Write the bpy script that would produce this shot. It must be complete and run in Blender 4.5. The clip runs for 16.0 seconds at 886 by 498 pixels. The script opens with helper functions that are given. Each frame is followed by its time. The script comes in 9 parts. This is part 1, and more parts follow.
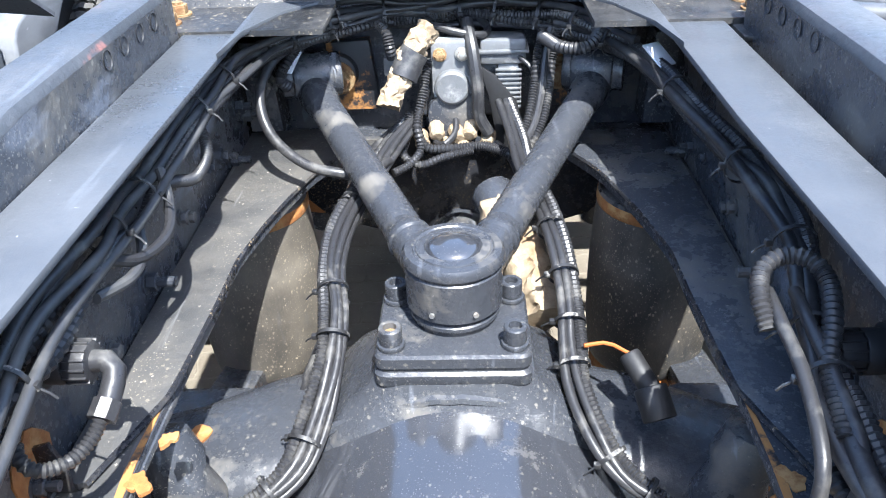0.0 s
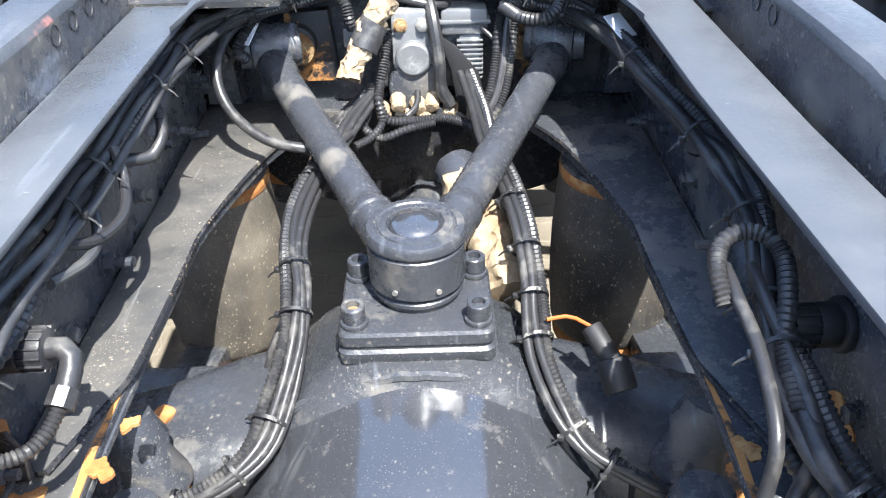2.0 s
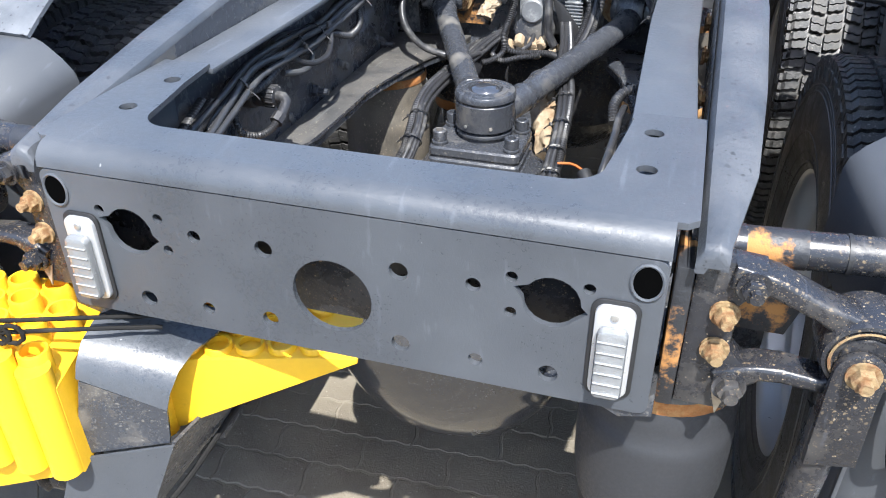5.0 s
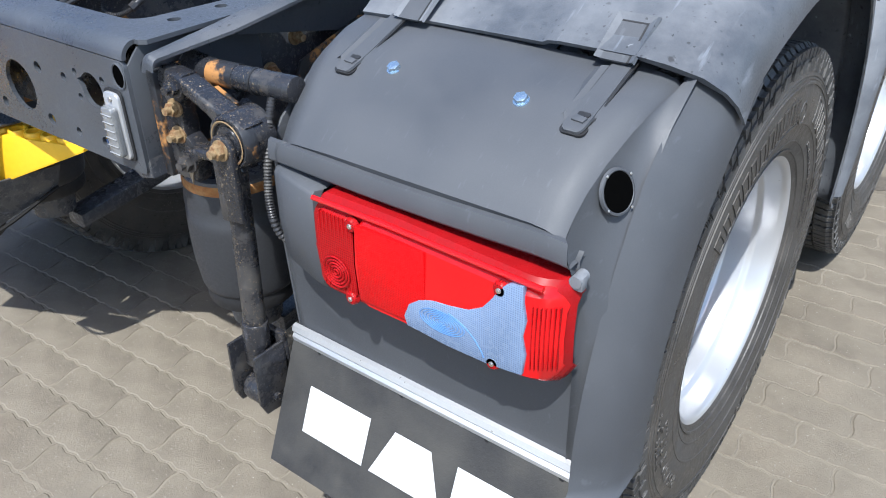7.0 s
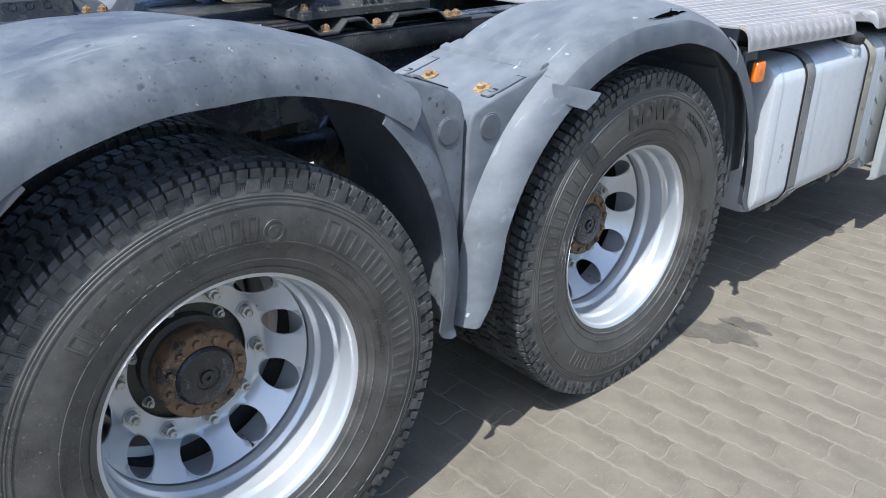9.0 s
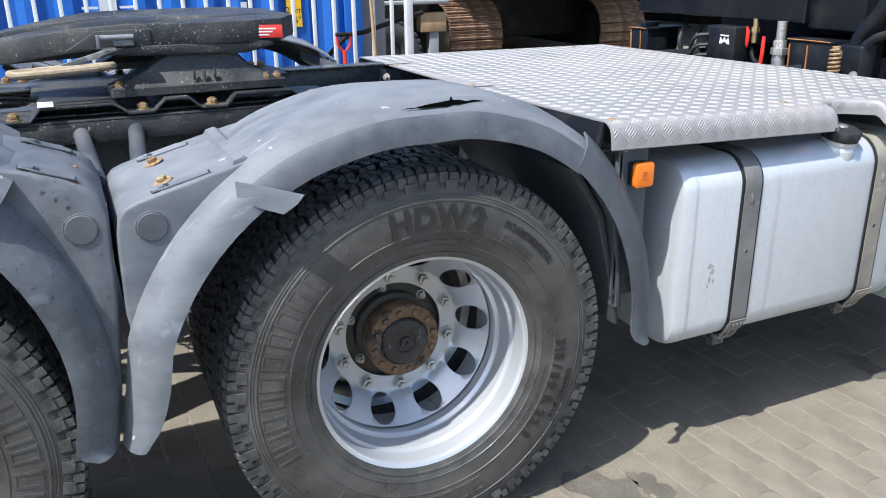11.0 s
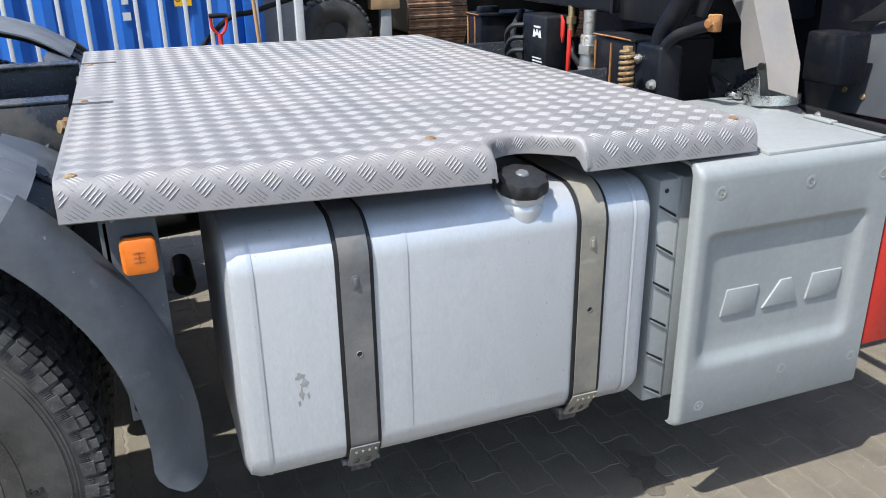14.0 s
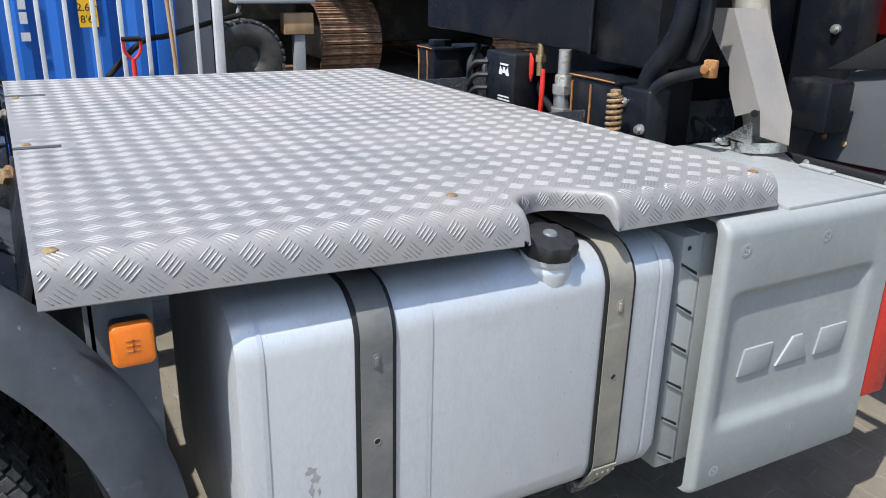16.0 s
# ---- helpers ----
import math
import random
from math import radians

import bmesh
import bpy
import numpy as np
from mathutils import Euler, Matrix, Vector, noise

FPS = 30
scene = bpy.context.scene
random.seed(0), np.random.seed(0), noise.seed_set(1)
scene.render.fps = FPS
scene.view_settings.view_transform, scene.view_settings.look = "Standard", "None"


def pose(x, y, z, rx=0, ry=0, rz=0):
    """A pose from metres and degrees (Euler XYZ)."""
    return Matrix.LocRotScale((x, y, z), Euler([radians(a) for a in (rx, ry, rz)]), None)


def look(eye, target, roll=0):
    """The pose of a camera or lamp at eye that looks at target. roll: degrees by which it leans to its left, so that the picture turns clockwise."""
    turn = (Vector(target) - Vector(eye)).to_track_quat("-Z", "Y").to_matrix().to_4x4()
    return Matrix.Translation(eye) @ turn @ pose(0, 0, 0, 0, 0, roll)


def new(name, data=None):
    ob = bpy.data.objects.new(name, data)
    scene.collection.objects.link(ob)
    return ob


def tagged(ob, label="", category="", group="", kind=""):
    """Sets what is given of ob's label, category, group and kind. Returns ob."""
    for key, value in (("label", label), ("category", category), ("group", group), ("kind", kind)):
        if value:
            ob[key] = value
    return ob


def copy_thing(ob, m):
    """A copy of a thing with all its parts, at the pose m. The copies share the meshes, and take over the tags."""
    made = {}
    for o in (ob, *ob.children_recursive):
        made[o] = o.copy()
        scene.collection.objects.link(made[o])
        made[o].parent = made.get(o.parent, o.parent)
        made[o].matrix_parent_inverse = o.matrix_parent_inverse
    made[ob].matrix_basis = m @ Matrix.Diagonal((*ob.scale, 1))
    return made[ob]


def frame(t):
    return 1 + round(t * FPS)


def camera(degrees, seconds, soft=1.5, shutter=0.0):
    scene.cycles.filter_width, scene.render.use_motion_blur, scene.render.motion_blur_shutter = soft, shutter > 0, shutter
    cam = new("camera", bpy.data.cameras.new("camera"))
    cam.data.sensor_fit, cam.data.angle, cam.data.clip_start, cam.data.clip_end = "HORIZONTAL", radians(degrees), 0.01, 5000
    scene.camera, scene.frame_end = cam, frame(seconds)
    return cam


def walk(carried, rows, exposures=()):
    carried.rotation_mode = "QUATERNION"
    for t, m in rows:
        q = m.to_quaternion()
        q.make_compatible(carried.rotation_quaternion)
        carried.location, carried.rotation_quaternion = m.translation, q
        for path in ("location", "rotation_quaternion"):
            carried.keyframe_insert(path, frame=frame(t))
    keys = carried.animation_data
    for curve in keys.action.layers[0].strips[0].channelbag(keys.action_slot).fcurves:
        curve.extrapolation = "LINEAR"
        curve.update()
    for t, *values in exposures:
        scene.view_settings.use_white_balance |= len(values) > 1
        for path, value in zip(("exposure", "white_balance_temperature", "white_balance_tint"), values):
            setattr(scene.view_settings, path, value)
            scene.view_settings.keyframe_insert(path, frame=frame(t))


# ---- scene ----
cam = camera(57.8, 16.0, 1.0)
PATH = [
    (0, (0.014, -0.821, 1.438), (-0.056, 0.889, 0.403), -2.2),
    (0.5, (0.021, -0.782, 1.429), (-0.028, 0.912, 0.368), -2.1),
    (1, (0.016, -0.792, 1.432), (-0.023, 0.889, 0.348), -2.1),
    (1.5, (0.021, -0.806, 1.443), (0.009, 0.865, 0.344), -1.8),
    (2, (0.019, -0.811, 1.448), (0.031, 0.852, 0.338), -1.5),
    (2.5, (0.022, -0.828, 1.457), (0.051, 0.834, 0.345), -1.3),
    (3, (0.075, -0.9, 1.48), (0.07, 0.763, 0.369), -0.6),
    (3.5, (0.085, -1.075, 1.503), (-0.072, 0.595, 0.413), -0.7),
    (3.7, (0.075, -1.147, 1.512), (-0.093, 0.533, 0.439), -0.6),
    (5.8, (0.792, -1.613, 1.529), (0.021, -0.103, 0.469), -0.8),
    (6, (0.915, -1.625, 1.528), (0.093, -0.14, 0.469), -0.9),
    (6.5, (1.227, -1.587, 1.504), (0.277, -0.187, 0.437), -1.2),
    (7, (1.607, -1.486, 1.51), (0.569, -0.14, 0.456), -1.1),
    (7.5, (1.982, -1.427, 1.51), (0.852, -0.09, 0.543), -1.3),
    (8, (2.254, -1.229, 1.487), (1.071, 0.13, 0.619), -1.3),
    (8.5, (2.4, -0.933, 1.522), (1.156, 0.4, 0.699), 0.0),
    (8.7, (2.46, -0.812, 1.516), (1.18, 0.486, 0.693), 0.4),
    (10.8, (2.981, 0.469, 1.504), (1.278, 1.275, 0.832), -0.9),
    (11, (2.961, 0.61, 1.509), (1.25, 1.396, 0.836), -0.7),
    (11.5, (2.943, 0.941, 1.493), (1.222, 1.697, 0.81), -0.7),
    (12, (2.918, 1.214, 1.519), (1.198, 1.953, 0.817), -0.8),
    (12.5, (2.832, 1.451, 1.503), (1.11, 2.171, 0.783), -0.7),
    (13, (2.758, 1.695, 1.489), (1.031, 2.389, 0.759), -0.9),
    (13.5, (2.746, 1.941, 1.49), (1.011, 2.617, 0.761), -0.9),
    (14, (2.733, 2.025, 1.499), (0.994, 2.688, 0.766), -0.9),
    (14.5, (2.706, 1.988, 1.511), (0.966, 2.642, 0.774), -0.9),
    (15, (2.659, 1.927, 1.519), (0.917, 2.576, 0.78), -0.8),
    (15.5, (2.606, 1.879, 1.536), (0.877, 2.568, 0.804), -0.3),
    (16, (2.447, 1.876, 1.517), (0.797, 2.781, 0.838), 1.3),
]
walk(cam, [(t, look(eye, target, roll)) for t, eye, target, roll in PATH], [(0, 2.25, 5850, 8), (3.7, 2.14, 6400, 8), (5.8, 1.26, 5850, 9), (6.5, 1.06, 5850, 9), (7.1, 0.90, 5850, 8), (7.5, 0.78, 5800, 8), (8.0, 0.83, 5750, 7), (8.7, 0.89, 5700, 6), (10.8, 1.05, 5950, 7), (16, 0.72, 6050, 7)])


# ---- light ----
SUN = Vector((0.22, -0.55, 1.0)).normalized()
world = bpy.data.worlds.new("World")
scene.world = world
world.use_nodes = True
wn = world.node_tree
sky = wn.nodes.new("ShaderNodeTexSky")
sky.sky_type, sky.sun_disc = "NISHITA", False
sky.sun_elevation = math.asin(SUN.z)
sky.sun_rotation = math.atan2(SUN.x, SUN.y)
sky.air_density, sky.dust_density, sky.ozone_density = 1.0, 1.6, 1.0
back = wn.nodes["Background"]
back.inputs["Strength"].default_value = 0.14
wn.links.new(sky.outputs["Color"], back.inputs["Color"])
sun = new("sun", bpy.data.lights.new("sun", "SUN"))
sun.data.energy, sun.data.angle, sun.data.color = 4.1, radians(0.6), (1.0, 0.95, 0.88)
sun.matrix_world = look(SUN * 20, (0, 0, 0))


# ---- materials ----
def mat(name, base, rough=0.5, metal=0.0, vary=0.15, grain=60.0, blot=3.0, second=None, cover=0.0, cover_scale=4.0, edge=0.12,
        bump=0.15, rough_vary=0.12, coat=0.0, stretch=(1, 1, 1), spots=None, spot_cover=0.0, random_tint=0.0, spot_scale=60.0, island=0.0, scratch=0.0, scratch_tint=2.2, spec=0.5, streak=(60, 4, 14), chips=None, chip_amount=0.3, chip_scale=90.0):
    """A painted, cast or moulded surface: base colour with blotches and grain, a second colour in patches (dust, rust, wear) and fine specks."""
    m = bpy.data.materials.new(name)
    m.use_nodes = True
    nt = m.node_tree
    n, ln = nt.nodes, nt.links
    b = n["Principled BSDF"]
    co = n.new("ShaderNodeTexCoord")
    mp = n.new("ShaderNodeMapping")
    mp.inputs["Scale"].default_value = stretch
    ln.new(co.outputs["Object"], mp.inputs["Vector"])

    def tex(scale, detail=4.0, rough_=0.6):
        t = n.new("ShaderNodeTexNoise")
        t.inputs["Scale"].default_value, t.inputs["Detail"].default_value, t.inputs["Roughness"].default_value = scale, detail, rough_
        ln.new(mp.outputs["Vector"], t.inputs["Vector"])
        return t.outputs["Fac"]

    def ramp(fac, lo, hi, a, c):
        r = n.new("ShaderNodeMapRange")
        r.inputs["From Min"].default_value, r.inputs["From Max"].default_value = lo, hi
        r.inputs["To Min"].default_value, r.inputs["To Max"].default_value = a, c
        ln.new(fac, r.inputs["Value"])
        return r.outputs["Result"]

    def mix(fac, a, c):
        x = n.new("ShaderNodeMix")
        x.data_type = "RGBA"
        if isinstance(fac, float):
            x.inputs["Factor"].default_value = fac
        else:
            ln.new(fac, x.inputs["Factor"])
        for s, v in ((x.inputs[6], a), (x.inputs[7], c)):
            if isinstance(v, tuple):
                s.default_value = (*v, 1)
            else:
                ln.new(v, s)
        return x.outputs[2]

    big, fine = tex(blot), tex(grain, 6.0, 0.7)
    lo, hi = tuple(c * (1 - vary) for c in base), tuple(min(c * (1 + vary), 1) for c in base)
    col = mix(ramp(big, 0.3, 0.7, 0, 1), lo, hi)
    col = mix(ramp(fine, 0.35, 0.65, 0.0, min(vary * 1.8, 0.7)), col, tuple(c * 0.55 for c in base))
    if random_tint or island:
        if island:
            src = n.new("ShaderNodeNewGeometry").outputs["Random Per Island"]
        else:
            src = n.new("ShaderNodeObjectInfo").outputs["Random"]
        col = mix(ramp(src, 0, 1, 0, random_tint or island), col, tuple(c * 0.5 for c in base))
    rr = ramp(fine, 0.3, 0.7, max(rough - rough_vary, 0.02), min(rough + rough_vary, 1))
    if second and cover > 0:
        patch = n.new("ShaderNodeMath")
        patch.operation = "ADD"
        ln.new(tex(cover_scale, 8.0, 0.7), patch.inputs[0])
        ln.new(ramp(fine, 0, 1, -0.06, 0.06), patch.inputs[1])
        th = 0.72 - 0.44 * cover
        pf = ramp(patch.outputs[0], th - edge / 2, th + edge / 2, 0, 1)
        col = mix(pf, col, second)
        rmix = n.new("ShaderNodeMix")
        rmix.inputs[3].default_value = 0.85
        ln.new(pf, rmix.inputs[0])
        ln.new(rr, rmix.inputs[2])
        rr = rmix.outputs[0]
        if metal:
            ln.new(ramp(pf, 0, 1, metal, metal * 0.3), b.inputs["Metallic"])
    if spots and spot_cover > 0:
        sf = tex(spot_scale, 3.0, 0.5)
        th = 0.75 - 0.3 * spot_cover
        col = mix(ramp(sf, th, th + 0.05, 0, 0.85), col, spots)
    if chips:
        # flaked paint and caught grit: small uneven flecks at two sizes
        for scale, share in ((chip_scale, chip_amount * 0.6), (chip_scale * 2.7, chip_amount)):
            vo = n.new("ShaderNodeTexVoronoi")
            vo.inputs["Scale"].default_value = scale
            ln.new(mp.outputs["Vector"], vo.inputs["Vector"])
            uneven = n.new("ShaderNodeMath")
            uneven.operation = "ADD"
            ln.new(vo.outputs["Distance"], uneven.inputs[0])
            ln.new(ramp(tex(scale * 2.2, 2.0, 0.5), 0.2, 0.8, -0.22, 0.22), uneven.inputs[1])
            near = ramp(uneven.outputs[0], 0.15, 0.28, 1, 0)
            some = ramp(vo.outputs["Color"], 0.75 - 0.5 * share, 0.80 - 0.5 * share, 0, 1)
            where = ramp(tex(blot * 2.5, 4.0), 0.42, 0.62, 0.06, 0.95)
            both = n.new("ShaderNodeMath")
            both.operation = "MULTIPLY"
            ln.new(near, both.inputs[0])
            ln.new(some, both.inputs[1])
            all3 = n.new("ShaderNodeMath")
            all3.operation = "MULTIPLY"
            ln.new(both.outputs[0], all3.inputs[0])
            ln.new(where, all3.inputs[1])
            col = mix(all3.outputs[0], col, chips)
    if scratch:
        for turn, th in ((0.5, 0.655), (-0.7, 0.67)):
            m2 = n.new("ShaderNodeMapping")
            m2.inputs["Rotation"].default_value = (turn, turn * 0.6, turn)
            m2.inputs["Scale"].default_value = streak
            ln.new(co.outputs["Object"], m2.inputs["Vector"])
            st = n.new("ShaderNodeTexNoise")
            st.inputs["Scale"].default_value, st.inputs["Detail"].default_value = 1.0, 5.0
            ln.new(m2.outputs["Vector"], st.inputs["Vector"])
            col = mix(ramp(st.outputs["Fac"], th, th + 0.06, 0, scratch), col, tuple(min(c * scratch_tint, 0.9) for c in base))
    b.inputs["Specular IOR Level"].default_value = spec
    ln.new(col, b.inputs["Base Color"])
    ln.new(rr, b.inputs["Roughness"])
    if not (second and cover > 0 and metal):
        b.inputs["Metallic"].default_value = metal
    b.inputs["Coat Weight"].default_value = coat
    b.inputs["Coat Roughness"].default_value = 0.14
    if bump:
        bp = n.new("ShaderNodeBump")
        bp.inputs["Strength"].default_value, bp.inputs["Distance"].default_value = bump, 0.004
        hsum = n.new("ShaderNodeMath")
        hsum.operation = "ADD"
        ln.new(fine, hsum.inputs[0])
        ln.new(ramp(big, 0, 1, 0, 0.5), hsum.inputs[1])
        ln.new(hsum.outputs[0], bp.inputs["Height"])
        ln.new(bp.outputs["Normal"], b.inputs["Normal"])
    return m


def lens_mat(name, base, pitch, dark=0.55, rough=0.25, spec=0.3):
    """Moulded lamp plastic: a fine square grid of prisms under a smooth skin."""
    m = mat(name, base, rough, vary=0.12, grain=120, bump=0.0, spec=spec)
    n, ln = m.node_tree.nodes, m.node_tree.links
    b = n["Principled BSDF"]
    co = n.new("ShaderNodeTexCoord")
    waves = []
    for axis in ("X", "Z"):
        w = n.new("ShaderNodeTexWave")
        w.bands_direction = axis
        w.inputs["Scale"].default_value = 2 * math.pi / (20 * pitch)
        ln.new(co.outputs["Object"], w.inputs["Vector"])
        waves.append(w.outputs["Fac"])
    both = n.new("ShaderNodeMath")
    both.operation = "MULTIPLY"
    ln.new(waves[0], both.inputs[0])
    ln.new(waves[1], both.inputs[1])
    x = n.new("ShaderNodeMix")
    x.data_type = "RGBA"
    old = b.inputs["Base Color"].links[0].from_socket
    ln.new(both.outputs[0], x.inputs["Factor"])
    ln.new(old, x.inputs[6])
    x.inputs[7].default_value = (*[c * dark for c in base], 1)
    ln.new(x.outputs[2], b.inputs["Base Color"])
    bp = n.new("ShaderNodeBump")
    bp.inputs["Strength"].default_value, bp.inputs["Distance"].default_value = 0.25, 0.002
    ln.new(both.outputs[0], bp.inputs["Height"])
    ln.new(bp.outputs["Normal"], b.inputs["Normal"])
    return m


DUST = (0.23, 0.19, 0.14)
RUST = (0.32, 0.13, 0.035)
M = dict(
    chassis=mat("chassis_black_paint", (0.045, 0.049, 0.058), 0.22, second=(0.115, 0.106, 0.092), cover=0.34, cover_scale=6, edge=0.14, bump=0.4, spots=(0.26, 0.24, 0.2), spot_cover=0.18, spot_scale=190, scratch=0.35, scratch_tint=5, chips=(0.20, 0.187, 0.165), chip_amount=0.75, chip_scale=95),
    chassis_dusty=mat("dusty_black_paint", (0.05, 0.05, 0.05), 0.48, second=(0.085, 0.078, 0.068), cover=0.42, cover_scale=7, edge=0.3, bump=0.5, spots=(0.4, 0.36, 0.3), spot_cover=0.22, spot_scale=190, scratch=0.4, scratch_tint=4, chips=(0.2, 0.175, 0.135), chip_amount=0.75, chip_scale=100),
    axle=mat("axle_dark_paint", (0.040, 0.043, 0.050), 0.26, second=(0.105, 0.098, 0.087), cover=0.24, cover_scale=9, edge=0.12, bump=0.3, spots=(0.2, 0.19, 0.17), spot_cover=0.16, spot_scale=220, scratch=0.3, scratch_tint=4, chips=(0.15, 0.142, 0.126), chip_amount=0.45, chip_scale=105),
    cover=mat("glossy_axle_paint", (0.036, 0.038, 0.044), 0.10, grain=90, bump=0.03, rough_vary=0.05, coat=1.0, spec=0.8, second=(0.11, 0.104, 0.095), cover=0.12, cover_scale=10, edge=0.15, spots=(0.15, 0.145, 0.13), spot_cover=0.05, spot_scale=220, chips=(0.11, 0.105, 0.095), chip_amount=0.25, chip_scale=130),
    topgrey=mat("fresh_grey_black_paint", (0.050, 0.055, 0.063), 0.29, vary=0.1, grain=160, bump=0.14, second=(0.09, 0.096, 0.106), cover=0.22, cover_scale=2.5, edge=0.5, scratch=0.2, scratch_tint=3, spots=(0.3, 0.3, 0.3), spot_cover=0.02, spot_scale=120),
    ramp=mat("worn_grey_paint", (0.050, 0.056, 0.066), 0.36, vary=0.14, bump=0.35, grain=120, second=(0.105, 0.108, 0.115), cover=0.3, cover_scale=4, edge=0.4, spots=(0.3, 0.135, 0.115), spot_cover=0.2, spot_scale=16, scratch=0.35, scratch_tint=2.5, streak=(50, 3, 10), chips=(0.02, 0.021, 0.024), chip_amount=0.22, chip_scale=70),
    bracket=mat("glossy_black_bracket_paint", (0.021, 0.022, 0.026), 0.22, grain=110, bump=0.22, second=(0.075, 0.068, 0.06), cover=0.24, cover_scale=11, edge=0.2, spots=(0.40, 0.31, 0.2), spot_cover=0.2, spot_scale=150, scratch=0.25, scratch_tint=5, chips=(0.22, 0.165, 0.10), chip_amount=0.6, chip_scale=130),
    plastic=mat("dark_grey_moulded_plastic", (0.05, 0.054, 0.061), 0.46, vary=0.06, grain=500, bump=0.06, second=(0.075, 0.078, 0.084), cover=0.25, cover_scale=3, edge=0.5, spots=(0.3, 0.3, 0.3), spot_cover=0.0, scratch=0.22, scratch_tint=2.5, streak=(90, 8, 40)),
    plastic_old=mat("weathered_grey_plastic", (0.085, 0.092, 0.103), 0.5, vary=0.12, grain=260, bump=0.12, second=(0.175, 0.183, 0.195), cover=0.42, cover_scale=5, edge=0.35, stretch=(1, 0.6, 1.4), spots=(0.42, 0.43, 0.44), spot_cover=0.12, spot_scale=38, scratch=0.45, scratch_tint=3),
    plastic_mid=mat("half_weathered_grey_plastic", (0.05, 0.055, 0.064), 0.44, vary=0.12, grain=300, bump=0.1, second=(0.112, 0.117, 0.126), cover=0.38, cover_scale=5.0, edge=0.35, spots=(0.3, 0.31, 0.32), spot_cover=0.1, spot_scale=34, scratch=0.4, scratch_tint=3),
    plastic_worn=mat("worn_grey_plastic", (0.066, 0.072, 0.082), 0.45, vary=0.12, grain=300, bump=0.1, second=(0.15, 0.157, 0.168), cover=0.40, cover_scale=5.0, edge=0.3, spots=(0.34, 0.35, 0.36), spot_cover=0.1, spot_scale=34, scratch=0.45, scratch_tint=3, chips=(0.022, 0.023, 0.026), chip_amount=0.12, chip_scale=45),
    tyre=mat("tyre_rubber", (0.041, 0.039, 0.037), 0.31, vary=0.25, grain=170, bump=0.2, second=(0.092, 0.083, 0.072), cover=0.36, cover_scale=9, edge=0.35, scratch=0.3, scratch_tint=2.5, chips=(0.15, 0.14, 0.12), chip_amount=0.3, chip_scale=110),
    letters=mat("moulded_tyre_letters", (0.020, 0.0195, 0.019), 0.36, vary=0.2, grain=170, bump=0.2),
    lug=mat("tread_rubber", (0.033, 0.033, 0.033), 0.45, grain=220, bump=0.5, second=(0.105, 0.10, 0.092), cover=0.36, cover_scale=16, edge=0.25, chips=(0.2, 0.19, 0.17), chip_amount=0.5, chip_scale=120),
    rim=mat("silver_wheel_paint", (0.48, 0.485, 0.495), 0.3, 0.5, vary=0.02, grain=40, bump=0.0, rough_vary=0.03, spots=(0.25, 0.25, 0.24), spot_cover=0.0),
    hub=mat("rusty_hub", (0.15, 0.085, 0.042), 0.75, second=(0.035, 0.028, 0.024), cover=0.42, cover_scale=26, bump=0.7, edge=0.12, chips=(0.24, 0.18, 0.11), chip_amount=0.5, chip_scale=90),
    rust=mat("orange_rust", RUST, 0.85, vary=0.35, grain=120, blot=12, bump=0.7, second=(0.42, 0.24, 0.09), cover=0.35, cover_scale=20),
    rust_paint=mat("paint_flaking_to_rust", (0.02, 0.021, 0.024), 0.45, second=(0.36, 0.17, 0.05), cover=0.45, cover_scale=9, edge=0.06, bump=0.5),
    nut=mat("zinc_nut", (0.5, 0.49, 0.46), 0.4, 0.8, second=(0.2, 0.13, 0.07), cover=0.3, cover_scale=40),
    gold=mat("yellow_zinc_bolt", (0.33, 0.23, 0.115), 0.6, 0.25, vary=0.3, grain=200, second=(0.2, 0.1, 0.04), cover=0.45, cover_scale=55, bump=0.8),
    blue_bolt=mat("blue_zinc_bolt", (0.5, 0.62, 0.72), 0.25, 0.9),
    bag=mat("bellows_rubber", (0.030, 0.0295, 0.029), 0.45, grain=180, bump=0.25, second=(0.17, 0.145, 0.11), cover=0.40, cover_scale=5, edge=0.4, stretch=(1, 1, 0.7), spots=(0.4, 0.33, 0.24), spot_cover=0.2, spot_scale=120, scratch=0.3, scratch_tint=3, chips=(0.3, 0.25, 0.19), chip_amount=0.6, chip_scale=130),
    bag_clean=mat("clean_bellows_rubber", (0.026, 0.027, 0.03), 0.55, grain=180, bump=0.12),
    hose=mat("black_hose", (0.026, 0.026, 0.028), 0.36, grain=120, bump=0.15, spec=0.4, second=(0.13, 0.124, 0.112), cover=0.16, cover_scale=18, edge=0.25),
    conduit=mat("black_conduit", (0.026, 0.026, 0.028), 0.36, grain=120, bump=0.15, spec=0.4, second=(0.13, 0.124, 0.112), cover=0.16, cover_scale=18, edge=0.25),
    grey_hose=mat("grey_hose", (0.036, 0.037, 0.04), 0.42, second=(0.1, 0.097, 0.09), cover=0.2, cover_scale=14, edge=0.3),
    tie=mat("cable_tie", (0.018, 0.018, 0.019), 0.5, second=(0.25, 0.24, 0.22), cover=0.25, cover_scale=60),
    tag=mat("silver_label", (0.72, 0.73, 0.75), 0.4, 0.1, second=(0.45, 0.45, 0.44), cover=0.2, cover_scale=30),
    orange=mat("orange_wire", (0.36, 0.095, 0.016), 0.5),
    tape=mat("masking_tape", (0.33, 0.255, 0.165), 0.7, vary=0.3, grain=60, bump=1.0, second=(0.2, 0.13, 0.07), cover=0.35, cover_scale=22, edge=0.2),
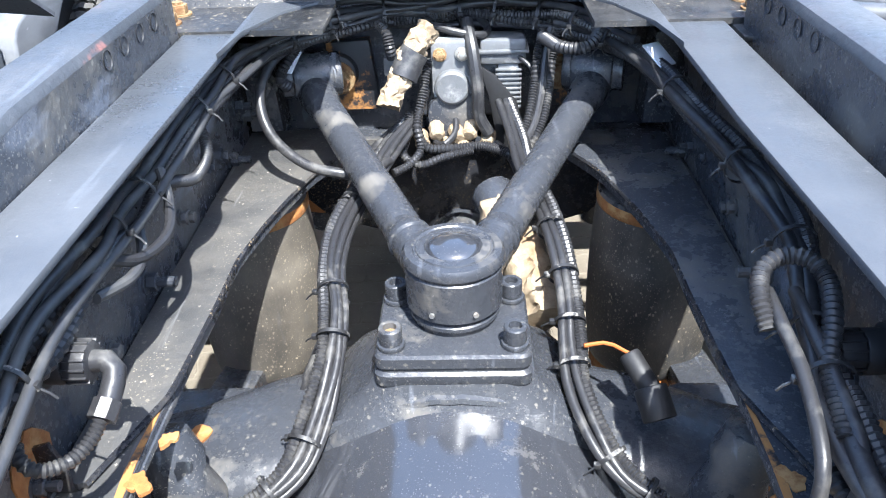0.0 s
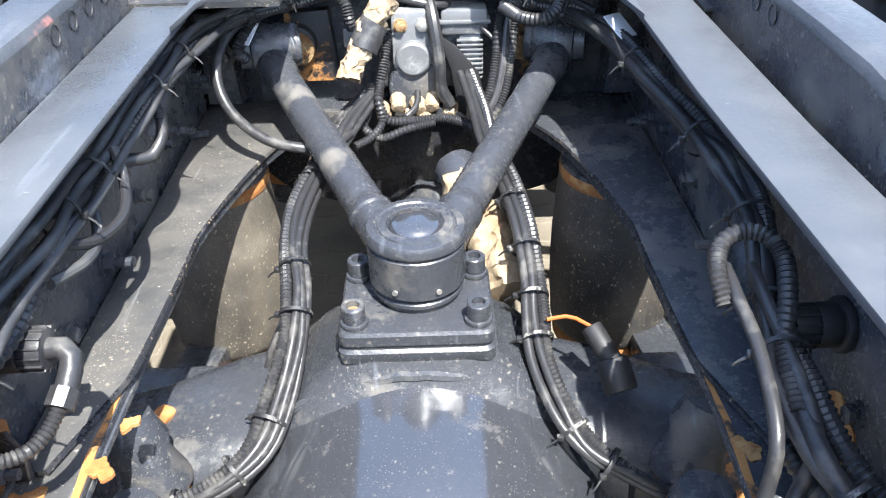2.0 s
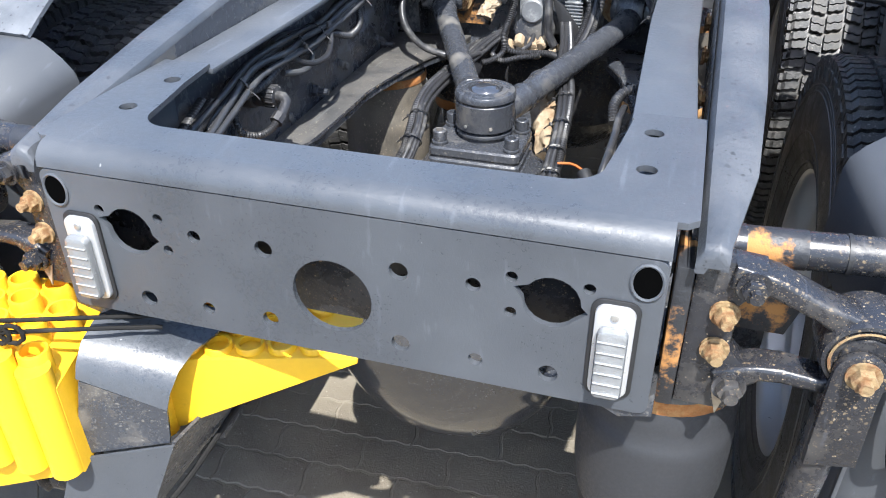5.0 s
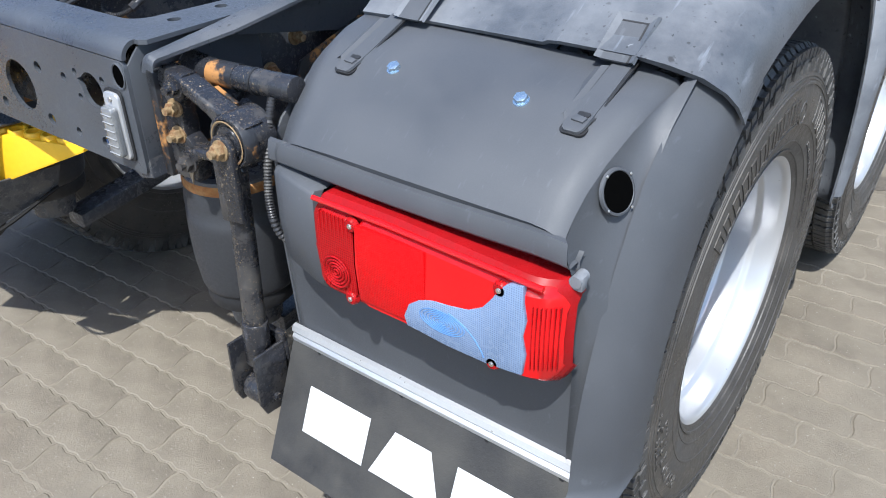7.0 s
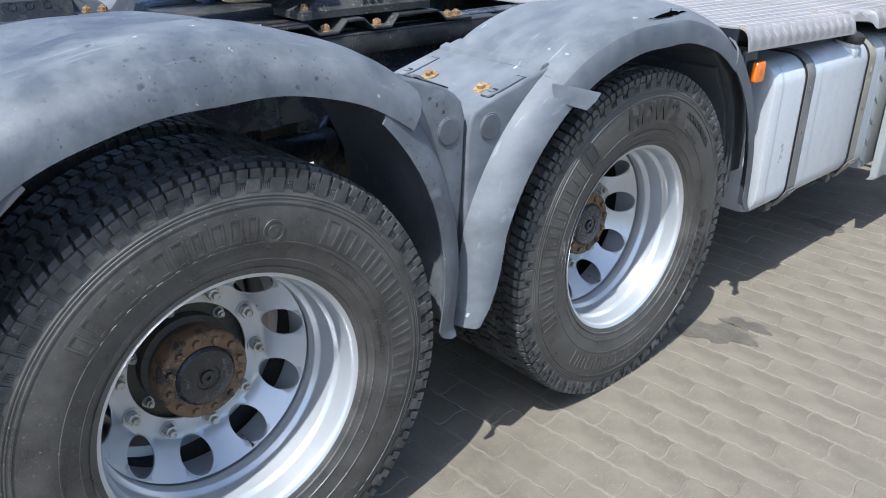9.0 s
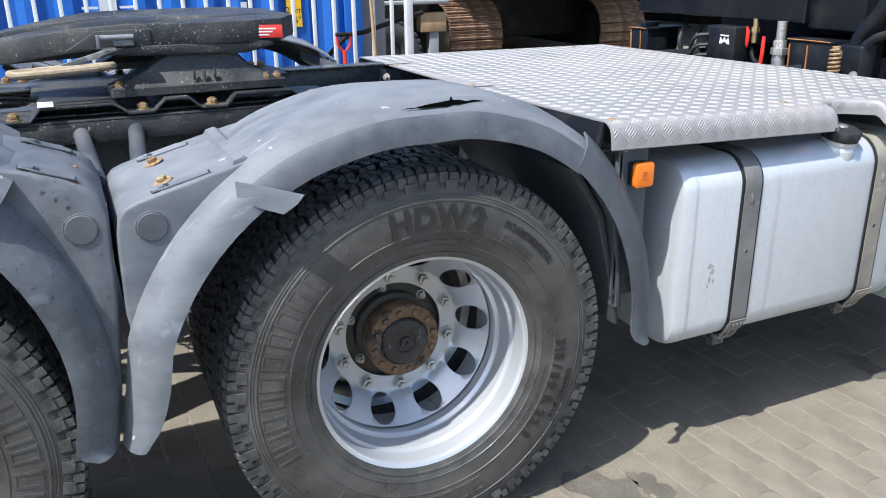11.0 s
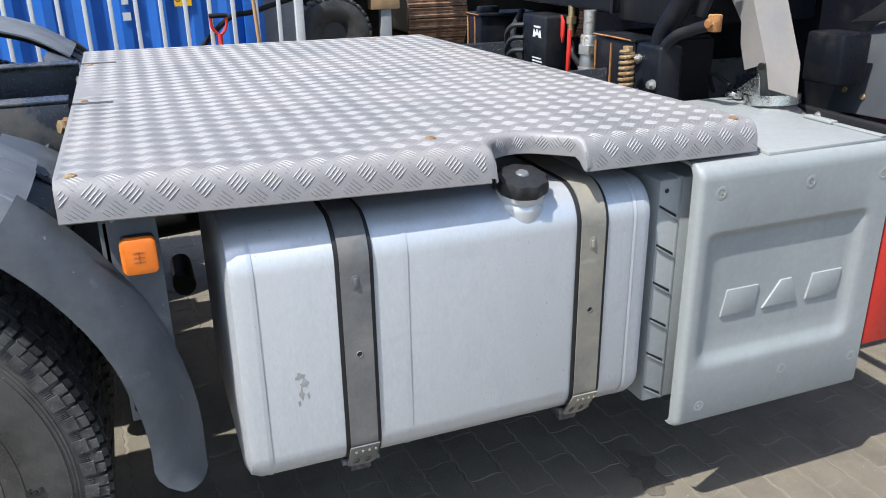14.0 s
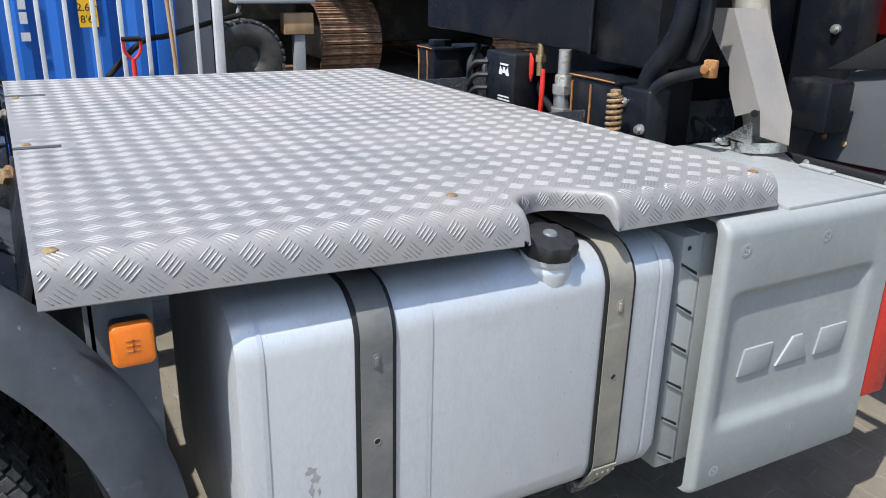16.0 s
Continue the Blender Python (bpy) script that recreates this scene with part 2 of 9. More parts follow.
    cast=mat("grey_cast_alloy", (0.16, 0.165, 0.17), 0.5, 0.3, bump=0.3, second=(0.3, 0.3, 0.29), cover=0.3, cover_scale=20),
    tank=mat("brushed_aluminium_tank", (0.58, 0.59, 0.61), 0.36, 0.4, vary=0.05, grain=160, bump=0.04, second=(0.34, 0.34, 0.335), cover=0.2, cover_scale=3, edge=0.4, stretch=(1, 1, 0.4), scratch=0.25, scratch_tint=0.7),
    strap=mat("galvanised_strap", (0.235, 0.225, 0.20), 0.55, 0.35, second=(0.3, 0.26, 0.19), cover=0.45, cover_scale=6, edge=0.4, bump=0.4, scratch=0.3, scratch_tint=2),
    strap_dark=mat("dark_galvanised_strap", (0.145, 0.147, 0.150), 0.5, 0.35, second=(0.22, 0.2, 0.17), cover=0.3, cover_scale=6, edge=0.4, bump=0.4, scratch=0.3, scratch_tint=2),
    stain=mat("oil_stained_paver", (0.11, 0.095, 0.075), 0.7, vary=0.3, grain=120, blot=12, bump=0.5),
    scuff=mat("dull_scuff", (0.44, 0.43, 0.41), 0.6, 0.2, vary=0.3, grain=80),
    # flat black that stands in for the shade inside openings
    void=mat("opening_shade_black", (0.002, 0.002, 0.002), 0.9, spec=0.0),
    rubber=mat("black_rubber", (0.012, 0.012, 0.013), 0.6),
    deck=mat("checker_plate_sheet", (0.262, 0.260, 0.256), 0.5, 0.3, vary=0.1, blot=2.5, grain=200, second=(0.25, 0.222, 0.216), cover=0.42, cover_scale=2.5, edge=0.5, bump=0.1, scratch=0.2, scratch_tint=0.7),
    tread=mat("checker_plate_bars", (0.29, 0.288, 0.284), 0.46, 0.4, vary=0.08, blot=2.5, second=(0.29, 0.262, 0.256), cover=0.42, cover_scale=2.5, edge=0.5, island=0.12),
    panel=mat("silver_grey_panel", (0.33, 0.345, 0.338), 0.4, 0.15, vary=0.05, bump=0.06, second=(0.22, 0.225, 0.22), cover=0.3, cover_scale=2, edge=0.5, scratch=0.12, scratch_tint=0.7),
    coupling=mat("fifth_wheel_paint", (0.016, 0.017, 0.019), 0.4, second=(0.05, 0.048, 0.045), cover=0.36, cover_scale=6, edge=0.25, bump=0.5, grain=80, spots=(0.3, 0.27, 0.22), spot_cover=0.14, spot_scale=70, scratch=0.4, scratch_tint=4, chips=(0.22, 0.19, 0.14), chip_amount=0.7, chip_scale=80),
    crane=mat("crane_black_paint", (0.008, 0.0095, 0.013), 0.34, second=(0.024, 0.022, 0.02), cover=0.22, cover_scale=6, edge=0.25, bump=0.25, spec=0.2),
    heat=mat("stainless_heat_shield", (0.22, 0.21, 0.195), 0.55, 0.35, vary=0.08, bump=0.06, second=(0.24, 0.2, 0.175), cover=0.35, cover_scale=5, edge=0.4, scratch=0.15, scratch_tint=0.7),
    chrome=mat("bright_steel", (0.75, 0.74, 0.72), 0.25, 1.0),
    brass=mat("brass_fitting", (0.5, 0.38, 0.2), 0.4, 0.9),
    yellow=mat("yellow_chock_plastic", (0.85, 0.48, 0.015), 0.42, vary=0.08, bump=0.05, second=(0.6, 0.33, 0.03), cover=0.15, cover_scale=8),
    red=mat("red_paint", (0.6, 0.03, 0.02), 0.4),
    redlens=lens_mat("red_lens", (0.56, 0.004, 0.006), 0.0032, 0.72, 0.3, 0.12),
    redskin=mat("smooth_red_lens", (0.58, 0.004, 0.006), 0.16, vary=0.1, grain=60, blot=18, bump=0.0, spec=0.4, scratch=0.2, scratch_tint=1.2),
    reddark=lens_mat("red_lens_ribbed", (0.38, 0.006, 0.008), 0.004, 0.3, 0.3, 0.15),
    redrim=mat("clear_red_rim", (0.27, 0.006, 0.008), 0.3, vary=0.2, bump=0.0, spec=0.15),
    clearlens=lens_mat("clear_lens", (0.19, 0.26, 0.39), 0.0035, 0.6),
    bluelens=mat("blue_lens_ring", (0.1, 0.22, 0.45), 0.25, bump=0.0),
    whitelens=mat("white_lens", (0.22, 0.225, 0.225), 0.2, 0.2, vary=0.15, grain=150, bump=0.4, coat=0.5),
    amber=mat("amber_lens", (0.86, 0.19, 0.004), 0.2, vary=0.2, grain=420, bump=0.5, coat=0.6),
    alu=mat("aluminium_strip", (0.55, 0.555, 0.56), 0.38, 0.6, vary=0.05),
    flap=mat("rubber_mud_flap", (0.022, 0.022, 0.023), 0.6, grain=200, bump=0.2, second=(0.06, 0.057, 0.05), cover=0.4, cover_scale=6, edge=0.4),
    white=mat("white_paint", (0.62, 0.62, 0.61), 0.45, second=(0.55, 0.54, 0.5), cover=0.2, cover_scale=12),
    container=mat("blue_container_paint", (0.012, 0.12, 0.48), 0.45, vary=0.08, second=(0.02, 0.1, 0.36), cover=0.3, cover_scale=2, edge=0.4),
    wall=mat("grey_wall_panel", (0.27, 0.28, 0.285), 0.6),
    track=mat("rusty_track_steel", (0.2, 0.115, 0.07), 0.6, 0.4, vary=0.3, second=(0.34, 0.22, 0.14), cover=0.4, cover_scale=8, bump=0.5),
    wood=mat("ash_handle", (0.42, 0.27, 0.14), 0.6, stretch=(4, 4, 0.6)),
    drum=mat("dull_brake_drum", (0.055, 0.054, 0.05), 0.6, 0.3, second=(0.1, 0.08, 0.055), cover=0.4, cover_scale=14, edge=0.2, bump=0.5),
    hubcap=mat("thick_black_hub_paint", (0.010, 0.011, 0.013), 0.2, grain=60, bump=0.6, second=(0.07, 0.072, 0.075), cover=0.2, cover_scale=26, edge=0.05, spec=0.6),
    # base kept near black so the hall's shade is in the colour; also plain dark parts
    dark=mat("dark_parts_and_hall_shade", (0.014, 0.0135, 0.013), 0.6, second=(0.045, 0.036, 0.028), cover=0.3, cover_scale=3, spec=0.12),
    paver=mat("concrete_paver", (0.158, 0.133, 0.098), 0.85, vary=0.32, grain=150, blot=5.0, bump=0.6, random_tint=0.06, second=(0.19, 0.166, 0.126), cover=0.4, cover_scale=2.2, edge=0.35, spots=(0.42, 0.39, 0.33), spot_cover=0.26, spot_scale=150),
    paver_far=mat("concrete_paver_field", (0.158, 0.133, 0.098), 0.85, vary=0.32, grain=150, blot=5.0, bump=0.6, island=0.06, second=(0.19, 0.166, 0.126), cover=0.4, cover_scale=2.2, edge=0.35, spots=(0.42, 0.39, 0.33), spot_cover=0.26, spot_scale=150),
    sand=mat("joint_sand", (0.165, 0.143, 0.108), 0.95, vary=0.25, grain=150, blot=1.5, bump=0.6, second=(0.23, 0.2, 0.152), cover=0.4, cover_scale=3, edge=0.4),
)


# ---- small mesh tools ----
from mathutils import geometry


def grid_mesh(rings, close_u=True, close_v=False, cap=False):
    """A bmesh through rings of points; close_u joins each ring's ends, cap closes the first and the last ring."""
    bm = bmesh.new()
    vs = [[bm.verts.new(p) for p in ring] for ring in rings]
    n = len(vs[0])
    for a in range(len(vs) if close_v else len(vs) - 1):
        r0, r1 = vs[a], vs[(a + 1) % len(vs)]
        for i in range(n if close_u else n - 1):
            j = (i + 1) % n
            try:
                bm.faces.new((r0[i], r0[j], r1[j], r1[i]))
            except ValueError:
                pass
    if cap:
        bm.faces.new(list(reversed(vs[0])))
        bm.faces.new(vs[-1])
    return bm


def merge(*bms):
    out = bmesh.new()
    for b in bms:
        me = bpy.data.meshes.new("tmp")
        b.to_mesh(me)
        out.from_mesh(me)
        bpy.data.meshes.remove(me)
        b.free()
    return out


def moved(bm, m):
    bm.transform(m)
    return bm


def box(x0, x1, y0, y1, z0, z1, bev=0.0, seg=2):
    bm = bmesh.new()
    bmesh.ops.create_cube(bm, size=1.0)
    bm.transform(Matrix.Translation(((x0 + x1) / 2, (y0 + y1) / 2, (z0 + z1) / 2)) @ Matrix.Diagonal((abs(x1 - x0), abs(y1 - y0), abs(z1 - z0), 1)))
    if bev:
        bmesh.ops.bevel(bm, geom=bm.edges[:], offset=bev, segments=seg, profile=0.5, affect="EDGES", clamp_overlap=True)
    return bm


def frame_of(d):
    d = Vector(d).normalized()
    a = Vector((0, 0, 1)) if abs(d.z) < 0.9 else Vector((1, 0, 0))
    u = d.cross(a).normalized()
    return u, d.cross(u).normalized(), d


def cyl(p0, p1, r0, r1=None, seg=20, bev=0.0, cap=True):
    p0, p1 = Vector(p0), Vector(p1)
    r1 = r0 if r1 is None else r1
    u, v, d = frame_of(p1 - p0)
    length = (p1 - p0).length
    prof = [(r0, 0), (r1, length)]
    if bev:
        prof = [(r0 - bev, 0), (r0 - 0.3 * bev, 0.3 * bev), (r0, bev), (r1, length - bev), (r1 - 0.3 * bev, length - 0.3 * bev), (r1 - bev, length)]
    rings = [[p0 + d * h + (u * math.cos(t) + v * math.sin(t)) * r for t in [2 * math.pi * k / seg for k in range(seg)]] for r, h in prof]
    return grid_mesh(rings, cap=cap)


def lathe(profile, origin, axis, seg=32, cap=False, start=0.0, sweep=2 * math.pi):
    """Turns a profile of (radius, height) round an axis."""
    o = Vector(origin)
    u, v, d = frame_of(axis)
    full = abs(sweep - 2 * math.pi) < 1e-6
    rings = []
    for r, h in profile:
        rings.append([o + d * h + (u * math.cos(t) + v * math.sin(t)) * max(r, 1e-5) for t in [start + sweep * k / (seg if full else seg - 1) for k in range(seg)]])
    return grid_mesh(rings, close_u=full, cap=cap)


def smooth_line(pts, step=0.02):
    """A Catmull-Rom line through points, at even steps."""
    p = [Vector(q) for q in pts]
    p = [p[0] * 2 - p[1]] + p + [p[-1] * 2 - p[-2]]
    fine = []
    for i in range(1, len(p) - 2):
        for k in range(24):
            t = k / 24
            fine.append(0.5 * ((2 * p[i]) + (p[i + 1] - p[i - 1]) * t + (2 * p[i - 1] - 5 * p[i] + 4 * p[i + 1] - p[i + 2]) * t * t + (3 * p[i] - p[i - 1] - 3 * p[i + 1] + p[i + 2]) * t ** 3))
    fine.append(p[-2])
    out, run = [fine[0]], 0.0
    for a, b in zip(fine, fine[1:]):
        run += (b - a).length
        if run >= step:
            out.append(b)
            run = 0.0
    if (out[-1] - fine[-1]).length > step * 0.3:
        out.append(fine[-1])
    return out


def tube(pts, r, seg=10, step=0.012, ribbed=0.0, straight=False, cap=True):
    """A hose along points; ribbed: pitch of a corrugated conduit."""
    line = [Vector(q) for q in pts] if straight else smooth_line(pts, ribbed * 0.45 if ribbed else step)
    tang = [(line[min(i + 1, len(line) - 1)] - line[max(i - 1, 0)]).normalized() for i in range(len(line))]
    u, v, d = frame_of(tang[0])
    rings = []
    for i, (q, t) in enumerate(zip(line, tang)):
        u = (u - t * u.dot(t)).normalized()
        v = t.cross(u)
        rr = r * (0.80 if ribbed and i % 2 else 1.05 if ribbed else 1.0)
        rings.append([q + (u * math.cos(a) + v * math.sin(a)) * rr for a in [2 * math.pi * k / seg for k in range(seg)]])
    return grid_mesh(rings, cap=cap)


def prism(poly, axis, h0, h1, bev=0.0, seg=2):
    """A flat outline pulled along an axis. axis x: outline in (y, z); y: (x, z); z: (x, y)."""
    def at(a, b, h):
        return {"x": (h, a, b), "y": (a, h, b), "z": (a, b, h)}[axis]
    bm = bmesh.new()
    lo, hi = [bm.verts.new(at(a, b, h0)) for a, b in poly], [bm.verts.new(at(a, b, h1)) for a, b in poly]
    n = len(poly)
    for i in range(n):
        j = (i + 1) % n
        bm.faces.new((lo[i], lo[j], hi[j], hi[i]))
    caps = [bm.faces.new(list(reversed(lo))), bm.faces.new(hi)]
    bmesh.ops.recalc_face_normals(bm, faces=bm.faces[:])
    if bev:
        edges = [e for e in bm.edges if any(f in caps for f in e.link_faces)]
        bmesh.ops.bevel(bm, geom=edges, offset=bev, segments=seg, profile=0.5, affect="EDGES", clamp_overlap=True)
    return bm


def circle(cx, cy, r, n=20, ry=None, turn=0.0):
    ry = ry or r
    out = []
    for k in range(n):
        t = 2 * math.pi * k / n
        x, y = r * math.cos(t), ry * math.sin(t)
        out.append((cx + x * math.cos(turn) - y * math.sin(turn), cy + x * math.sin(turn) + y * math.cos(turn)))
    return out


def rounded(x0, x1, y0, y1, r, n=5):
    out = []
    for cx, cy, a in ((x1 - r, y1 - r, 0), (x0 + r, y1 - r, 90), (x0 + r, y0 + r, 180), (x1 - r, y0 + r, 270)):
        for k in range(n + 1):
            t = radians(a + 90 * k / n)
            out.append((cx + r * math.cos(t), cy + r * math.sin(t)))
    return out


def pierced(outer, holes, put, thick, extra=()):
    """A sheet with holes. put(a, b, h) lays the outline's (a, b) and the depth h into space."""
    pts, edges = [], []
    for loop in [outer] + list(holes):
        k = len(pts)
        pts += [Vector(p) for p in loop]
        edges += [(k + i, k + (i + 1) % len(loop)) for i in range(len(loop))]
    pts += [Vector(q) for q in extra]
    v2, e2, f2, ov, oe, of = geometry.delaunay_2d_cdt(pts, edges, [], 1, 1e-6)
    def inside(c, loop):
        hit, n = False, len(loop)
        for i in range(n):
            (x1, y1), (x2, y2) = loop[i], loop[(i + 1) % n]
            if (y1 > c[1]) != (y2 > c[1]) and c[0] < (x2 - x1) * (c[1] - y1) / (y2 - y1) + x1:
                hit = not hit
        return hit
    bm = bmesh.new()
    top, low = [bm.verts.new(put(p.x, p.y, 0)) for p in v2], [bm.verts.new(put(p.x, p.y, thick)) for p in v2]
    count = {}
    for f in f2:
        c = sum((v2[i] for i in f), Vector((0, 0))) / len(f)
        if not inside(c, outer) or any(inside(c, h) for h in holes):
            continue
        bm.faces.new([top[i] for i in f])
        bm.faces.new([low[i] for i in reversed(f)])
        for i in range(len(f)):
            a, b = f[i], f[(i + 1) % len(f)]
            count.setdefault((min(a, b), max(a, b)), []).append((a, b))
    for used in count.values():
        if len(used) == 1:
            a, b = used[0]
            bm.faces.new((top[b], top[a], low[a], low[b]))
    bmesh.ops.recalc_face_normals(bm, faces=bm.faces[:])
    return bm


def hexbolt(p, d, r=0.012, h=0.009, washer=True, stud=0.0, seg=6):
    """A hex head (and washer) at p, standing out along d."""
    p, d = Vector(p), Vector(d).normalized()
    bms = []
    if washer:
        bms.append(cyl(p - d * 0.001, p + d * 0.003, r * 1.35, seg=16))
        p = p + d * 0.003
    bms.append(cyl(p, p + d * h, r, seg=seg, bev=0.0012))
    if stud:
        bms.append(cyl(p, p + d * (h + stud), r * 0.55, seg=10))
    return merge(*bms)


def finish(bm, mat, sharp=35):
    me = bpy.data.meshes.new("mesh")
    bm.to_mesh(me)
    bm.free()
    me.polygons.foreach_set("use_smooth", [True] * len(me.polygons))
    me.set_sharp_from_angle(angle=radians(sharp))
    me.materials.append(mat)
    return me


def part(name, bm, mat, parent, label="", sharp=35, category=""):
    """One mesh object under a thing or a part."""
    ob = new(name, finish(bm, mat, sharp))
    if parent is not None:
        ob.parent = parent
    return tagged(ob, label=label, category=category)


def thing(name, label, category, at=(0, 0, 0), group="", kind=""):
    ob = new(name)
    ob.location = at
    ob.empty_display_size = 0.05
    return tagged(ob, label, category, group, kind)


def whole(name, bm, mat, label, category, group="", kind="", sharp=35):
    return tagged(part(name, bm, mat, None, sharp=sharp), label, category, group, kind)


def sub(name, mesh_ob, parent, m=None):
    """Another object on the same mesh."""
    ob = new(name, mesh_ob.data)
    ob.parent = parent
    if m is not None:
        ob.matrix_basis = m
    return ob


def words(text, size, depth, m, mat, parent, name="lettering", spread=1.0, shear=0.0, bold=0.0):
    cu = bpy.data.curves.new("text", "FONT")
    cu.body, cu.size, cu.extrude, cu.align_x, cu.align_y = text, size, depth, "CENTER", "CENTER"
    cu.space_character, cu.shear, cu.offset = spread, shear, bold
    tmp = bpy.data.objects.new("tmp", cu)
    scene.collection.objects.link(tmp)
    dg = bpy.context.evaluated_depsgraph_get()
    me = bpy.data.meshes.new_from_object(tmp.evaluated_get(dg))
    bpy.data.objects.remove(tmp)
    bpy.data.curves.remove(cu)
    me.materials.clear()
    me.materials.append(mat)
    ob = new(name, me)
    ob.parent = parent
    ob.matrix_basis = m
    return ob


# ---- ground ----
ground_bm = bmesh.new()
g = [ground_bm.verts.new(p) for p in ((-80, -60, -0.0022), (80, -60, -0.0022), (80, 100, -0.0022), (-80, 100, -0.0022))]
ground_bm.faces.new(g)
ground = whole("ground", ground_bm, M["sand"], "sandy joint bed under the concrete paving of the yard", "ground", kind="structure")

# ---- truck frame ----
truck = thing("truck", "grey-black three-axle tractor truck chassis parked on concrete pavers", "truck")
CX = -0.01


WEB = {-1: -0.400, 1: 0.382}  # inner faces of the rail webs; the frame sits a little to one side of the end crossmember


def rail(s):
    w = WEB[s]
    web = merge(box(w, w + s * 0.009, -0.66, 1.86, 0.83, 1.092, 0.003), box(w, w + s * 0.009, 1.862, 4.6, 0.83, 1.07, 0.003))
    low = box(w - s * 0.078, w, -0.60, 4.6, 0.826, 0.836, 0.002)
    r = part("frame_rail", merge(web, low), M["chassis"], truck, "black painted steel frame rail")
    ends = [(-0.327, -0.452), (-0.327, 0.62), (-0.412, 0.62), (-0.412, -0.452)] if s < 0 else [(0.317, -0.466), (0.402, -0.466), (0.390, -0.1), (0.390, 0.62), (0.302, 0.62), (0.303, 0.0)]
    part("top_flange", prism(ends, "z", 1.094, 1.104, 0.003), M["topgrey"], truck, "fresh grey paint on the rail's top flange")
    part("flange_fold", prism([(x - s * 0.002, z) for x, z in ((w - s * 0.001, 1.092), (w - s * 0.001, 1.075), (w - s * 0.012, 1.088))], "y", -0.44, 0.62), M["chassis"], r)
    fwd = box(s * 0.320 - 0.01, s * 0.402 - 0.01, 0.624, 1.86, 1.094, 1.103, 0.003)
    part("top_flange", fwd, M["chassis"], truck)
    return r


for s in (-1, 1):
    rail(s)


# rear crossmember: top frame with rounded inner corners, pressed rear face with holes
def crossmember():
    w = 0.392
    inner = [(-0.334, -0.447), (-0.326, -0.53), (-0.316, -0.585)] + [(-0.262 - 0.046 * math.cos(radians(a)), -0.634 - 0.046 * math.sin(radians(a))) for a in range(0, 91, 10)] + [(-0.1, -0.681), (0.1, -0.681)] + [(0.258 + 0.046 * math.cos(radians(a)), -0.634 - 0.046 * math.sin(radians(a))) for a in range(90, -1, -10)] + [(0.312, -0.57), (0.323, -0.462)]
    outer = inner + [(0.4135, -0.462), (0.4135, -0.735), (0.402, -0.745), (-0.402, -0.745), (-0.4135, -0.735), (-0.4135, -0.447)]
    holes = [circle(x, y, 0.0125, 16) for x in (-0.35, 0.35) for y in (-0.525, -0.632)]
    top = pierced(outer[::-1], holes, lambda a, b, h: (a, b, 1.110 - h), 0.008)
    # rear face
    fo = rounded(-0.391, 0.391, 0.868, 1.078, 0.012, 3)
    fh = [circle(0.004, 0.958, 0.052, 28)]
    fh += [circle(x, z, r, 14) for x, z, r in ((0.092, 1.012, 0.012), (0.091, 0.906, 0.012), (0.274, 0.902, 0.012), (-0.267, 0.901, 0.012), (-0.082, 1.011, 0.012), (-0.178, 1.012, 0.009), (0.182, 1.011, 0.009), (-0.176, 0.903, 0.009), (-0.086, 0.905, 0.011), (0.186, 0.903, 0.009), (0.226, 1.03, 0.007), (0.312, 1.03, 0.007), (0.226, 0.982, 0.007), (-0.226, 1.03, 0.007), (-0.312, 1.03, 0.007), (-0.22, 0.985, 0.007))]
    for sx in (-1, 1):
        hole = circle(sx * 0.272, 1.004, 0.033, 20)
        hole[9] = (hole[9][0] - 0.012, hole[9][1] + 0.004)
        hole[19] = (hole[19][0] + 0.010, hole[19][1] + 0.002)
        fh.append(hole)
    face = pierced(fo, fh, lambda a, b, h: (a, -0.775 + h, b), 0.008)
    # rounded edge between top and face, and the cut corners at the rail ends
    def bend(x0, x1):
        rings = []
        for k in range(8):
            t = radians(90 * k / 7)
            y, z = -0.745 - 0.030 * math.sin(t), 1.080 + 0.030 * math.cos(t)
            y2, z2 = -0.745 - 0.022 * math.sin(t), 1.080 + 0.022 * math.cos(t)
            rings.append(((y, z), (y2, z2)))
        return grid_mesh([[(x0, a[0], a[1]), (x1, a[0], a[1]), (x1, b[0], b[1]), (x0, b[0], b[1])] for a, b in rings], cap=True)
    sides = []
    for sx in (-1, 1):
        so = [(-0.767, 0.872), (-0.48, 0.90), (-0.48, 1.098), (-0.74, 1.098), (-0.767, 1.07)]
        sides.append(prism(so, "x", sx * 0.386, sx * 0.392, 0.0015))
    return part("rear_crossmember", merge(top, face, bend(-0.391, 0.391), *sides), M["topgrey"], truck, "pressed grey steel end crossmember with round holes", sharp=40)


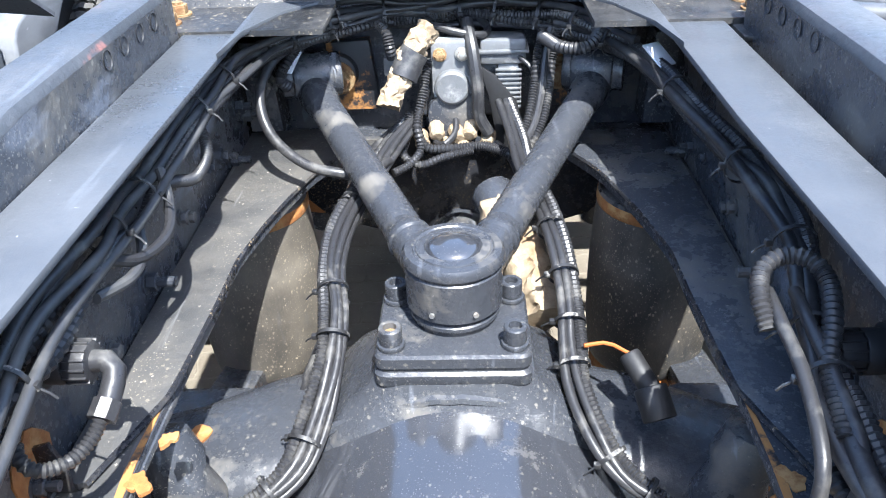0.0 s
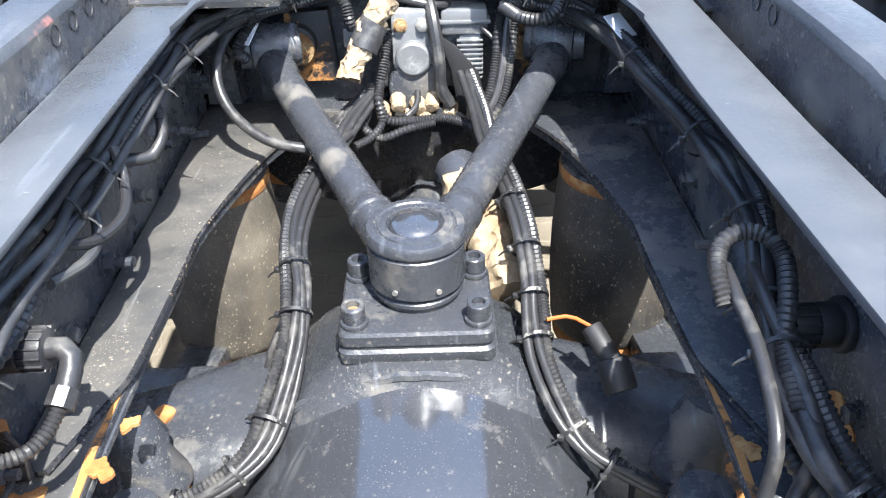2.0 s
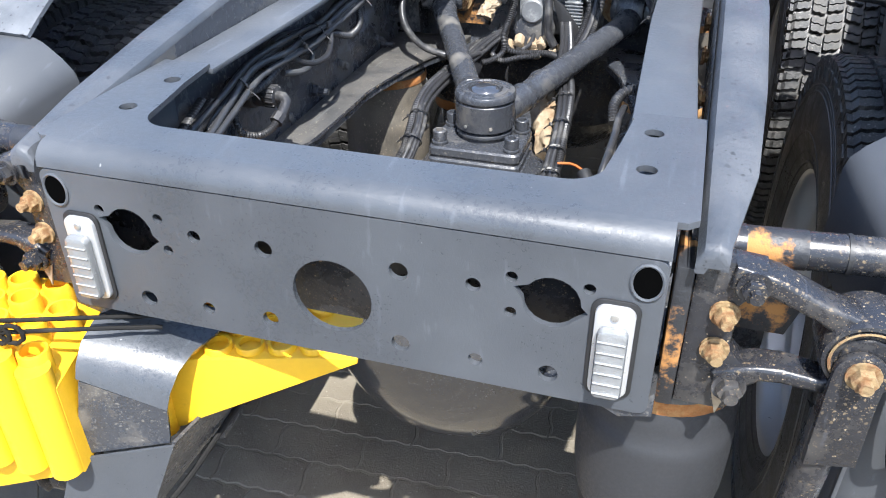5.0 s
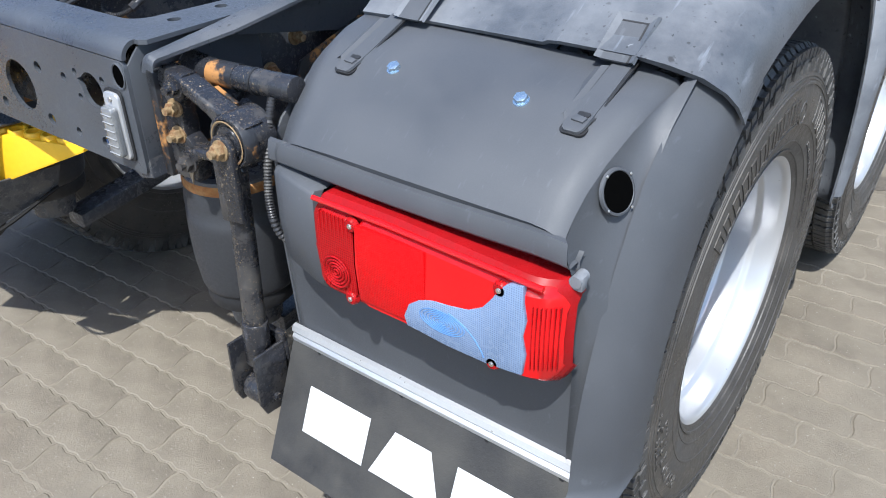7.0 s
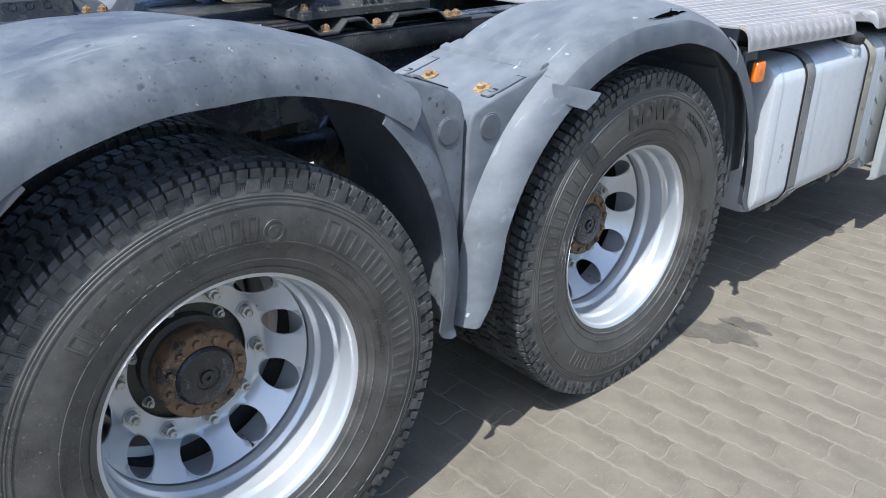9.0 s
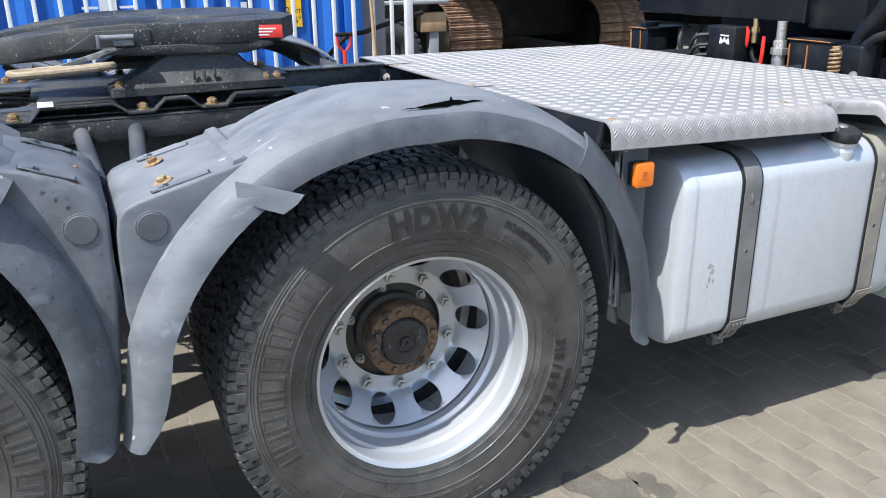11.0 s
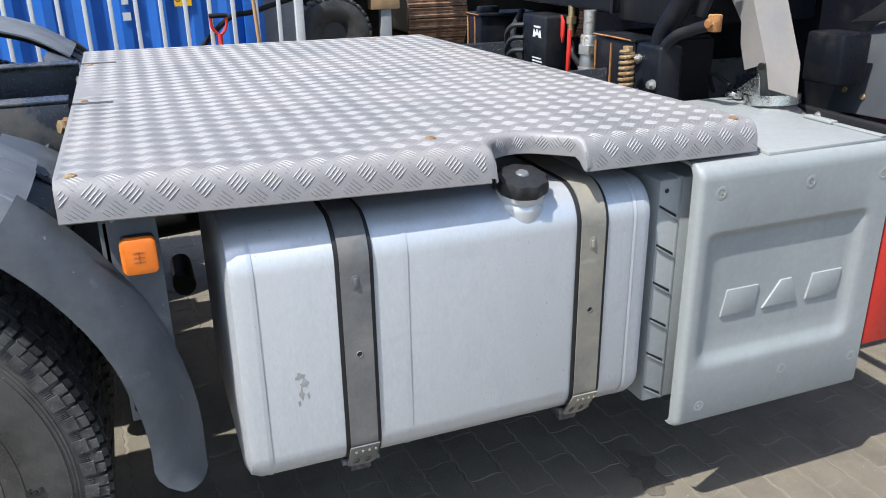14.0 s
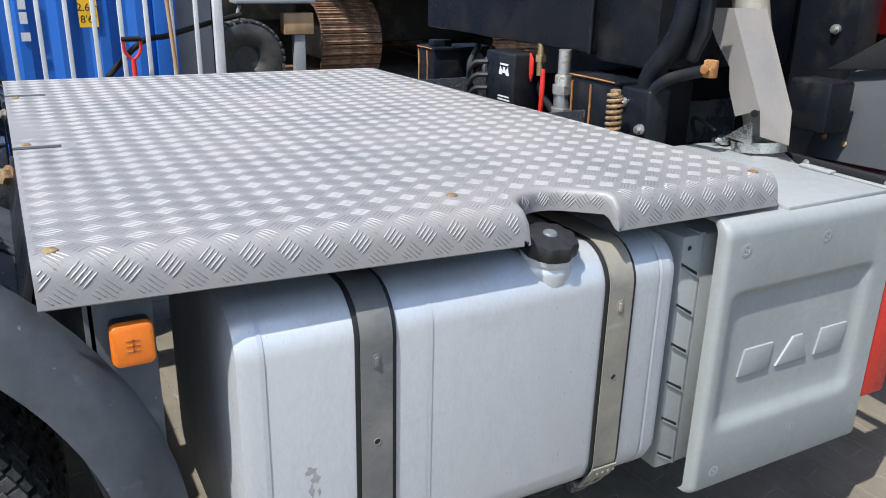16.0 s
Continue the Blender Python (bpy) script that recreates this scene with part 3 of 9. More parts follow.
cross = crossmember()
# added plate, so the holes in the rear face look dark inside
part("inner_liner", box(-0.384, 0.384, -0.712, -0.704, 0.88, 1.098, 0.002), M["bracket"], truck, "black backing plate added to darken the end crossmember's holes")
for s in (-1, 1):
    # marker lamps on the rear face
    x = s * 0.343
    lamp = part("marker_lamp", prism(rounded(x - 0.022, x + 0.022, 0.893, 1.018, 0.012), "y", -0.785, -0.775, 0.002), M["alu"], truck, "clear rectangular rear marker lamp on aluminium back plate")
    part("lens", prism(rounded(x - 0.017, x + 0.017, 0.900, 0.995, 0.008), "y", -0.800, -0.785, 0.005), M["whitelens"], lamp)
    for k in range(6):
        part("lens_rib", box(x - 0.015, x + 0.015, -0.8015, -0.7995, 0.908 + 0.0145 * k, 0.9095 + 0.0145 * k, 0.0003), M["alu"], lamp)
    part("screw", hexbolt((x, -0.785, 1.006), (0, -1, 0), 0.005, 0.003, False, seg=10), M["nut"], lamp)
    part("rubber_gasket", prism(rounded(x - 0.027, x + 0.027, 0.888, 1.023, 0.014), "y", -0.779, -0.7752, 0.001), M["rubber"], lamp)
    # slot in the corner of the pressing: black inset painted for its shaded inside
    slot = [(s * 0.371 + 0.017 * math.cos(radians(q)), 1.050 + 0.022 * math.sin(radians(q))) for q in range(0, 360, 15)]
    part("corner_slot", prism(slot, "y", -0.7756, -0.770), M["void"], truck, "corner slot of the crossmember, its shaded inside painted black")
    part("slot_rim", tube([(a_, -0.7757, b_) for a_, b_ in slot + slot[:1]], 0.0022, 6, straight=True), M["topgrey"], truck)
    # triangular end gusset under the corner
    g_bm = prism([(s * 0.33, 0.868), (s * 0.372, 0.868), (s * 0.398, 0.90), (s * 0.398, 0.862), (s * 0.36, 0.852)], "y", -0.77, -0.70, 0.002)
    part("end_gusset", g_bm, M["chassis"], truck)

# lead-on ramps outside the rails
for s in (-1, 1):
    prof = [(-0.758, 1.080), (-0.756, 1.088), (-0.752, 1.093), (-0.745, 1.0955), (-0.6, 1.112), (-0.4, 1.140), (-0.2, 1.166), (-0.11, 1.176), (0.0, 1.178), (0.35, 1.178)]
    xs_in, xs_out = 0.416, 0.478
    rings = []
    for k, (y, z) in enumerate(prof):
        grow = 0.012 * min(1, max(0, (y + 0.8) / 0.7))
        lo = 1.0 if k > 1 else z - 0.02
        lo = max(min(lo, z - 0.015), 0.98)
        lo = max(lo, z - 0.02 - 0.35 * max(0.0, y + 0.62))
        xs_in = 0.416
        xs_out = 0.478 - 0.03 * min(1, max(0, (-0.56 - y) / 0.18))
        rings.append([(s * xs_in, y, lo), (s * (xs_in - 0.001), y, z - 0.018), (s * (xs_in + 0.006), y, z - 0.005), (s * (xs_in + 0.02), y, z), (s * (xs_out + grow - 0.012), y, z), (s * (xs_out + grow), y, z - 0.008), (s * (xs_out + grow), y, z - 0.014), (s * (xs_out + grow - 0.008), y, z - 0.014), (s * (xs_out + grow - 0.008), y, z - 0.012), (s * (xs_in + 0.012), y, z - 0.012), (s * (xs_in + 0.009), y, lo)])
    bm = grid_mesh(rings, cap=True)
    bmesh.ops.recalc_face_normals(bm, faces=bm.faces[:])
    rp = part("lead_on_ramp", bm, M["ramp"], truck, "worn grey steel trailer lead-on ramp with red scuffs")
    side = []
    for k, (y, z) in enumerate(prof):
        xi = 0.416 - 0.0025
        lo = max(max(1.0, 0.98), z - 0.02 - 0.35 * max(0.0, y + 0.62)) if y > -0.7 else z - 0.02
        side.append([(s * xi, y, z - 0.014), (s * xi, y, lo)])
    part("ramp_side", grid_mesh(side, close_u=False), M["chassis"], rp, "black painted inner side of the ramp")
    for y, z in ((0.10, 1.150), (0.155, 1.150), (0.21, 1.150), (0.265, 1.150)):
        part("hole_ring", lathe([(0.0, -0.001), (0.011, -0.001), (0.012, 0.001)], (s * 0.4130, y, z), (-s, 0, 0), 14), M["rubber"], rp)
# bracket plates over the air bellows
BRC = -0.012
for s in (-1, 1):
    edge = [(0.312, -0.155), (0.307, -0.07), (0.304, 0.03), (0.303, 0.13), (0.285, 0.23), (0.263, 0.32), (0.238, 0.40), (0.20, 0.476), (0.185, 0.60)]
    outline = [(0.386, -0.44), (0.308, -0.44), (0.308, -0.36), (0.313, -0.25)] + [(x + 0.0015, y) for x, y in edge] + [(0.386, 0.60)]
    bm = prism([(s * x + BRC, y) for x, y in outline], "z", 0.8365, 0.845, 0.001)
    br = part("suspension_bracket", bm, M["chassis_dusty"] if s < 0 else M["chassis"], truck, "dusty black suspension bracket plate with rusted edge")
    rings = [[(x, y, 0.845), (x + s * 0.007, y, 0.845), (x + s * 0.007, y, 0.832), (x, y, 0.832)] for x, y, z in smooth_line([(s * x + BRC, y, 0.83) for x, y in [(0.3075, -0.44), (0.3125, -0.25)] + edge[:-1]], 0.02)]
    part("bracket_edge", grid_mesh(rings, cap=True), M["chassis"], br)
    over = [(0.384, -0.272), (0.358, -0.284), (0.352, -0.280)] + edge + [(0.384, 0.58)]
    part("flange_overlay", prism([(s * x + BRC, y) for x, y in over], "z", 0.8455, 0.854, 0.002), M["chassis_dusty"] if s < 0 else M["chassis"], br)
    part("overlay_edge", tube([(s * x + BRC, y, 0.850) for x, y in [(0.352, -0.2815)] + edge[:-1]], 0.0038, 6), M["bracket"], br)
    # rusted end tab
    tab = prism([(s * 0.386 + BRC, 0.846), (s * 0.386 + BRC, 0.905), (s * 0.370 + BRC, 0.91), (s * 0.360 + BRC, 0.88), (s * 0.362 + BRC, 0.848)], "y", -0.288, -0.282, 0.001)
    part("end_tab", tab, M["bracket"], br, "black bent end tab with rust behind it")
    part("tab_rust", moved(prism([(0.034 * math.cos(q) * (1 + 0.15 * math.sin(3 * q)), 0.042 * math.sin(q) * (1 + 0.12 * math.cos(5 * q))) for q in [radians(20 * k) for k in range(18)]], "x", -0.001, 0.001), Matrix.Translation((WEB[s] - s * 0.0012, -0.292, 0.882))), M["rust"], br, "orange rust on the web beside the tab")
    wedge = prism([(s * x + BRC, y) for x, y in ((0.309, -0.43), (0.334, -0.425), (0.330, -0.34), (0.318, -0.32), (0.323, -0.26), (0.318, -0.16), (0.3145, -0.16), (0.314, -0.25), (0.309, -0.36))], "z", 0.8452, 0.8464)
    part("rust_patch", wedge, M["rust_paint"], br, "flaking paint with orange rust")
    part("weld_line", tube([(WEB[s] - s * 0.006, -0.44, 0.847), (WEB[s] - s * 0.006, 0.58, 0.847)], 0.0035, 6), M["chassis_dusty"], br)

# bolts along the inner webs
for s in (-1, 1):
    for y, z, r, st in ((0.023, 0.886, 0.016, 0.024), (0.442, 0.862, 0.016, 0.02), (0.40, 0.888, 0.013, 0.012), (-0.105, 0.875, 0.012, 0.0), (0.17, 0.898, 0.011, 0.0), (0.20, 0.882, 0.011, 0.0), (-0.30, 0.87, 0.013, 0.012), (-0.315, 0.93, 0.012, 0.0), (0.52, 0.93, 0.018, 0.012), (0.56, 0.90, 0.018, 0.012), (0.33, 0.90, 0.010, 0.0)):
        part("rail_bolt", hexbolt((WEB[s], y, z), (-s, 0, 0), r * 0.8, r * 0.75, True, st), M["chassis"], truck)

# second crossmember with the rod mounts
mid = part("rod_crossmember", prism([(0.58, 0.822), (0.655, 0.822), (0.655, 1.062), (0.60, 1.062), (0.60, 1.050), (0.641, 1.050), (0.641, 0.834), (0.58, 0.834)], "x", -0.392, 0.392, 0.002), M["chassis"], truck, "black crossmember holding the upper V-rod")
# plate added for something dark here, sized to stop sun reaching the ground
part("lower_apron", prism([(-0.36, 0.825), (0.34, 0.825), (0.335, 0.74), (0.25, 0.655), (0.14, 0.62), (-0.16, 0.62), (-0.27, 0.655), (-0.355, 0.74)], "y", 0.606, 0.614, 0.002), M["bracket"], mid)
for s in (-1, 1):
    part("rod_mount", merge(cyl((s * 0.205 - 0.021, 0.64, 0.955), (s * 0.205 - 0.021, 0.60, 0.955), 0.042, 0.036, 24, 0.004), prism([(s * 0.15, 0.88), (s * 0.25, 0.88), (s * 0.245, 1.01), (s * 0.165, 1.015)], "y", 0.615, 0.64, 0.006)), M["rust_paint"], mid)
    part("rod_mount_bolt", hexbolt((s * 0.203 - 0.021, 0.598, 0.950), (0, -1, 0), 0.023, 0.016, True), M["gold"], mid, "large yellowish hex bolt")
    part("rod_eye", merge(cyl((s * 0.215 - 0.015, 0.572, 0.968), (s * 0.285 - 0.015, 0.552, 0.968), 0.041, seg=28, bev=0.006), cyl((s * 0.28 - 0.015, 0.556, 0.968), (s * 0.302 - 0.015, 0.55, 0.968), 0.036, seg=24), cyl((s * 0.20 - 0.015, 0.576, 0.968), (s * 0.216 - 0.015, 0.572, 0.968), 0.038, seg=24, bev=0.003)), M["chassis"], mid)
    part("side_bolt", hexbolt((s * 0.355, 0.56, 0.955), (0, -1, 0), 0.02, 0.014, True, 0.01), M["chassis"], mid)
    part("side_lug", prism([(s * 0.33, 0.86), (s * 0.392, 0.86), (s * 0.392, 1.03), (s * 0.34, 1.03)], "y", 0.565, 0.64, 0.006), M["chassis"], mid)
# gusset plate in front, with a hollow edge
edge = [(-0.3255, 0.235), (-0.316, 0.34), (-0.275, 0.45), (-0.19, 0.545), (-0.1, 0.575), (0.08, 0.575), (0.165, 0.545), (0.24, 0.45), (0.284, 0.34), (0.3005, 0.235)]
part("gusset_plate", prism(edge + [(0.3015, 0.24), (0.3015, 0.98), (-0.3265, 0.98), (-0.3265, 0.24)], "z", 1.1045, 1.1125, 0.001), M["topgrey"], truck, "grey steel gusset plate with hollow edge and bolts")
for x, y in ((-0.21, 0.60), (0.2, 0.60), (-0.27, 0.56), (0.26, 0.565), (-0.12, 0.66), (0.1, 0.66)):
    part("gusset_bolt", hexbolt((x, y, 1.1125), (0, 0, 1), 0.010, 0.007), M["topgrey"], truck)

# ---- axle with final-drive housing ----
def axle(yc):
    a = new("axle")
    a.parent = truck
    dome = lathe([(0.10, 0.10), (0.262, 0.085), (0.276, 0.07), (0.277, 0.05), (0.270, 0.035), (0.2665, 0.0), (0.2625, -0.06), (0.252, -0.125), (0.232, -0.175), (0.19, -0.215), (0.12, -0.242), (0.05, -0.250), (0.0, -0.251)], (CX, yc - 0.12, 0.492), (0, 1, 0), 72)
    part("final_drive_cover", dome, M["cover"], a, "glossy dark cast final-drive cover", sharp=60)
    rings = []
    for x, zc, hy, hz, yo in ((-0.62, 0.52, 0.075, 0.075, 0.0), (-0.47, 0.53, 0.10, 0.11, -0.03), (-0.36, 0.54, 0.115, 0.14, -0.05), (-0.25, 0.545, 0.125, 0.155, -0.02), (-0.15, 0.54, 0.125, 0.175, 0.0), (0, 0.54, 0.125, 0.18, 0.0), (0.15, 0.54, 0.125, 0.175, 0.0), (0.25, 0.545, 0.125, 0.155, -0.02), (0.36, 0.54, 0.115, 0.14, -0.05), (0.47, 0.53, 0.10, 0.11, -0.03), (0.62, 0.52, 0.075, 0.075, 0.0)):
        ring = []
        for k in range(24):
            t = 2 * math.pi * k / 24
            c, sn = math.cos(t), math.sin(t)
            e = 0.55
            ring.append((x + CX, yc + yo + hy * math.copysign(abs(c) ** e, c), zc + hz * math.copysign(abs(sn) ** e, sn)))
        rings.append(ring)
    part("axle_beam", grid_mesh(rings, cap=True), M["axle"], a, "dark axle beam with stone-chipped paint")
    rnd_w = random.Random(8)
    part("weld_ring", tube([(CX + (0.279 + rnd_w.uniform(-0.0012, 0.0012)) * math.cos(radians(t)), yc - 0.076, 0.492 + (0.279 + rnd_w.uniform(-0.0012, 0.0012)) * math.sin(radians(t))) for t in range(20, 161, 2)], 0.008, 8, straight=True), M["axle"], a)
    part("pad_flare", grid_mesh([[(CX + hx * x, yc + 0.003 + hy * y, z) for x, y in rounded(-1, 1, -1, 1, 0.4, 6)] for hx, hy, z in ((0.175, 0.13, 0.70), (0.135, 0.095, 0.755), (0.108, 0.08, 0.775), (0.1, 0.074, 0.79))], cap=True), M["axle"], a)
    base = new("ball_joint_base")
    base.parent = a
    part("base_plate", grid_mesh([[(CX + hx * x, yc + 0.003 + hy * y, z) for x, y in rounded(-1, 1, -1, 1, 0.16, 5)] for hx, hy, z in ((0.093, 0.070, 0.783), (0.0965, 0.0735, 0.788), (0.0965, 0.0735, 0.803), (0.0925, 0.0695, 0.807), (0.0925, 0.0695, 0.812), (0.095, 0.072, 0.814), (0.095, 0.072, 0.828), (0.092, 0.069, 0.832))], cap=True), M["axle"], base)
    for sx in (-1, 1):
        for yy, m in ((-0.046, M["axle"]), (0.052, M["axle"])):
            p = (CX + sx * 0.0755, yc + yy, 0.832)
            part("socket_screw", merge(cyl(p, (p[0], p[1], 0.839), 0.0175, seg=22, bev=0.002), lathe([(0.0145, 0), (0.0145, 0.019), (0.0132, 0.0205), (0.0085, 0.0205), (0.0078, 0.012), (0, 0.012)], (p[0], p[1], 0.840), (0, 0, 1), 20)), m, base)
    part("socket_rust", lathe([(0.0, 0.0), (0.0082, 0.0)], (CX - 0.0755, yc - 0.046, 0.8525), (0, 0, 1), 12), M["gold"], base)
    rod = new("v_rod")
    rod.parent = a
    part("ball_housing", lathe([(0.0, 0), (0.053, 0), (0.053, 0.006), (0.058, 0.01), (0.058, 0.015), (0.053, 0.019), (0.061, 0.025), (0.0615, 0.078), (0.0595, 0.08), (0.0595, 0.084), (0.0635, 0.086), (0.0635, 0.094), (0.06, 0.099), (0.051, 0.1), (0.049, 0.098), (0.047, 0.098), (0.046, 0.1), (0.036, 0.101), (0.0345, 0.098), (0.033, 0.0975)], (CX + 0.002, yc + 0.022, 0.832), (0, 0, 1), 56), M["axle"], rod, "black ball-joint housing with pressed cap")
    part("cap_dome", lathe([(0.0345, 0.0), (0.0335, 0.003), (0.028, 0.0075), (0.018, 0.0105), (0.008, 0.0115), (0, 0.0118)], (CX + 0.002, yc + 0.022, 0.929), (0, 0, 1), 40), M["cover"], rod, "shiny domed cap")
    for t in (-115, -65):
        p = Vector((CX + 0.002 + 0.0615 * math.cos(radians(t)), yc + 0.022 + 0.0615 * math.sin(radians(t)), 0.868))
        part("pin", cyl(p, p + Vector((math.cos(radians(t)), math.sin(radians(t)), 0)) * 0.003, 0.0035, seg=10), M["nut"], rod)
    for s in (-1, 1):
        p0, p1 = Vector((CX + s * 0.033, yc + 0.072, 0.868)), Vector((s * 0.243 - 0.013, yc + 0.535, 0.945))
        d = (p1 - p0).normalized()
        leg = [(0.030, 0.0), (0.030, 0.03), (0.0295, 0.06), (0.0325, 0.063), (0.0325, 0.07), (0.029, 0.078), (0.0275, 0.09)]
        n = 18
        leg += [(0.0275 + (0.0012 if k % 2 else 0), 0.09 + 0.006 * k) for k in range(n)]
        L = (p1 - p0).length
        leg += [(0.0275, 0.21), (0.0275, L - 0.05), (0.031, L - 0.045), (0.033, L - 0.02), (0.034, L)]
        part("rod_leg", lathe(leg, p0, d, 24, cap=True), M["axle"], rod, "black tubular V-rod leg with chipped paint")
    return a


rear_axle = axle(0.0)
part("front_axle_beam", merge(cyl((-0.62, 1.35, 0.52), (0.62, 1.35, 0.52), 0.085, seg=24), lathe([(0.26 * math.sin(radians(t)), -0.26 * math.cos(radians(t))) for t in range(0, 181, 10)], (CX, 1.33, 0.5), (0, 0, 1), 32)), M["axle"], truck)
part("drive_shaft", merge(cyl((0, 0.24, 0.62), (0, 1.1, 0.60), 0.06, seg=24), cyl((0, 0.2, 0.62), (0, 0.28, 0.62), 0.085, seg=24, bev=0.006)), M["chassis"], truck)

# ---- air bellows ----
def bellows(x, y, z0, z1, r, m, rusty=True, foot=0.78):
    b = new("air_bellows")
    b.parent = truck
    h = z1 - z0
    prof = [(0.62 * r, 0), ((foot - 0.06) * r, 0.0), (foot * r, 0.02 * h), ((foot + 1.0) / 2 * r, 0.06 * h), (0.97 * r, 0.12 * h), (1.01 * r, 0.25 * h), (1.025 * r, 0.45 * h), (1.02 * r, 0.62 * h), (1.008 * r, 0.70 * h), (1.0 * r, 0.705 * h), (0.995 * r, 0.82 * h), (0.965 * r, 0.93 * h), (0.93 * r, 0.985 * h), (0.90 * r, h)]
    part("bellows_body", lathe(prof, (x, y, z0), (0, 0, 1), 44), m, b, "dusty rubber air bellows")
    part("top_plate", lathe([(0, 0.006), (0.93 * r, 0.006), (0.955 * r, 0.0), (0.955 * r, -0.012), (0.9 * r, -0.016)], (x, y, z1 + 0.004), (0, 0, 1), 44), M["chassis"], b)
    part("top_ring", lathe([(0.9 * r, -0.02), (0.965 * r, -0.018), (0.975 * r, -0.010), (0.965 * r, 0.0), (0.955 * r, 0.002)], (x, y, z1 + 0.002), (0, 0, 1), 44), M["rust"], b, "rusted clamping ring")
    part("bottom_ring", lathe([(0.6 * r, -0.03), ((foot - 0.06) * r, -0.032), ((foot - 0.025) * r, -0.024), ((foot - 0.025) * r, -0.004), ((foot - 0.04) * r, 0.004), ((foot - 0.08) * r, 0.006)], (x, y, z0), (0, 0, 1), 44), M["rust"] if rusty else M["rubber"], b)
    part("piston", cyl((x, y, z0 - 0.10), (x, y, z0 - 0.015), 0.5 * r, 0.6 * r, 24), M["chassis"], b)
    return b


for s in (-1, 1):
    bellows(s * 0.354 - 0.018, 0.395, 0.475, 0.808, 0.110, M["bag"], foot=0.93)
    bellows(s * 0.408, -0.60, 0.565, 0.822, 0.106, M["bag_clean"], False, 0.92)
    bellows(s * 0.36, 1.05, 0.50, 0.82, 0.11, M["bag"])
    bellows(s * 0.36, 1.68, 0.50, 0.82, 0.11, M["bag_clean"])
    # carrier arms from the axle to the bellows
    part("bellows_carrier", merge(prism([(-0.56, 0.40), (-0.30, 0.43), (0.05, 0.50), (0.40, 0.46), (0.40, 0.49), (0.05, 0.58), (-0.12, 0.60), (-0.30, 0.48), (-0.56, 0.44)], "x", s * 0.36, s * 0.44, 0.008), box(s * 0.30, s * 0.50, -0.14, 0.12, 0.585, 0.635, 0.02)), M["axle"], truck)
    part("bump_stop", lathe([(0.0, 0), (0.045, 0), (0.047, 0.01), (0.035, 0.05), (0.041, 0.07), (0.033, 0.105), (0, 0.11)], (s * 0.325 + CX, -0.145, 0.66), (s * 0.25, 0.2, 1), 20), M["chassis"], truck)
    part("bump_stop", lathe([(0.0, 0), (0.036, 0), (0.037, 0.04), (0.03, 0.06), (0, 0.065)], (s * 0.30 + CX, -0.255, 0.70), (s * 0.1, 0, 1), 20), M["chassis"], truck)
    part("spring_clamp", merge(box(s * 0.25, s * 0.40, -0.16, -0.10, 0.60, 0.655, 0.01), box(s * 0.27, s * 0.33, -0.28, -0.20, 0.64, 0.70, 0.012)), M["rust_paint"], truck)

# lower link seen under the crossmember
part("lower_link", merge(cyl((-0.10, -0.30, 0.50), (0.42, -0.30, 0.455), 0.028, seg=20), cyl((-0.12, -0.335, 0.50), (-0.12, -0.265, 0.50), 0.05, seg=24, bev=0.006), prism([(-0.16, 0.44), (-0.08, 0.44), (-0.05, 0.60), (-0.2, 0.62)], "y", -0.33, -0.27, 0.01)), M["chassis"], truck, "black transverse suspension link")

# ---- shock absorber, bracket and mudguard tube at the rear corners ----
def rib(pts, widths, y0, y1, s):
    """A cast arm: outline along a centre line with given half widths, pulled from y0 to y1 with rounded edges."""
    up, dn = [], []
    for i, (x, z) in enumerate(pts):
        a, b = Vector(pts[max(i - 1, 0)]), Vector(pts[min(i + 1, len(pts) - 1)])
        d = (b - a).normalized()
        nrm = Vector((-d.y, d.x)) * widths[i]
        up.append((s * (x + nrm.x), z + nrm.y))
        dn.append((s * (x - nrm.x), z - nrm.y))
    return prism(up + dn[::-1], "y", y0, y1, 0.007, 3)


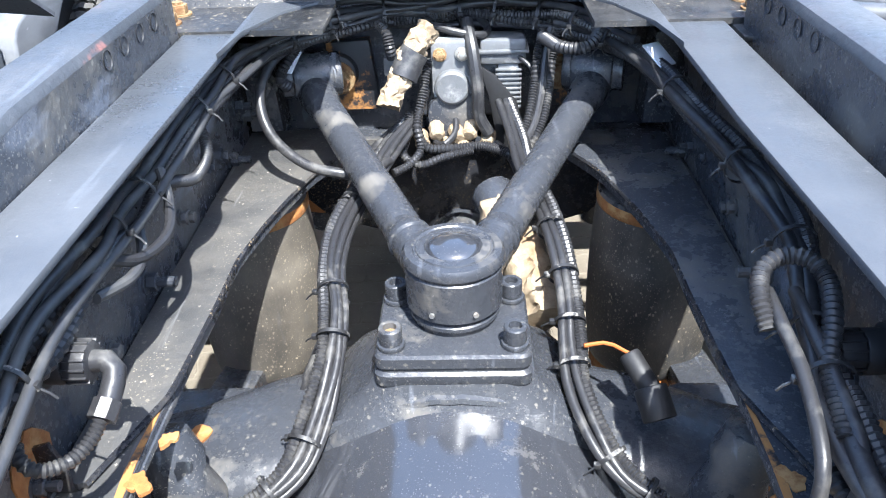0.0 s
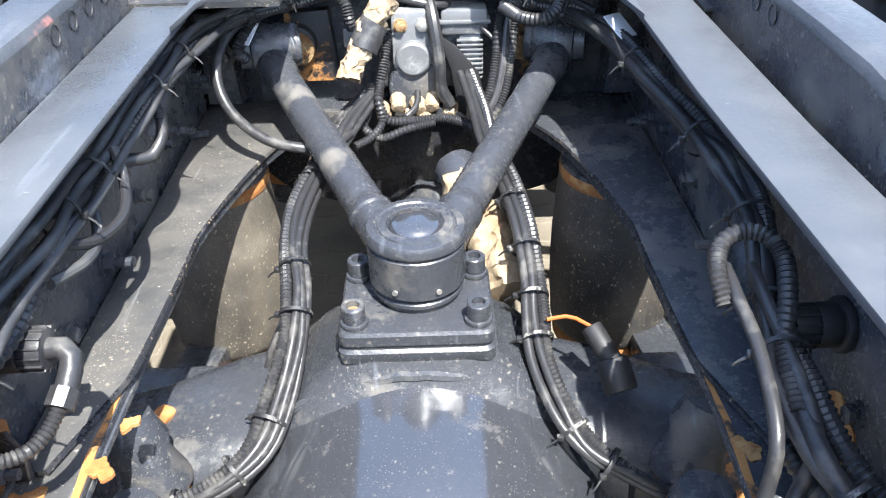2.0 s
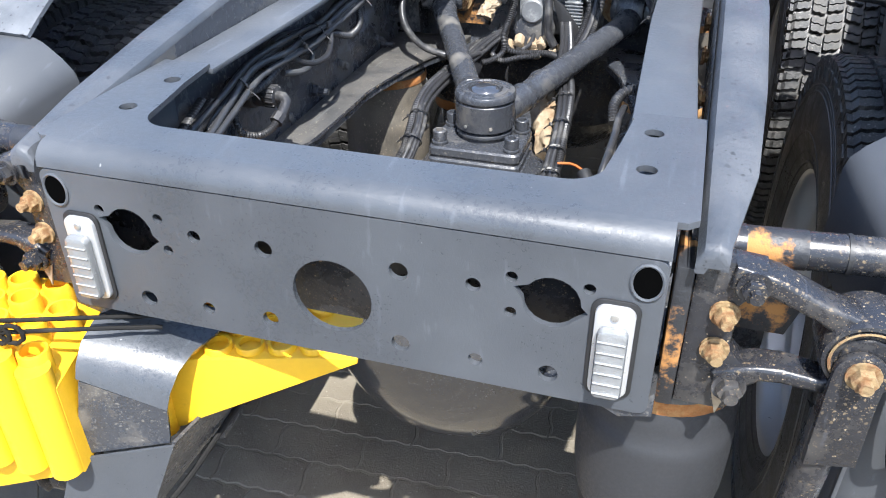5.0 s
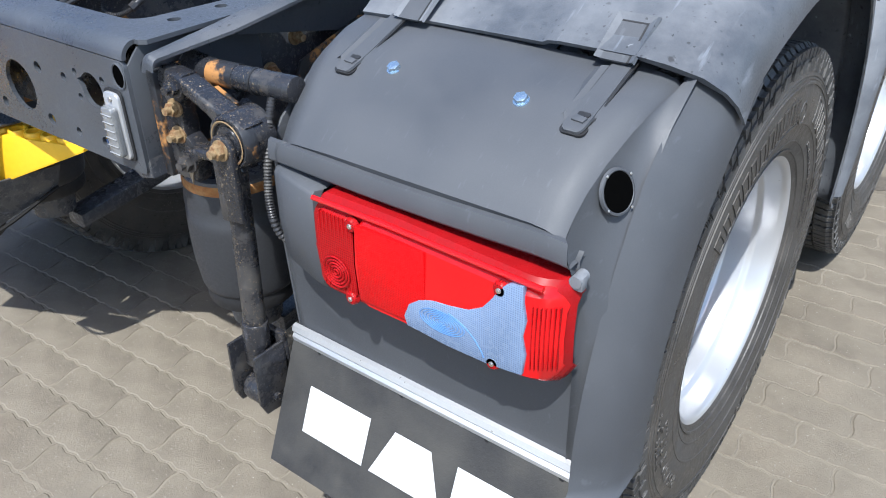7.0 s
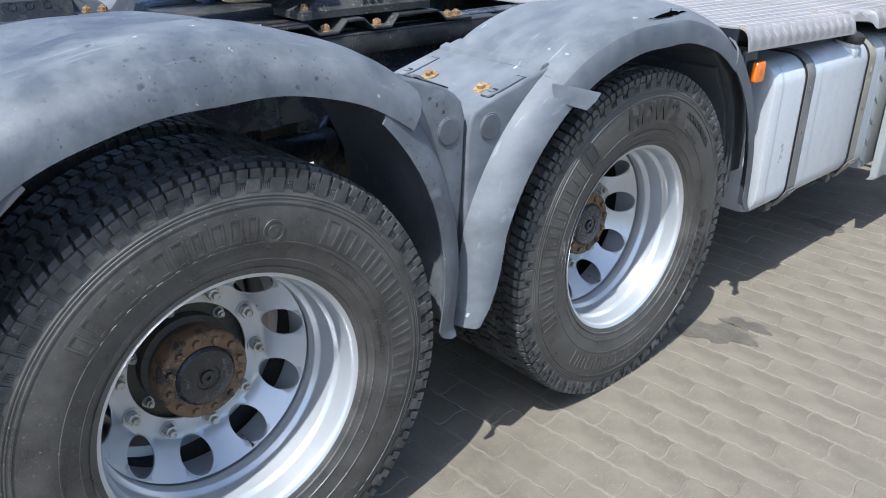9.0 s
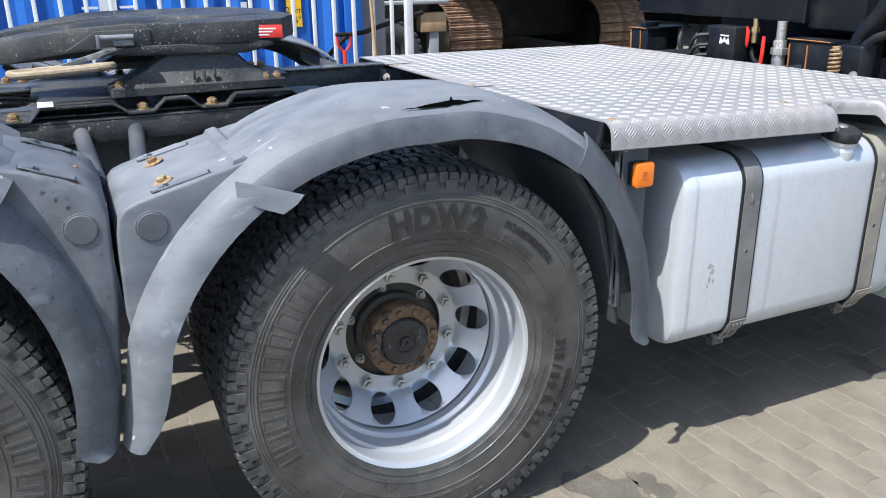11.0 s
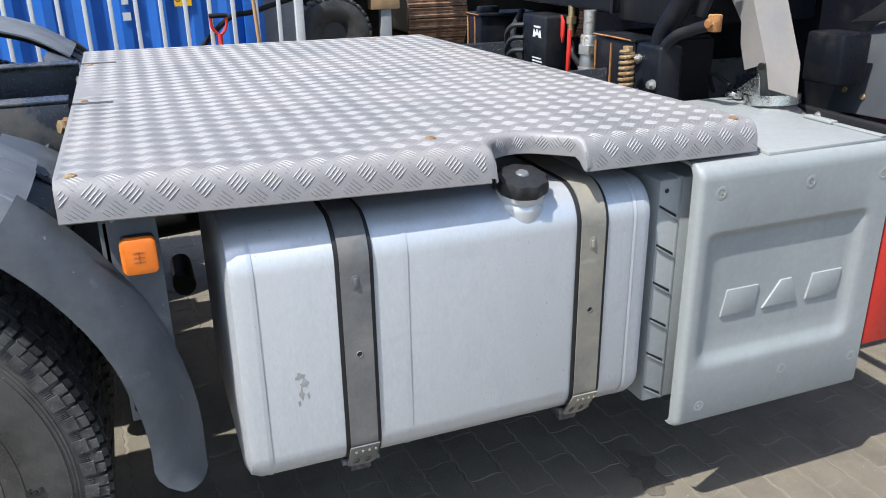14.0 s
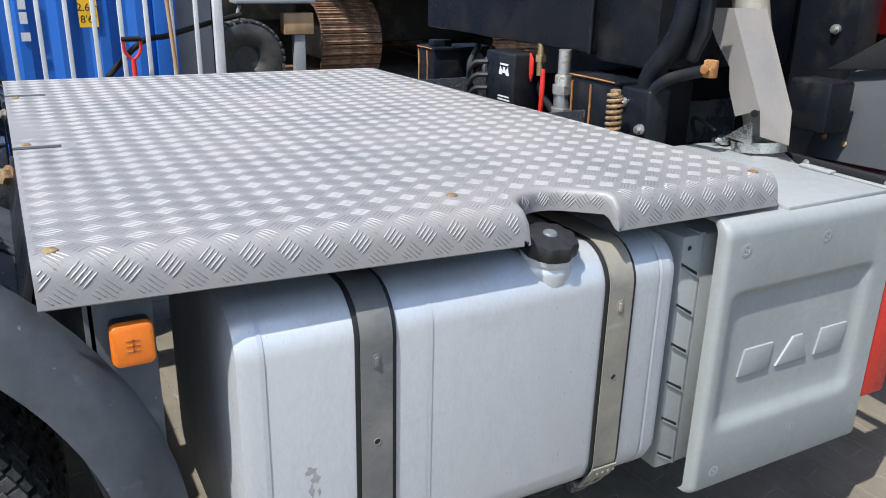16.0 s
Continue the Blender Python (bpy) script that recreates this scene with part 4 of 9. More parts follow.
for s in (-1, 1):
    sh = new("shock_absorber")
    sh.parent = truck
    X = s * 0.598
    bx, bz = 0.597, 0.973
    XL = s * 0.566
    part("shock_tube", merge(cyl((X - s * 0.004, -0.735, 0.945), (XL + s * 0.006, -0.735, 0.56), 0.0205, 0.0215, 24), cyl((XL + s * 0.008, -0.735, 0.60), (XL + s * 0.002, -0.735, 0.50), 0.026, seg=24, bev=0.004), cyl((XL, -0.735, 0.52), (XL, -0.735, 0.45), 0.015, seg=16)), M["bracket"], sh)
    part("shock_eye", prism([(X - 0.028, 0.828), (X + 0.026, 0.838), (X + 0.025, 0.93)] + [(X + 0.027 * math.cos(radians(q)), 0.965 + 0.027 * math.sin(radians(q))) for q in range(0, 181, 15)] + [(X - 0.028, 0.93)], "y", -0.762, -0.750, 0.003), M["bracket"], sh, "flat black shock absorber eye plate")
    part("lower_eye", cyl((XL - 0.024, -0.738, 0.430), (XL + 0.024, -0.738, 0.430), 0.031, seg=28, bev=0.005), M["bracket"], sh)
    part("lower_bush", cyl((XL - 0.032, -0.738, 0.430), (XL + 0.032, -0.738, 0.430), 0.024, seg=28, bev=0.006), M["rubber"], sh, "shiny black rubber bush")
    part("lower_pin", merge(cyl((XL - 0.05, -0.738, 0.430), (XL + 0.05, -0.738, 0.430), 0.009, seg=12), hexbolt((XL - 0.046, -0.738, 0.430), (-1, 0, 0), 0.012, 0.012)), M["bracket"], sh)
    for q in (-0.040, 0.034):
        part("lower_fork", prism([(-0.775, 0.545), (-0.70, 0.545), (-0.69, 0.41), (-0.715, 0.395), (-0.765, 0.40), (-0.778, 0.43)], "x", XL + q, XL + q + 0.007, 0.002), M["bracket"], sh)
    part("fork_bridge", box(XL - 0.040, XL + 0.041, -0.705, -0.69, 0.45, 0.56, 0.003), M["bracket"], sh)
    part("upper_bolt", hexbolt((X + s * 0.002, -0.762, 0.968), (0, -1, 0), 0.0135, 0.012, True, 0.009), M["gold"], sh, "rusty gold hex nut")
    br_ = new("shock_bracket")
    br_.parent = truck
    tagged(br_, label="black cast forked shock absorber bracket with dirt and rusty bolts")
    part("upper_arm", rib([(0.455, 1.050), (0.50, 1.044), (0.55, 1.022), (0.60, 1.000), (0.632, 0.985)], [0.016, 0.013, 0.012, 0.019, 0.027], -0.742, -0.700, s), M["bracket"], br_)
    part("lower_arm", rib([(0.462, 0.905), (0.485, 0.918), (0.505, 0.928), (0.53, 0.930), (0.57, 0.925), (0.61, 0.940)], [0.017, 0.016, 0.011, 0.010, 0.010, 0.017], -0.742, -0.700, s), M["bracket"], br_)
    part("boss", lathe([(0.0, 0.004), (0.026, 0.004), (0.028, 0.0), (0.032, 0.0), (0.0335, 0.005), (0.036, 0.006), (0.037, 0.001), (0.039, 0.001), (0.040, 0.004), (0.044, 0.003), (0.047, -0.004), (0.048, -0.06), (0.0, -0.06)], (s * (bx + 0.006), -0.745, bz + 0.004), (0, -1, 0), 40), M["bracket"], br_)
    part("boss_ring", lathe([(0.0345, 0.0052), (0.0365, 0.0066), (0.0385, 0.0058)], (s * (bx + 0.006), -0.745, bz + 0.004), (0, -1, 0), 40), M["gold"], br_, "dirty brass ring")
    part("dirt_cake", lathe([(0.040, 0.0035), (0.0435, 0.0045), (0.0475, -0.002), (0.0485, -0.02)], (s * (bx + 0.006), -0.745, bz + 0.004), (0, -1, 0), 14, start=radians(150 if s > 0 else -10), sweep=radians(70)), M["rust_paint"], br_)
    part("base_plate", prism([(s * 0.418, 0.862), (s * 0.478, 0.862), (s * 0.492, 0.90), (s * 0.486, 0.935), (s * 0.470, 0.95), (s * 0.470, 1.01), (s * 0.486, 1.03), (s * 0.490, 1.062), (s * 0.43, 1.068), (s * 0.418, 1.05)], "y", -0.735, -0.700, 0.006), M["bracket"], br_)
    for x, z, r in ((0.478, 1.044, 0.016), (0.456, 1.000, 0.0145), (0.453, 0.950, 0.0145), (0.476, 0.906, 0.017)):
        part("bracket_bolt", hexbolt((s * x, -0.742 if abs(z - 0.975) > 0.05 else -0.735, z), (s * 0.12, -1, 0), r * 0.85, 0.012, True, 0.010), M["gold"] if 0.94 < z < 1.01 else M["bracket"], br_)
    part("rusty_web", merge(prism([(s * 0.475, 0.945), (s * 0.53, 0.945), (s * 0.55, 1.01), (s * 0.50, 1.03), (s * 0.475, 1.02)], "y", -0.68, -0.672, 0.001)), M["rust_paint"], br_)
    part("mud_drip", prism([(s * 0.458, 0.895), (s * 0.475, 0.885), (s * 0.468, 0.858)], "y", -0.738, -0.7355), M["tape"], br_)
    part("end_plate", box(s * 0.398, s * 0.418, -0.742, -0.64, 0.86, 1.055, 0.003), M["rust_paint"], br_)
    tb = new("mudguard_tube")
    tb.parent = truck
    part("tube_body", merge(cyl((s * 0.41, -0.655, 1.040), (s * 0.668, -0.646, 1.049), 0.0225, seg=26, bev=0.003), cyl((s * 0.41, -0.655, 1.040), (s * 0.47, -0.653, 1.042), 0.031, 0.024, 26)), M["bracket"], tb)
    part("tube_rust", cyl((s * 0.47, -0.6529, 1.0421), (s * 0.535, -0.6507, 1.0443), 0.0233, seg=26, cap=False), M["rust_paint"], tb)
    part("band", cyl((s * 0.575, -0.6493, 1.0457), (s * 0.58, -0.6491, 1.0459), 0.0238, seg=20), M["tie"], tb)
    part("lamp_conduit", tube([(s * 0.625, -0.665, 1.03), (s * 0.640, -0.69, 1.0), (s * 0.648, -0.712, 0.93), (s * 0.660, -0.728, 0.87), (s * 0.672, -0.725, 0.82), (s * 0.69, -0.70, 0.79)], 0.0075, 10, ribbed=0.0050), M["conduit"], tb)
    # rail side seen past the ramp: bolts, rusted bracket
    for k in range(14):
        y = -0.55 + 0.075 * k
        part("web_bolt", hexbolt((s * 0.405, y, 0.93 + 0.1 * ((k * 7) % 3) / 2), (s, 0, 0), 0.013, 0.012, True, 0.01), M["gold"] if k % 3 else M["chassis"], truck)
    part("side_bracket", prism([(-0.46, 0.90), (-0.25, 0.86), (0.0, 0.92), (0.05, 1.07), (-0.2, 1.05), (-0.42, 0.99)], "x", s * 0.43, s * 0.438, 0.002), M["rust_paint"], truck, "rusty steel bracket on the rail side")

# rust blooms on the pads and the plate ends
def bloom(cx, cy, z, r, seed, parent, tall=0.0012):
    rnd_b = random.Random(seed)
    k1, k2, k3 = rnd_b.uniform(0, 6), rnd_b.uniform(0, 6), rnd_b.uniform(0, 6)
    pts_b = []
    for q in range(26):
        t = 2 * math.pi * q / 26
        rr = r * (1 + 0.28 * math.sin(2 * t + k1) + 0.2 * math.sin(3 * t + k2) + 0.12 * math.sin(7 * t + k3))
        pts_b.append((cx + rr * math.cos(t), cy + rr * 1.3 * math.sin(t)))
    return part("rust_bloom", prism(pts_b, "z", z - 0.003, z + tall), M["rust"], parent, "orange rust bloom")


for s in (-1, 1):
    for k, (x, y, z, r) in enumerate(((0.362, -0.058, 0.688, 0.022), (0.345, -0.13, 0.672, 0.019), (0.30, -0.17, 0.665, 0.012), (0.315, -0.275, 0.8455, 0.011), (0.305, -0.215, 0.8455, 0.008), (0.375, -0.315, 0.8455, 0.016), (0.34, -0.345, 0.8455, 0.014))):
        if s < 0 or k in (1, 3, 5):
            bloom(s * x, y, z, r, 31 * k + s, truck)


# ---- wheels ----
TR, AX = 0.527, 0.520
NUT_FACE, CONE = -0.115, 1.17


WALL = [(0.502, 0.140), (0.489, 0.1435), (0.482, 0.1450), (0.470, 0.1475), (0.455, 0.1500), (0.43, 0.1530), (0.405, 0.1545), (0.385, 0.1540), (0.365, 0.1515), (0.345, 0.1475), (0.330, 0.1435), (0.312, 0.1360), (0.300, 0.130)]


def at(r):
    """How far the sidewall stands out at a radius."""
    for (r0, h0), (r1, h1) in zip(WALL, WALL[1:]):
        if r1 <= r <= r0:
            return h0 + (h1 - h0) * (r0 - r) / (r0 - r1)
    return 0.14


def tyre_bm(cx, out):
    """The carcass, from inner bead to outer bead, with moulded rings on the sidewall; out: +1 if the face looks to +x."""
    w = [(0.292, -0.118), (0.300, -0.130), (0.325, -0.141), (0.36, -0.150), (0.405, -0.155), (0.45, -0.151), (0.482, -0.145), (0.487, -0.144), (0.502, -0.140), (0.5135, -0.132), (0.5135, 0.132), (0.502, 0.140)]
    rings = [(0.4665, 0.0012, 0.0008), (0.4600, 0.0010, 0.0006), (0.4515, 0.0016, 0.0012), (0.372, 0.0016, 0.0008), (0.334, 0.0014, 0.0008), (0.3135, 0.0022, 0.0016)]
    for r, half, up in rings:
        w += [(r + half + 0.0008, at(r + half + 0.0008)), (r + half, at(r + half) + 1.7 * up), (r - half, at(r - half) + 1.7 * up), (r - half - 0.0008, at(r - half - 0.0008))]
        if r == 0.4515:
            w += [(0.43, 0.1530), (0.405, 0.1545), (0.385, 0.1540)]
    w += [(0.312, 0.136), (0.300, 0.130), (0.292, 0.118)]
    return lathe(w, (cx, 0, AX), (out, 0, 0), 120)


def lugs_bm(cx, out):
    """Tread: shoulder and middle blocks, each cut into two ribs with crenellated edges, and a notched buttress."""
    n = 58
    step = 2 * math.pi / n
    verts, faces = [], []

    def rib(a0, a1, x0, x1, r0, r1, skew, zig=0.0, r1e=None, m=6):
        k = len(verts)
        xm = (x0 + x1) / 2
        for i in range(m + 1):
            x = x0 + (x1 - x0) * i / m
            off = skew * (x - xm) / 0.05 + (zig if i % 2 else -zig)
            rt = r1e if r1e is not None and abs(x) > 0.128 else r1
            for a, r in ((a0, r0), (a0 + 0.0015, rt), (a1 - 0.0015, rt), (a1, r0)):
                verts.append((cx + out * x, r * math.cos(a + off), AX + r * math.sin(a + off)))
        for i in range(m):
            b, c = k + 4 * i, k + 4 * i + 4
            for q in range(3):
                faces.append((b + q, b + q + 1, c + q + 1, c + q))
        faces.append((k, k + 1, k + 2, k + 3))
        e = k + 4 * m
        faces.append((e, e + 1, e + 2, e + 3))

    for k in range(n):
        a = k * step
        wob = 0.003 * math.sin(k * 2.3)
        for sgn in (1, -1):
            o = a + (0.0 if sgn > 0 else 0.5 * step)
            wide = 0.40 if k % 3 else 0.38
            rib(o + wob, o + step * (wide - 0.02), sgn * 0.1445, sgn * 0.090, 0.494, TR - 0.001, 0.016 * sgn, 0.0028, 0.5185)
            rib(o + step * (wide + 0.07) + wob, o + step * (2 * wide + 0.06), sgn * 0.1445, sgn * 0.090, 0.494, TR - 0.001, 0.016 * sgn, 0.0028, 0.5185)
            rib(o + step * 0.22, o + step * 0.54, sgn * 0.084, sgn * 0.050, 0.506, TR, -0.02 * sgn, 0.003, None, 4)
            rib(o + step * 0.58, o + step * 0.96, sgn * 0.084, sgn * 0.050, 0.506, TR, -0.02 * sgn, 0.003, None, 4)
            rib(o + step * 0.02, o + step * 0.40, sgn * 0.044, sgn * 0.004, 0.506, TR, 0.02 * sgn, 0.003, None, 4)
            rib(o + step * 0.44, o + step * 0.80, sgn * 0.044, sgn * 0.004, 0.506, TR, 0.02 * sgn, 0.003, None, 4)
        # buttress: a wedge under each block and fine ribs in the gap
        rib(a + step * 0.06, a + step * 0.62, 0.1440, 0.1478, 0.474, 0.500, 0.0, 0.0, None, 1)
        for q in range(4):
            aa = a + step * (0.66 + 0.085 * q)
            rib(aa, aa + step * 0.035, 0.1430, 0.1462, 0.470, 0.492, 0.0, 0.0, None, 1)
    me = bpy.data.meshes.new("tmp")
    me.from_pydata(verts, [], faces)
    bm = bmesh.new()
    bm.from_mesh(me)
    bpy.data.meshes.remove(me)
    bmesh.ops.recalc_face_normals(bm, faces=bm.faces[:])
    return bm


def rim_barrel(cx, out):
    x0 = 0.118
    prof = [(0.262, -0.02), (0.262, x0 - 0.115), (0.2635, x0 - 0.112), (0.2725, x0 - 0.106), (0.274, x0 - 0.100), (0.2745, x0 - 0.056), (0.276, x0 - 0.051), (0.2825, x0 - 0.045), (0.2838, x0 - 0.038), (0.286, x0 - 0.006), (0.289, x0 + 0.004), (0.2925, x0 + 0.009), (0.302, x0 + 0.012), (0.307, x0 + 0.006), (0.306, x0 - 0.003), (0.299, x0 - 0.004), (0.292, x0 - 0.01), (0.288, x0 - 0.04), (0.276, x0 - 0.08), (0.270, -0.12), (0.292, -0.13)]
    return lathe(prof, (cx, 0, AX), (out, 0, 0), 80)


def rim_disc(cx, out, spin=0.0):
    """The disc with ten hand holes: a flat nut face, a cone with the holes and a rolled foot."""
    centres = [(0.2265 * math.cos(radians(36 * k + 10 + spin)), 0.2265 * math.sin(radians(36 * k + 10 + spin))) for k in range(10)]
    holes = [circle(0, 0, 0.144, 60)]
    for k, (hy, hz) in enumerate(centres):
        holes.append(circle(hy, hz, 0.0335, 24, 0.0385, radians(36 * k + 10 + spin)))
    extra = []
    for r in (0.150, 0.158, 0.168, 0.180, 0.190, 0.196, 0.203, 0.211, 0.219, 0.227, 0.235, 0.243, 0.250, 0.256):
        n = 100
        for k in range(n):
            t = 2 * math.pi * (k + 0.5 * (int(r * 1000) % 2)) / n
            y, z = r * math.cos(t), r * math.sin(t)
            if all(math.hypot(y - a_, z - b_) > 0.043 for a_, b_ in centres):
                extra.append((y, z))
    bm = pierced(circle(0, 0, 0.2625, 100), holes, lambda a_, b_, h: (-h, a_, b_), 0.007, extra)
    for v in bm.verts:
        r = math.hypot(v.co.y, v.co.z)
        f = min(max((r - 0.188) / 0.012, 0), 1)
        v.co.x += NUT_FACE - 0.002 * f * (1 - f) * 4 + (0.0 if r < 0.190 else CONE * (r - 0.190))
    bm.transform(Matrix.Translation((cx, 0, AX)) @ Matrix.Diagonal((out, 1, 1, 1)))
    bmesh.ops.recalc_face_normals(bm, faces=bm.faces[:])
    return bm


def arc_words(text, radius, mid, size, x, mat, parent, depth=0.0012, gap=1.12):
    """Raised letters round the sidewall; mid: the angle of the middle, from +y upwards, read from outside."""
    widths = [0.36 if c in "I1.'" else (0.35 if c == " " else (0.9 if c in "MW" else 0.68)) for c in text]
    total = sum(widths) * size * gap
    run = -total / 2
    for c, w in zip(text, widths):
        run += w * size * gap / 2
        t = mid - run / radius
        run += w * size * gap / 2
        if c == " ":
            continue
        m = Matrix.Translation((x, radius * math.cos(t), AX + radius * math.sin(t))) @ Matrix.Rotation(t - math.pi / 2, 4, "X") @ Matrix(((0, 0, 1, 0), (1, 0, 0, 0), (0, 1, 0, 0), (0, 0, 0, 1)))
        words(c, size, depth, m, mat, parent, "raised_letter", bold=0.035 * size)


def arc_bars(radius, a0, a1, height, n, mat, parent):
    """Raised outlines of plain blocks in place of a maker's name, each one a part."""
    for k in range(n):
        t0, t1 = a0 + (a1 - a0) * (k + 0.10) / n, a0 + (a1 - a0) * (k + 0.84) / n
        if k % 3 == 1:
            t1 = t0 + (t1 - t0) * 0.8
        line = min(0.0026, height * 0.2)
        rings = []
        for j in range(25):
            f = j / 24 * 4
            side, g = int(f) % 4, f - int(f)
            u, v = ((g, 0), (1, g), (1 - g, 1), (0, 1 - g))[side]
            ring = []
            for grow, up in ((0.0, -0.0004), (0.0, 0.0017), (1.0, 0.0017), (1.0, -0.0004)):
                uu, vv = 0.5 + (u - 0.5) * (1 - grow * 0.34), 0.5 + (v - 0.5) * (1 - grow * 2 * line * 1.6 / height)
                r, t = radius - height / 2 + height * vv, t0 + (t1 - t0) * uu
                ring.append((FACE + at(r) + up, r * math.cos(t), AX + r * math.sin(t)))
            rings.append(ring)
        bm = grid_mesh(rings[:-1], close_v=True)
        bmesh.ops.recalc_face_normals(bm, faces=bm.faces[:])
        part("moulded_bar", bm, mat, parent, sharp=25)


def make_wheel(cx, out, full=True, spin=0.0):
    w = new("wheel")
    tyre = part("tyre", tyre_bm(cx, out), M["tyre"], w, "black dusty winter-tread truck tyre", sharp=22)
    tread = part("tread", lugs_bm(cx, out), M["lug"], w, sharp=20)
    tread["kind"] = "stuff"
    part("rim", rim_barrel(cx, out), M["rim"], w, "silver painted steel rim", sharp=50)
    if full:
        part("rim_disc", rim_disc(cx, out, spin), M["rim"], w, sharp=55)
        for k in range(10):
            t = radians(36 * k + 10 + spin)
            part("hole_rim", tube([(cx + out * (NUT_FACE + CONE * (0.2265 + 0.0345 * math.cos(q) - 0.190)), (0.2265 + 0.0345 * math.cos(q)) * math.cos(t) - 0.0395 * math.sin(q) * math.sin(t), AX + (0.2265 + 0.0345 * math.cos(q)) * math.sin(t) + 0.0395 * math.sin(q) * math.cos(t)) for q in [2 * math.pi * j / 24 for j in range(25)]], 0.0018, 6, straight=True), M["rim"], w)
        hx = cx + out * -0.036
        part("hub_flange", merge(lathe([(0.0, -0.055), (0.104, -0.055), (0.104, -0.03), (0.106, -0.028), (0.106, -0.006), (0.104, -0.003), (0.100, 0.0), (0.071, 0.001), (0.069, -0.006)], (hx, 0, AX), (out, 0, 0), 48)), M["hub"], w, "rusty hub flange")
        part("hub_cap", lathe([(0.071, -0.006), (0.070, 0.004), (0.064, 0.010), (0.05, 0.012), (0.03, 0.012), (0.028, 0.009), (0.018, 0.009), (0.016, 0.014), (0.006, 0.014), (0.005, 0.010), (0, 0.010)], (hx, 0, AX), (out, 0, 0), 40), M["hubcap"], w, "black hub cap with paint marks")
        part("hub_barrel", lathe([(0.100, -0.05), (0.098, -0.075), (0.112, -0.082), (0.112, -0.13)], (hx, 0, AX), (out, 0, 0), 40), M["drum"], w)
        part("brake_drum", lathe([(0.0, -0.11), (0.2, -0.11), (0.205, -0.14), (0.205, -0.27)], (hx, 0, AX), (out, 0, 0), 40), M["drum"], w)
        for k in range(12):
            t = radians(30 * k + 8)
            part("hub_bolt", hexbolt((hx - out * 0.003, 0.087 * math.cos(t), AX + 0.087 * math.sin(t)), (out, 0, 0), 0.0095, 0.009, True), M["hub"], w)
        for k in range(10):
            t = radians(36 * k + 29 + spin)
            part("wheel_nut", hexbolt((cx + out * (NUT_FACE - 0.0005), 0.1690 * math.cos(t), AX + 0.1690 * math.sin(t)), (out, 0, 0), 0.0155, 0.017, True, 0.012), M["nut"], w, "" if k else "zinc wheel nut on stud")
        for k in range(6):
            t = radians(60 * k + 40)
            part("drum_screw", hexbolt((hx - out * 0.11, 0.127 * math.cos(t), AX + 0.127 * math.sin(t)), (out, 0, 0), 0.0105, 0.014, True, 0.008), M["nut"], w)
        part("valve", merge(cyl((cx - out * 0.08, 0.09, AX - 0.232), (cx - out * 0.035, 0.093, AX - 0.236), 0.003, seg=8), cyl((cx - out * 0.038, 0.093, AX - 0.236), (cx - out * 0.03, 0.093, AX - 0.237), 0.004, seg=8)), M["chrome"], w)
    return w


FACE = 1.1215
wheel_a = make_wheel(FACE, 1, True, -7.0)
wheel_a.parent = truck
def on_wall(r):
    return FACE + at(r) + 0.0002


for text, r, mid, size in (("HDW2", 0.409, 86, 0.080), ("SCANDINAVIA", 0.421, 48, 0.026), ("WINTER M+S", 0.428, -23, 0.022), ("315/80 R 22.5", 0.388, -22, 0.040)):
    arc_words(text, r, radians(mid), size, on_wall(r), M["letters"], wheel_a, 0.0024, 1.15 if len(text) < 6 else 1.06)
arc_bars(0.417, radians(124), radians(205), 0.060, 11, M["tyre"], wheel_a)
arc_bars(0.408, radians(228), radians(292), 0.045, 10, M["tyre"], wheel_a)
arc_bars(0.388, radians(59), radians(43), 0.020, 7, M["tyre"], wheel_a)
arc_bars(0.352, radians(100), radians(62), 0.006, 16, M["tyre"], wheel_a)
arc_bars(0.352, radians(-10), radians(-48), 0.008, 14, M["tyre"], wheel_a)
wheel_a.location = (0, 1.35, 0)
wheel_b = make_wheel(FACE, 1)
wheel_b.parent = truck
arc_bars(0.404, radians(139), radians(80), 0.050, 11, M["tyre"], wheel_b)
arc_bars(0.410, radians(60), radians(-25), 0.056, 11, M["tyre"], wheel_b)
arc_bars(0.352, radians(50), radians(0), 0.008, 16, M["tyre"], wheel_b)
part("maker_roundel", lathe([(0.0, 0.0015), (0.012, 0.0015), (0.013, 0.0005), (0.019, 0.0005), (0.0195, 0.002), (0.024, 0.002), (0.025, 0.0)], (FACE + 0.1535, 0.094, AX + 0.383), (1, 0, 0), 20), M["tyre"], wheel_b)
arc_words("HDW2", 0.425, radians(-62), 0.06, FACE + 0.1535, M["tyre"], wheel_b)
arc_words("WINTER M+S", 0.438, radians(190), 0.022, FACE + 0.152, M["tyre"], wheel_b)
arc_words("315/80 R 22.5", 0.415, radians(205), 0.036, FACE + 0.1545, M["tyre"], wheel_b)
inner = make_wheel(0.78, -1, False)
inner.parent = truck
for x, y, flip in ((0, 1.35, 0), (0, 0, 1), (0, 1.35, 1)):
    c = copy_thing(inner, Matrix.Translation((0, y, 0)) @ (Matrix.Rotation(math.pi, 4, "Z") if flip else Matrix.Identity(4)))
    c.parent = truck
left_w = make_wheel(-FACE, -1, False)
left_w.parent = truck
c = copy_thing(left_w, Matrix.Translation((0, 1.35, 0)))
c.parent = truck


# ---- mudguards ----
def rad_at(t, r0, k):
    return r0 + k * abs(math.cos(t)) ** 1.3


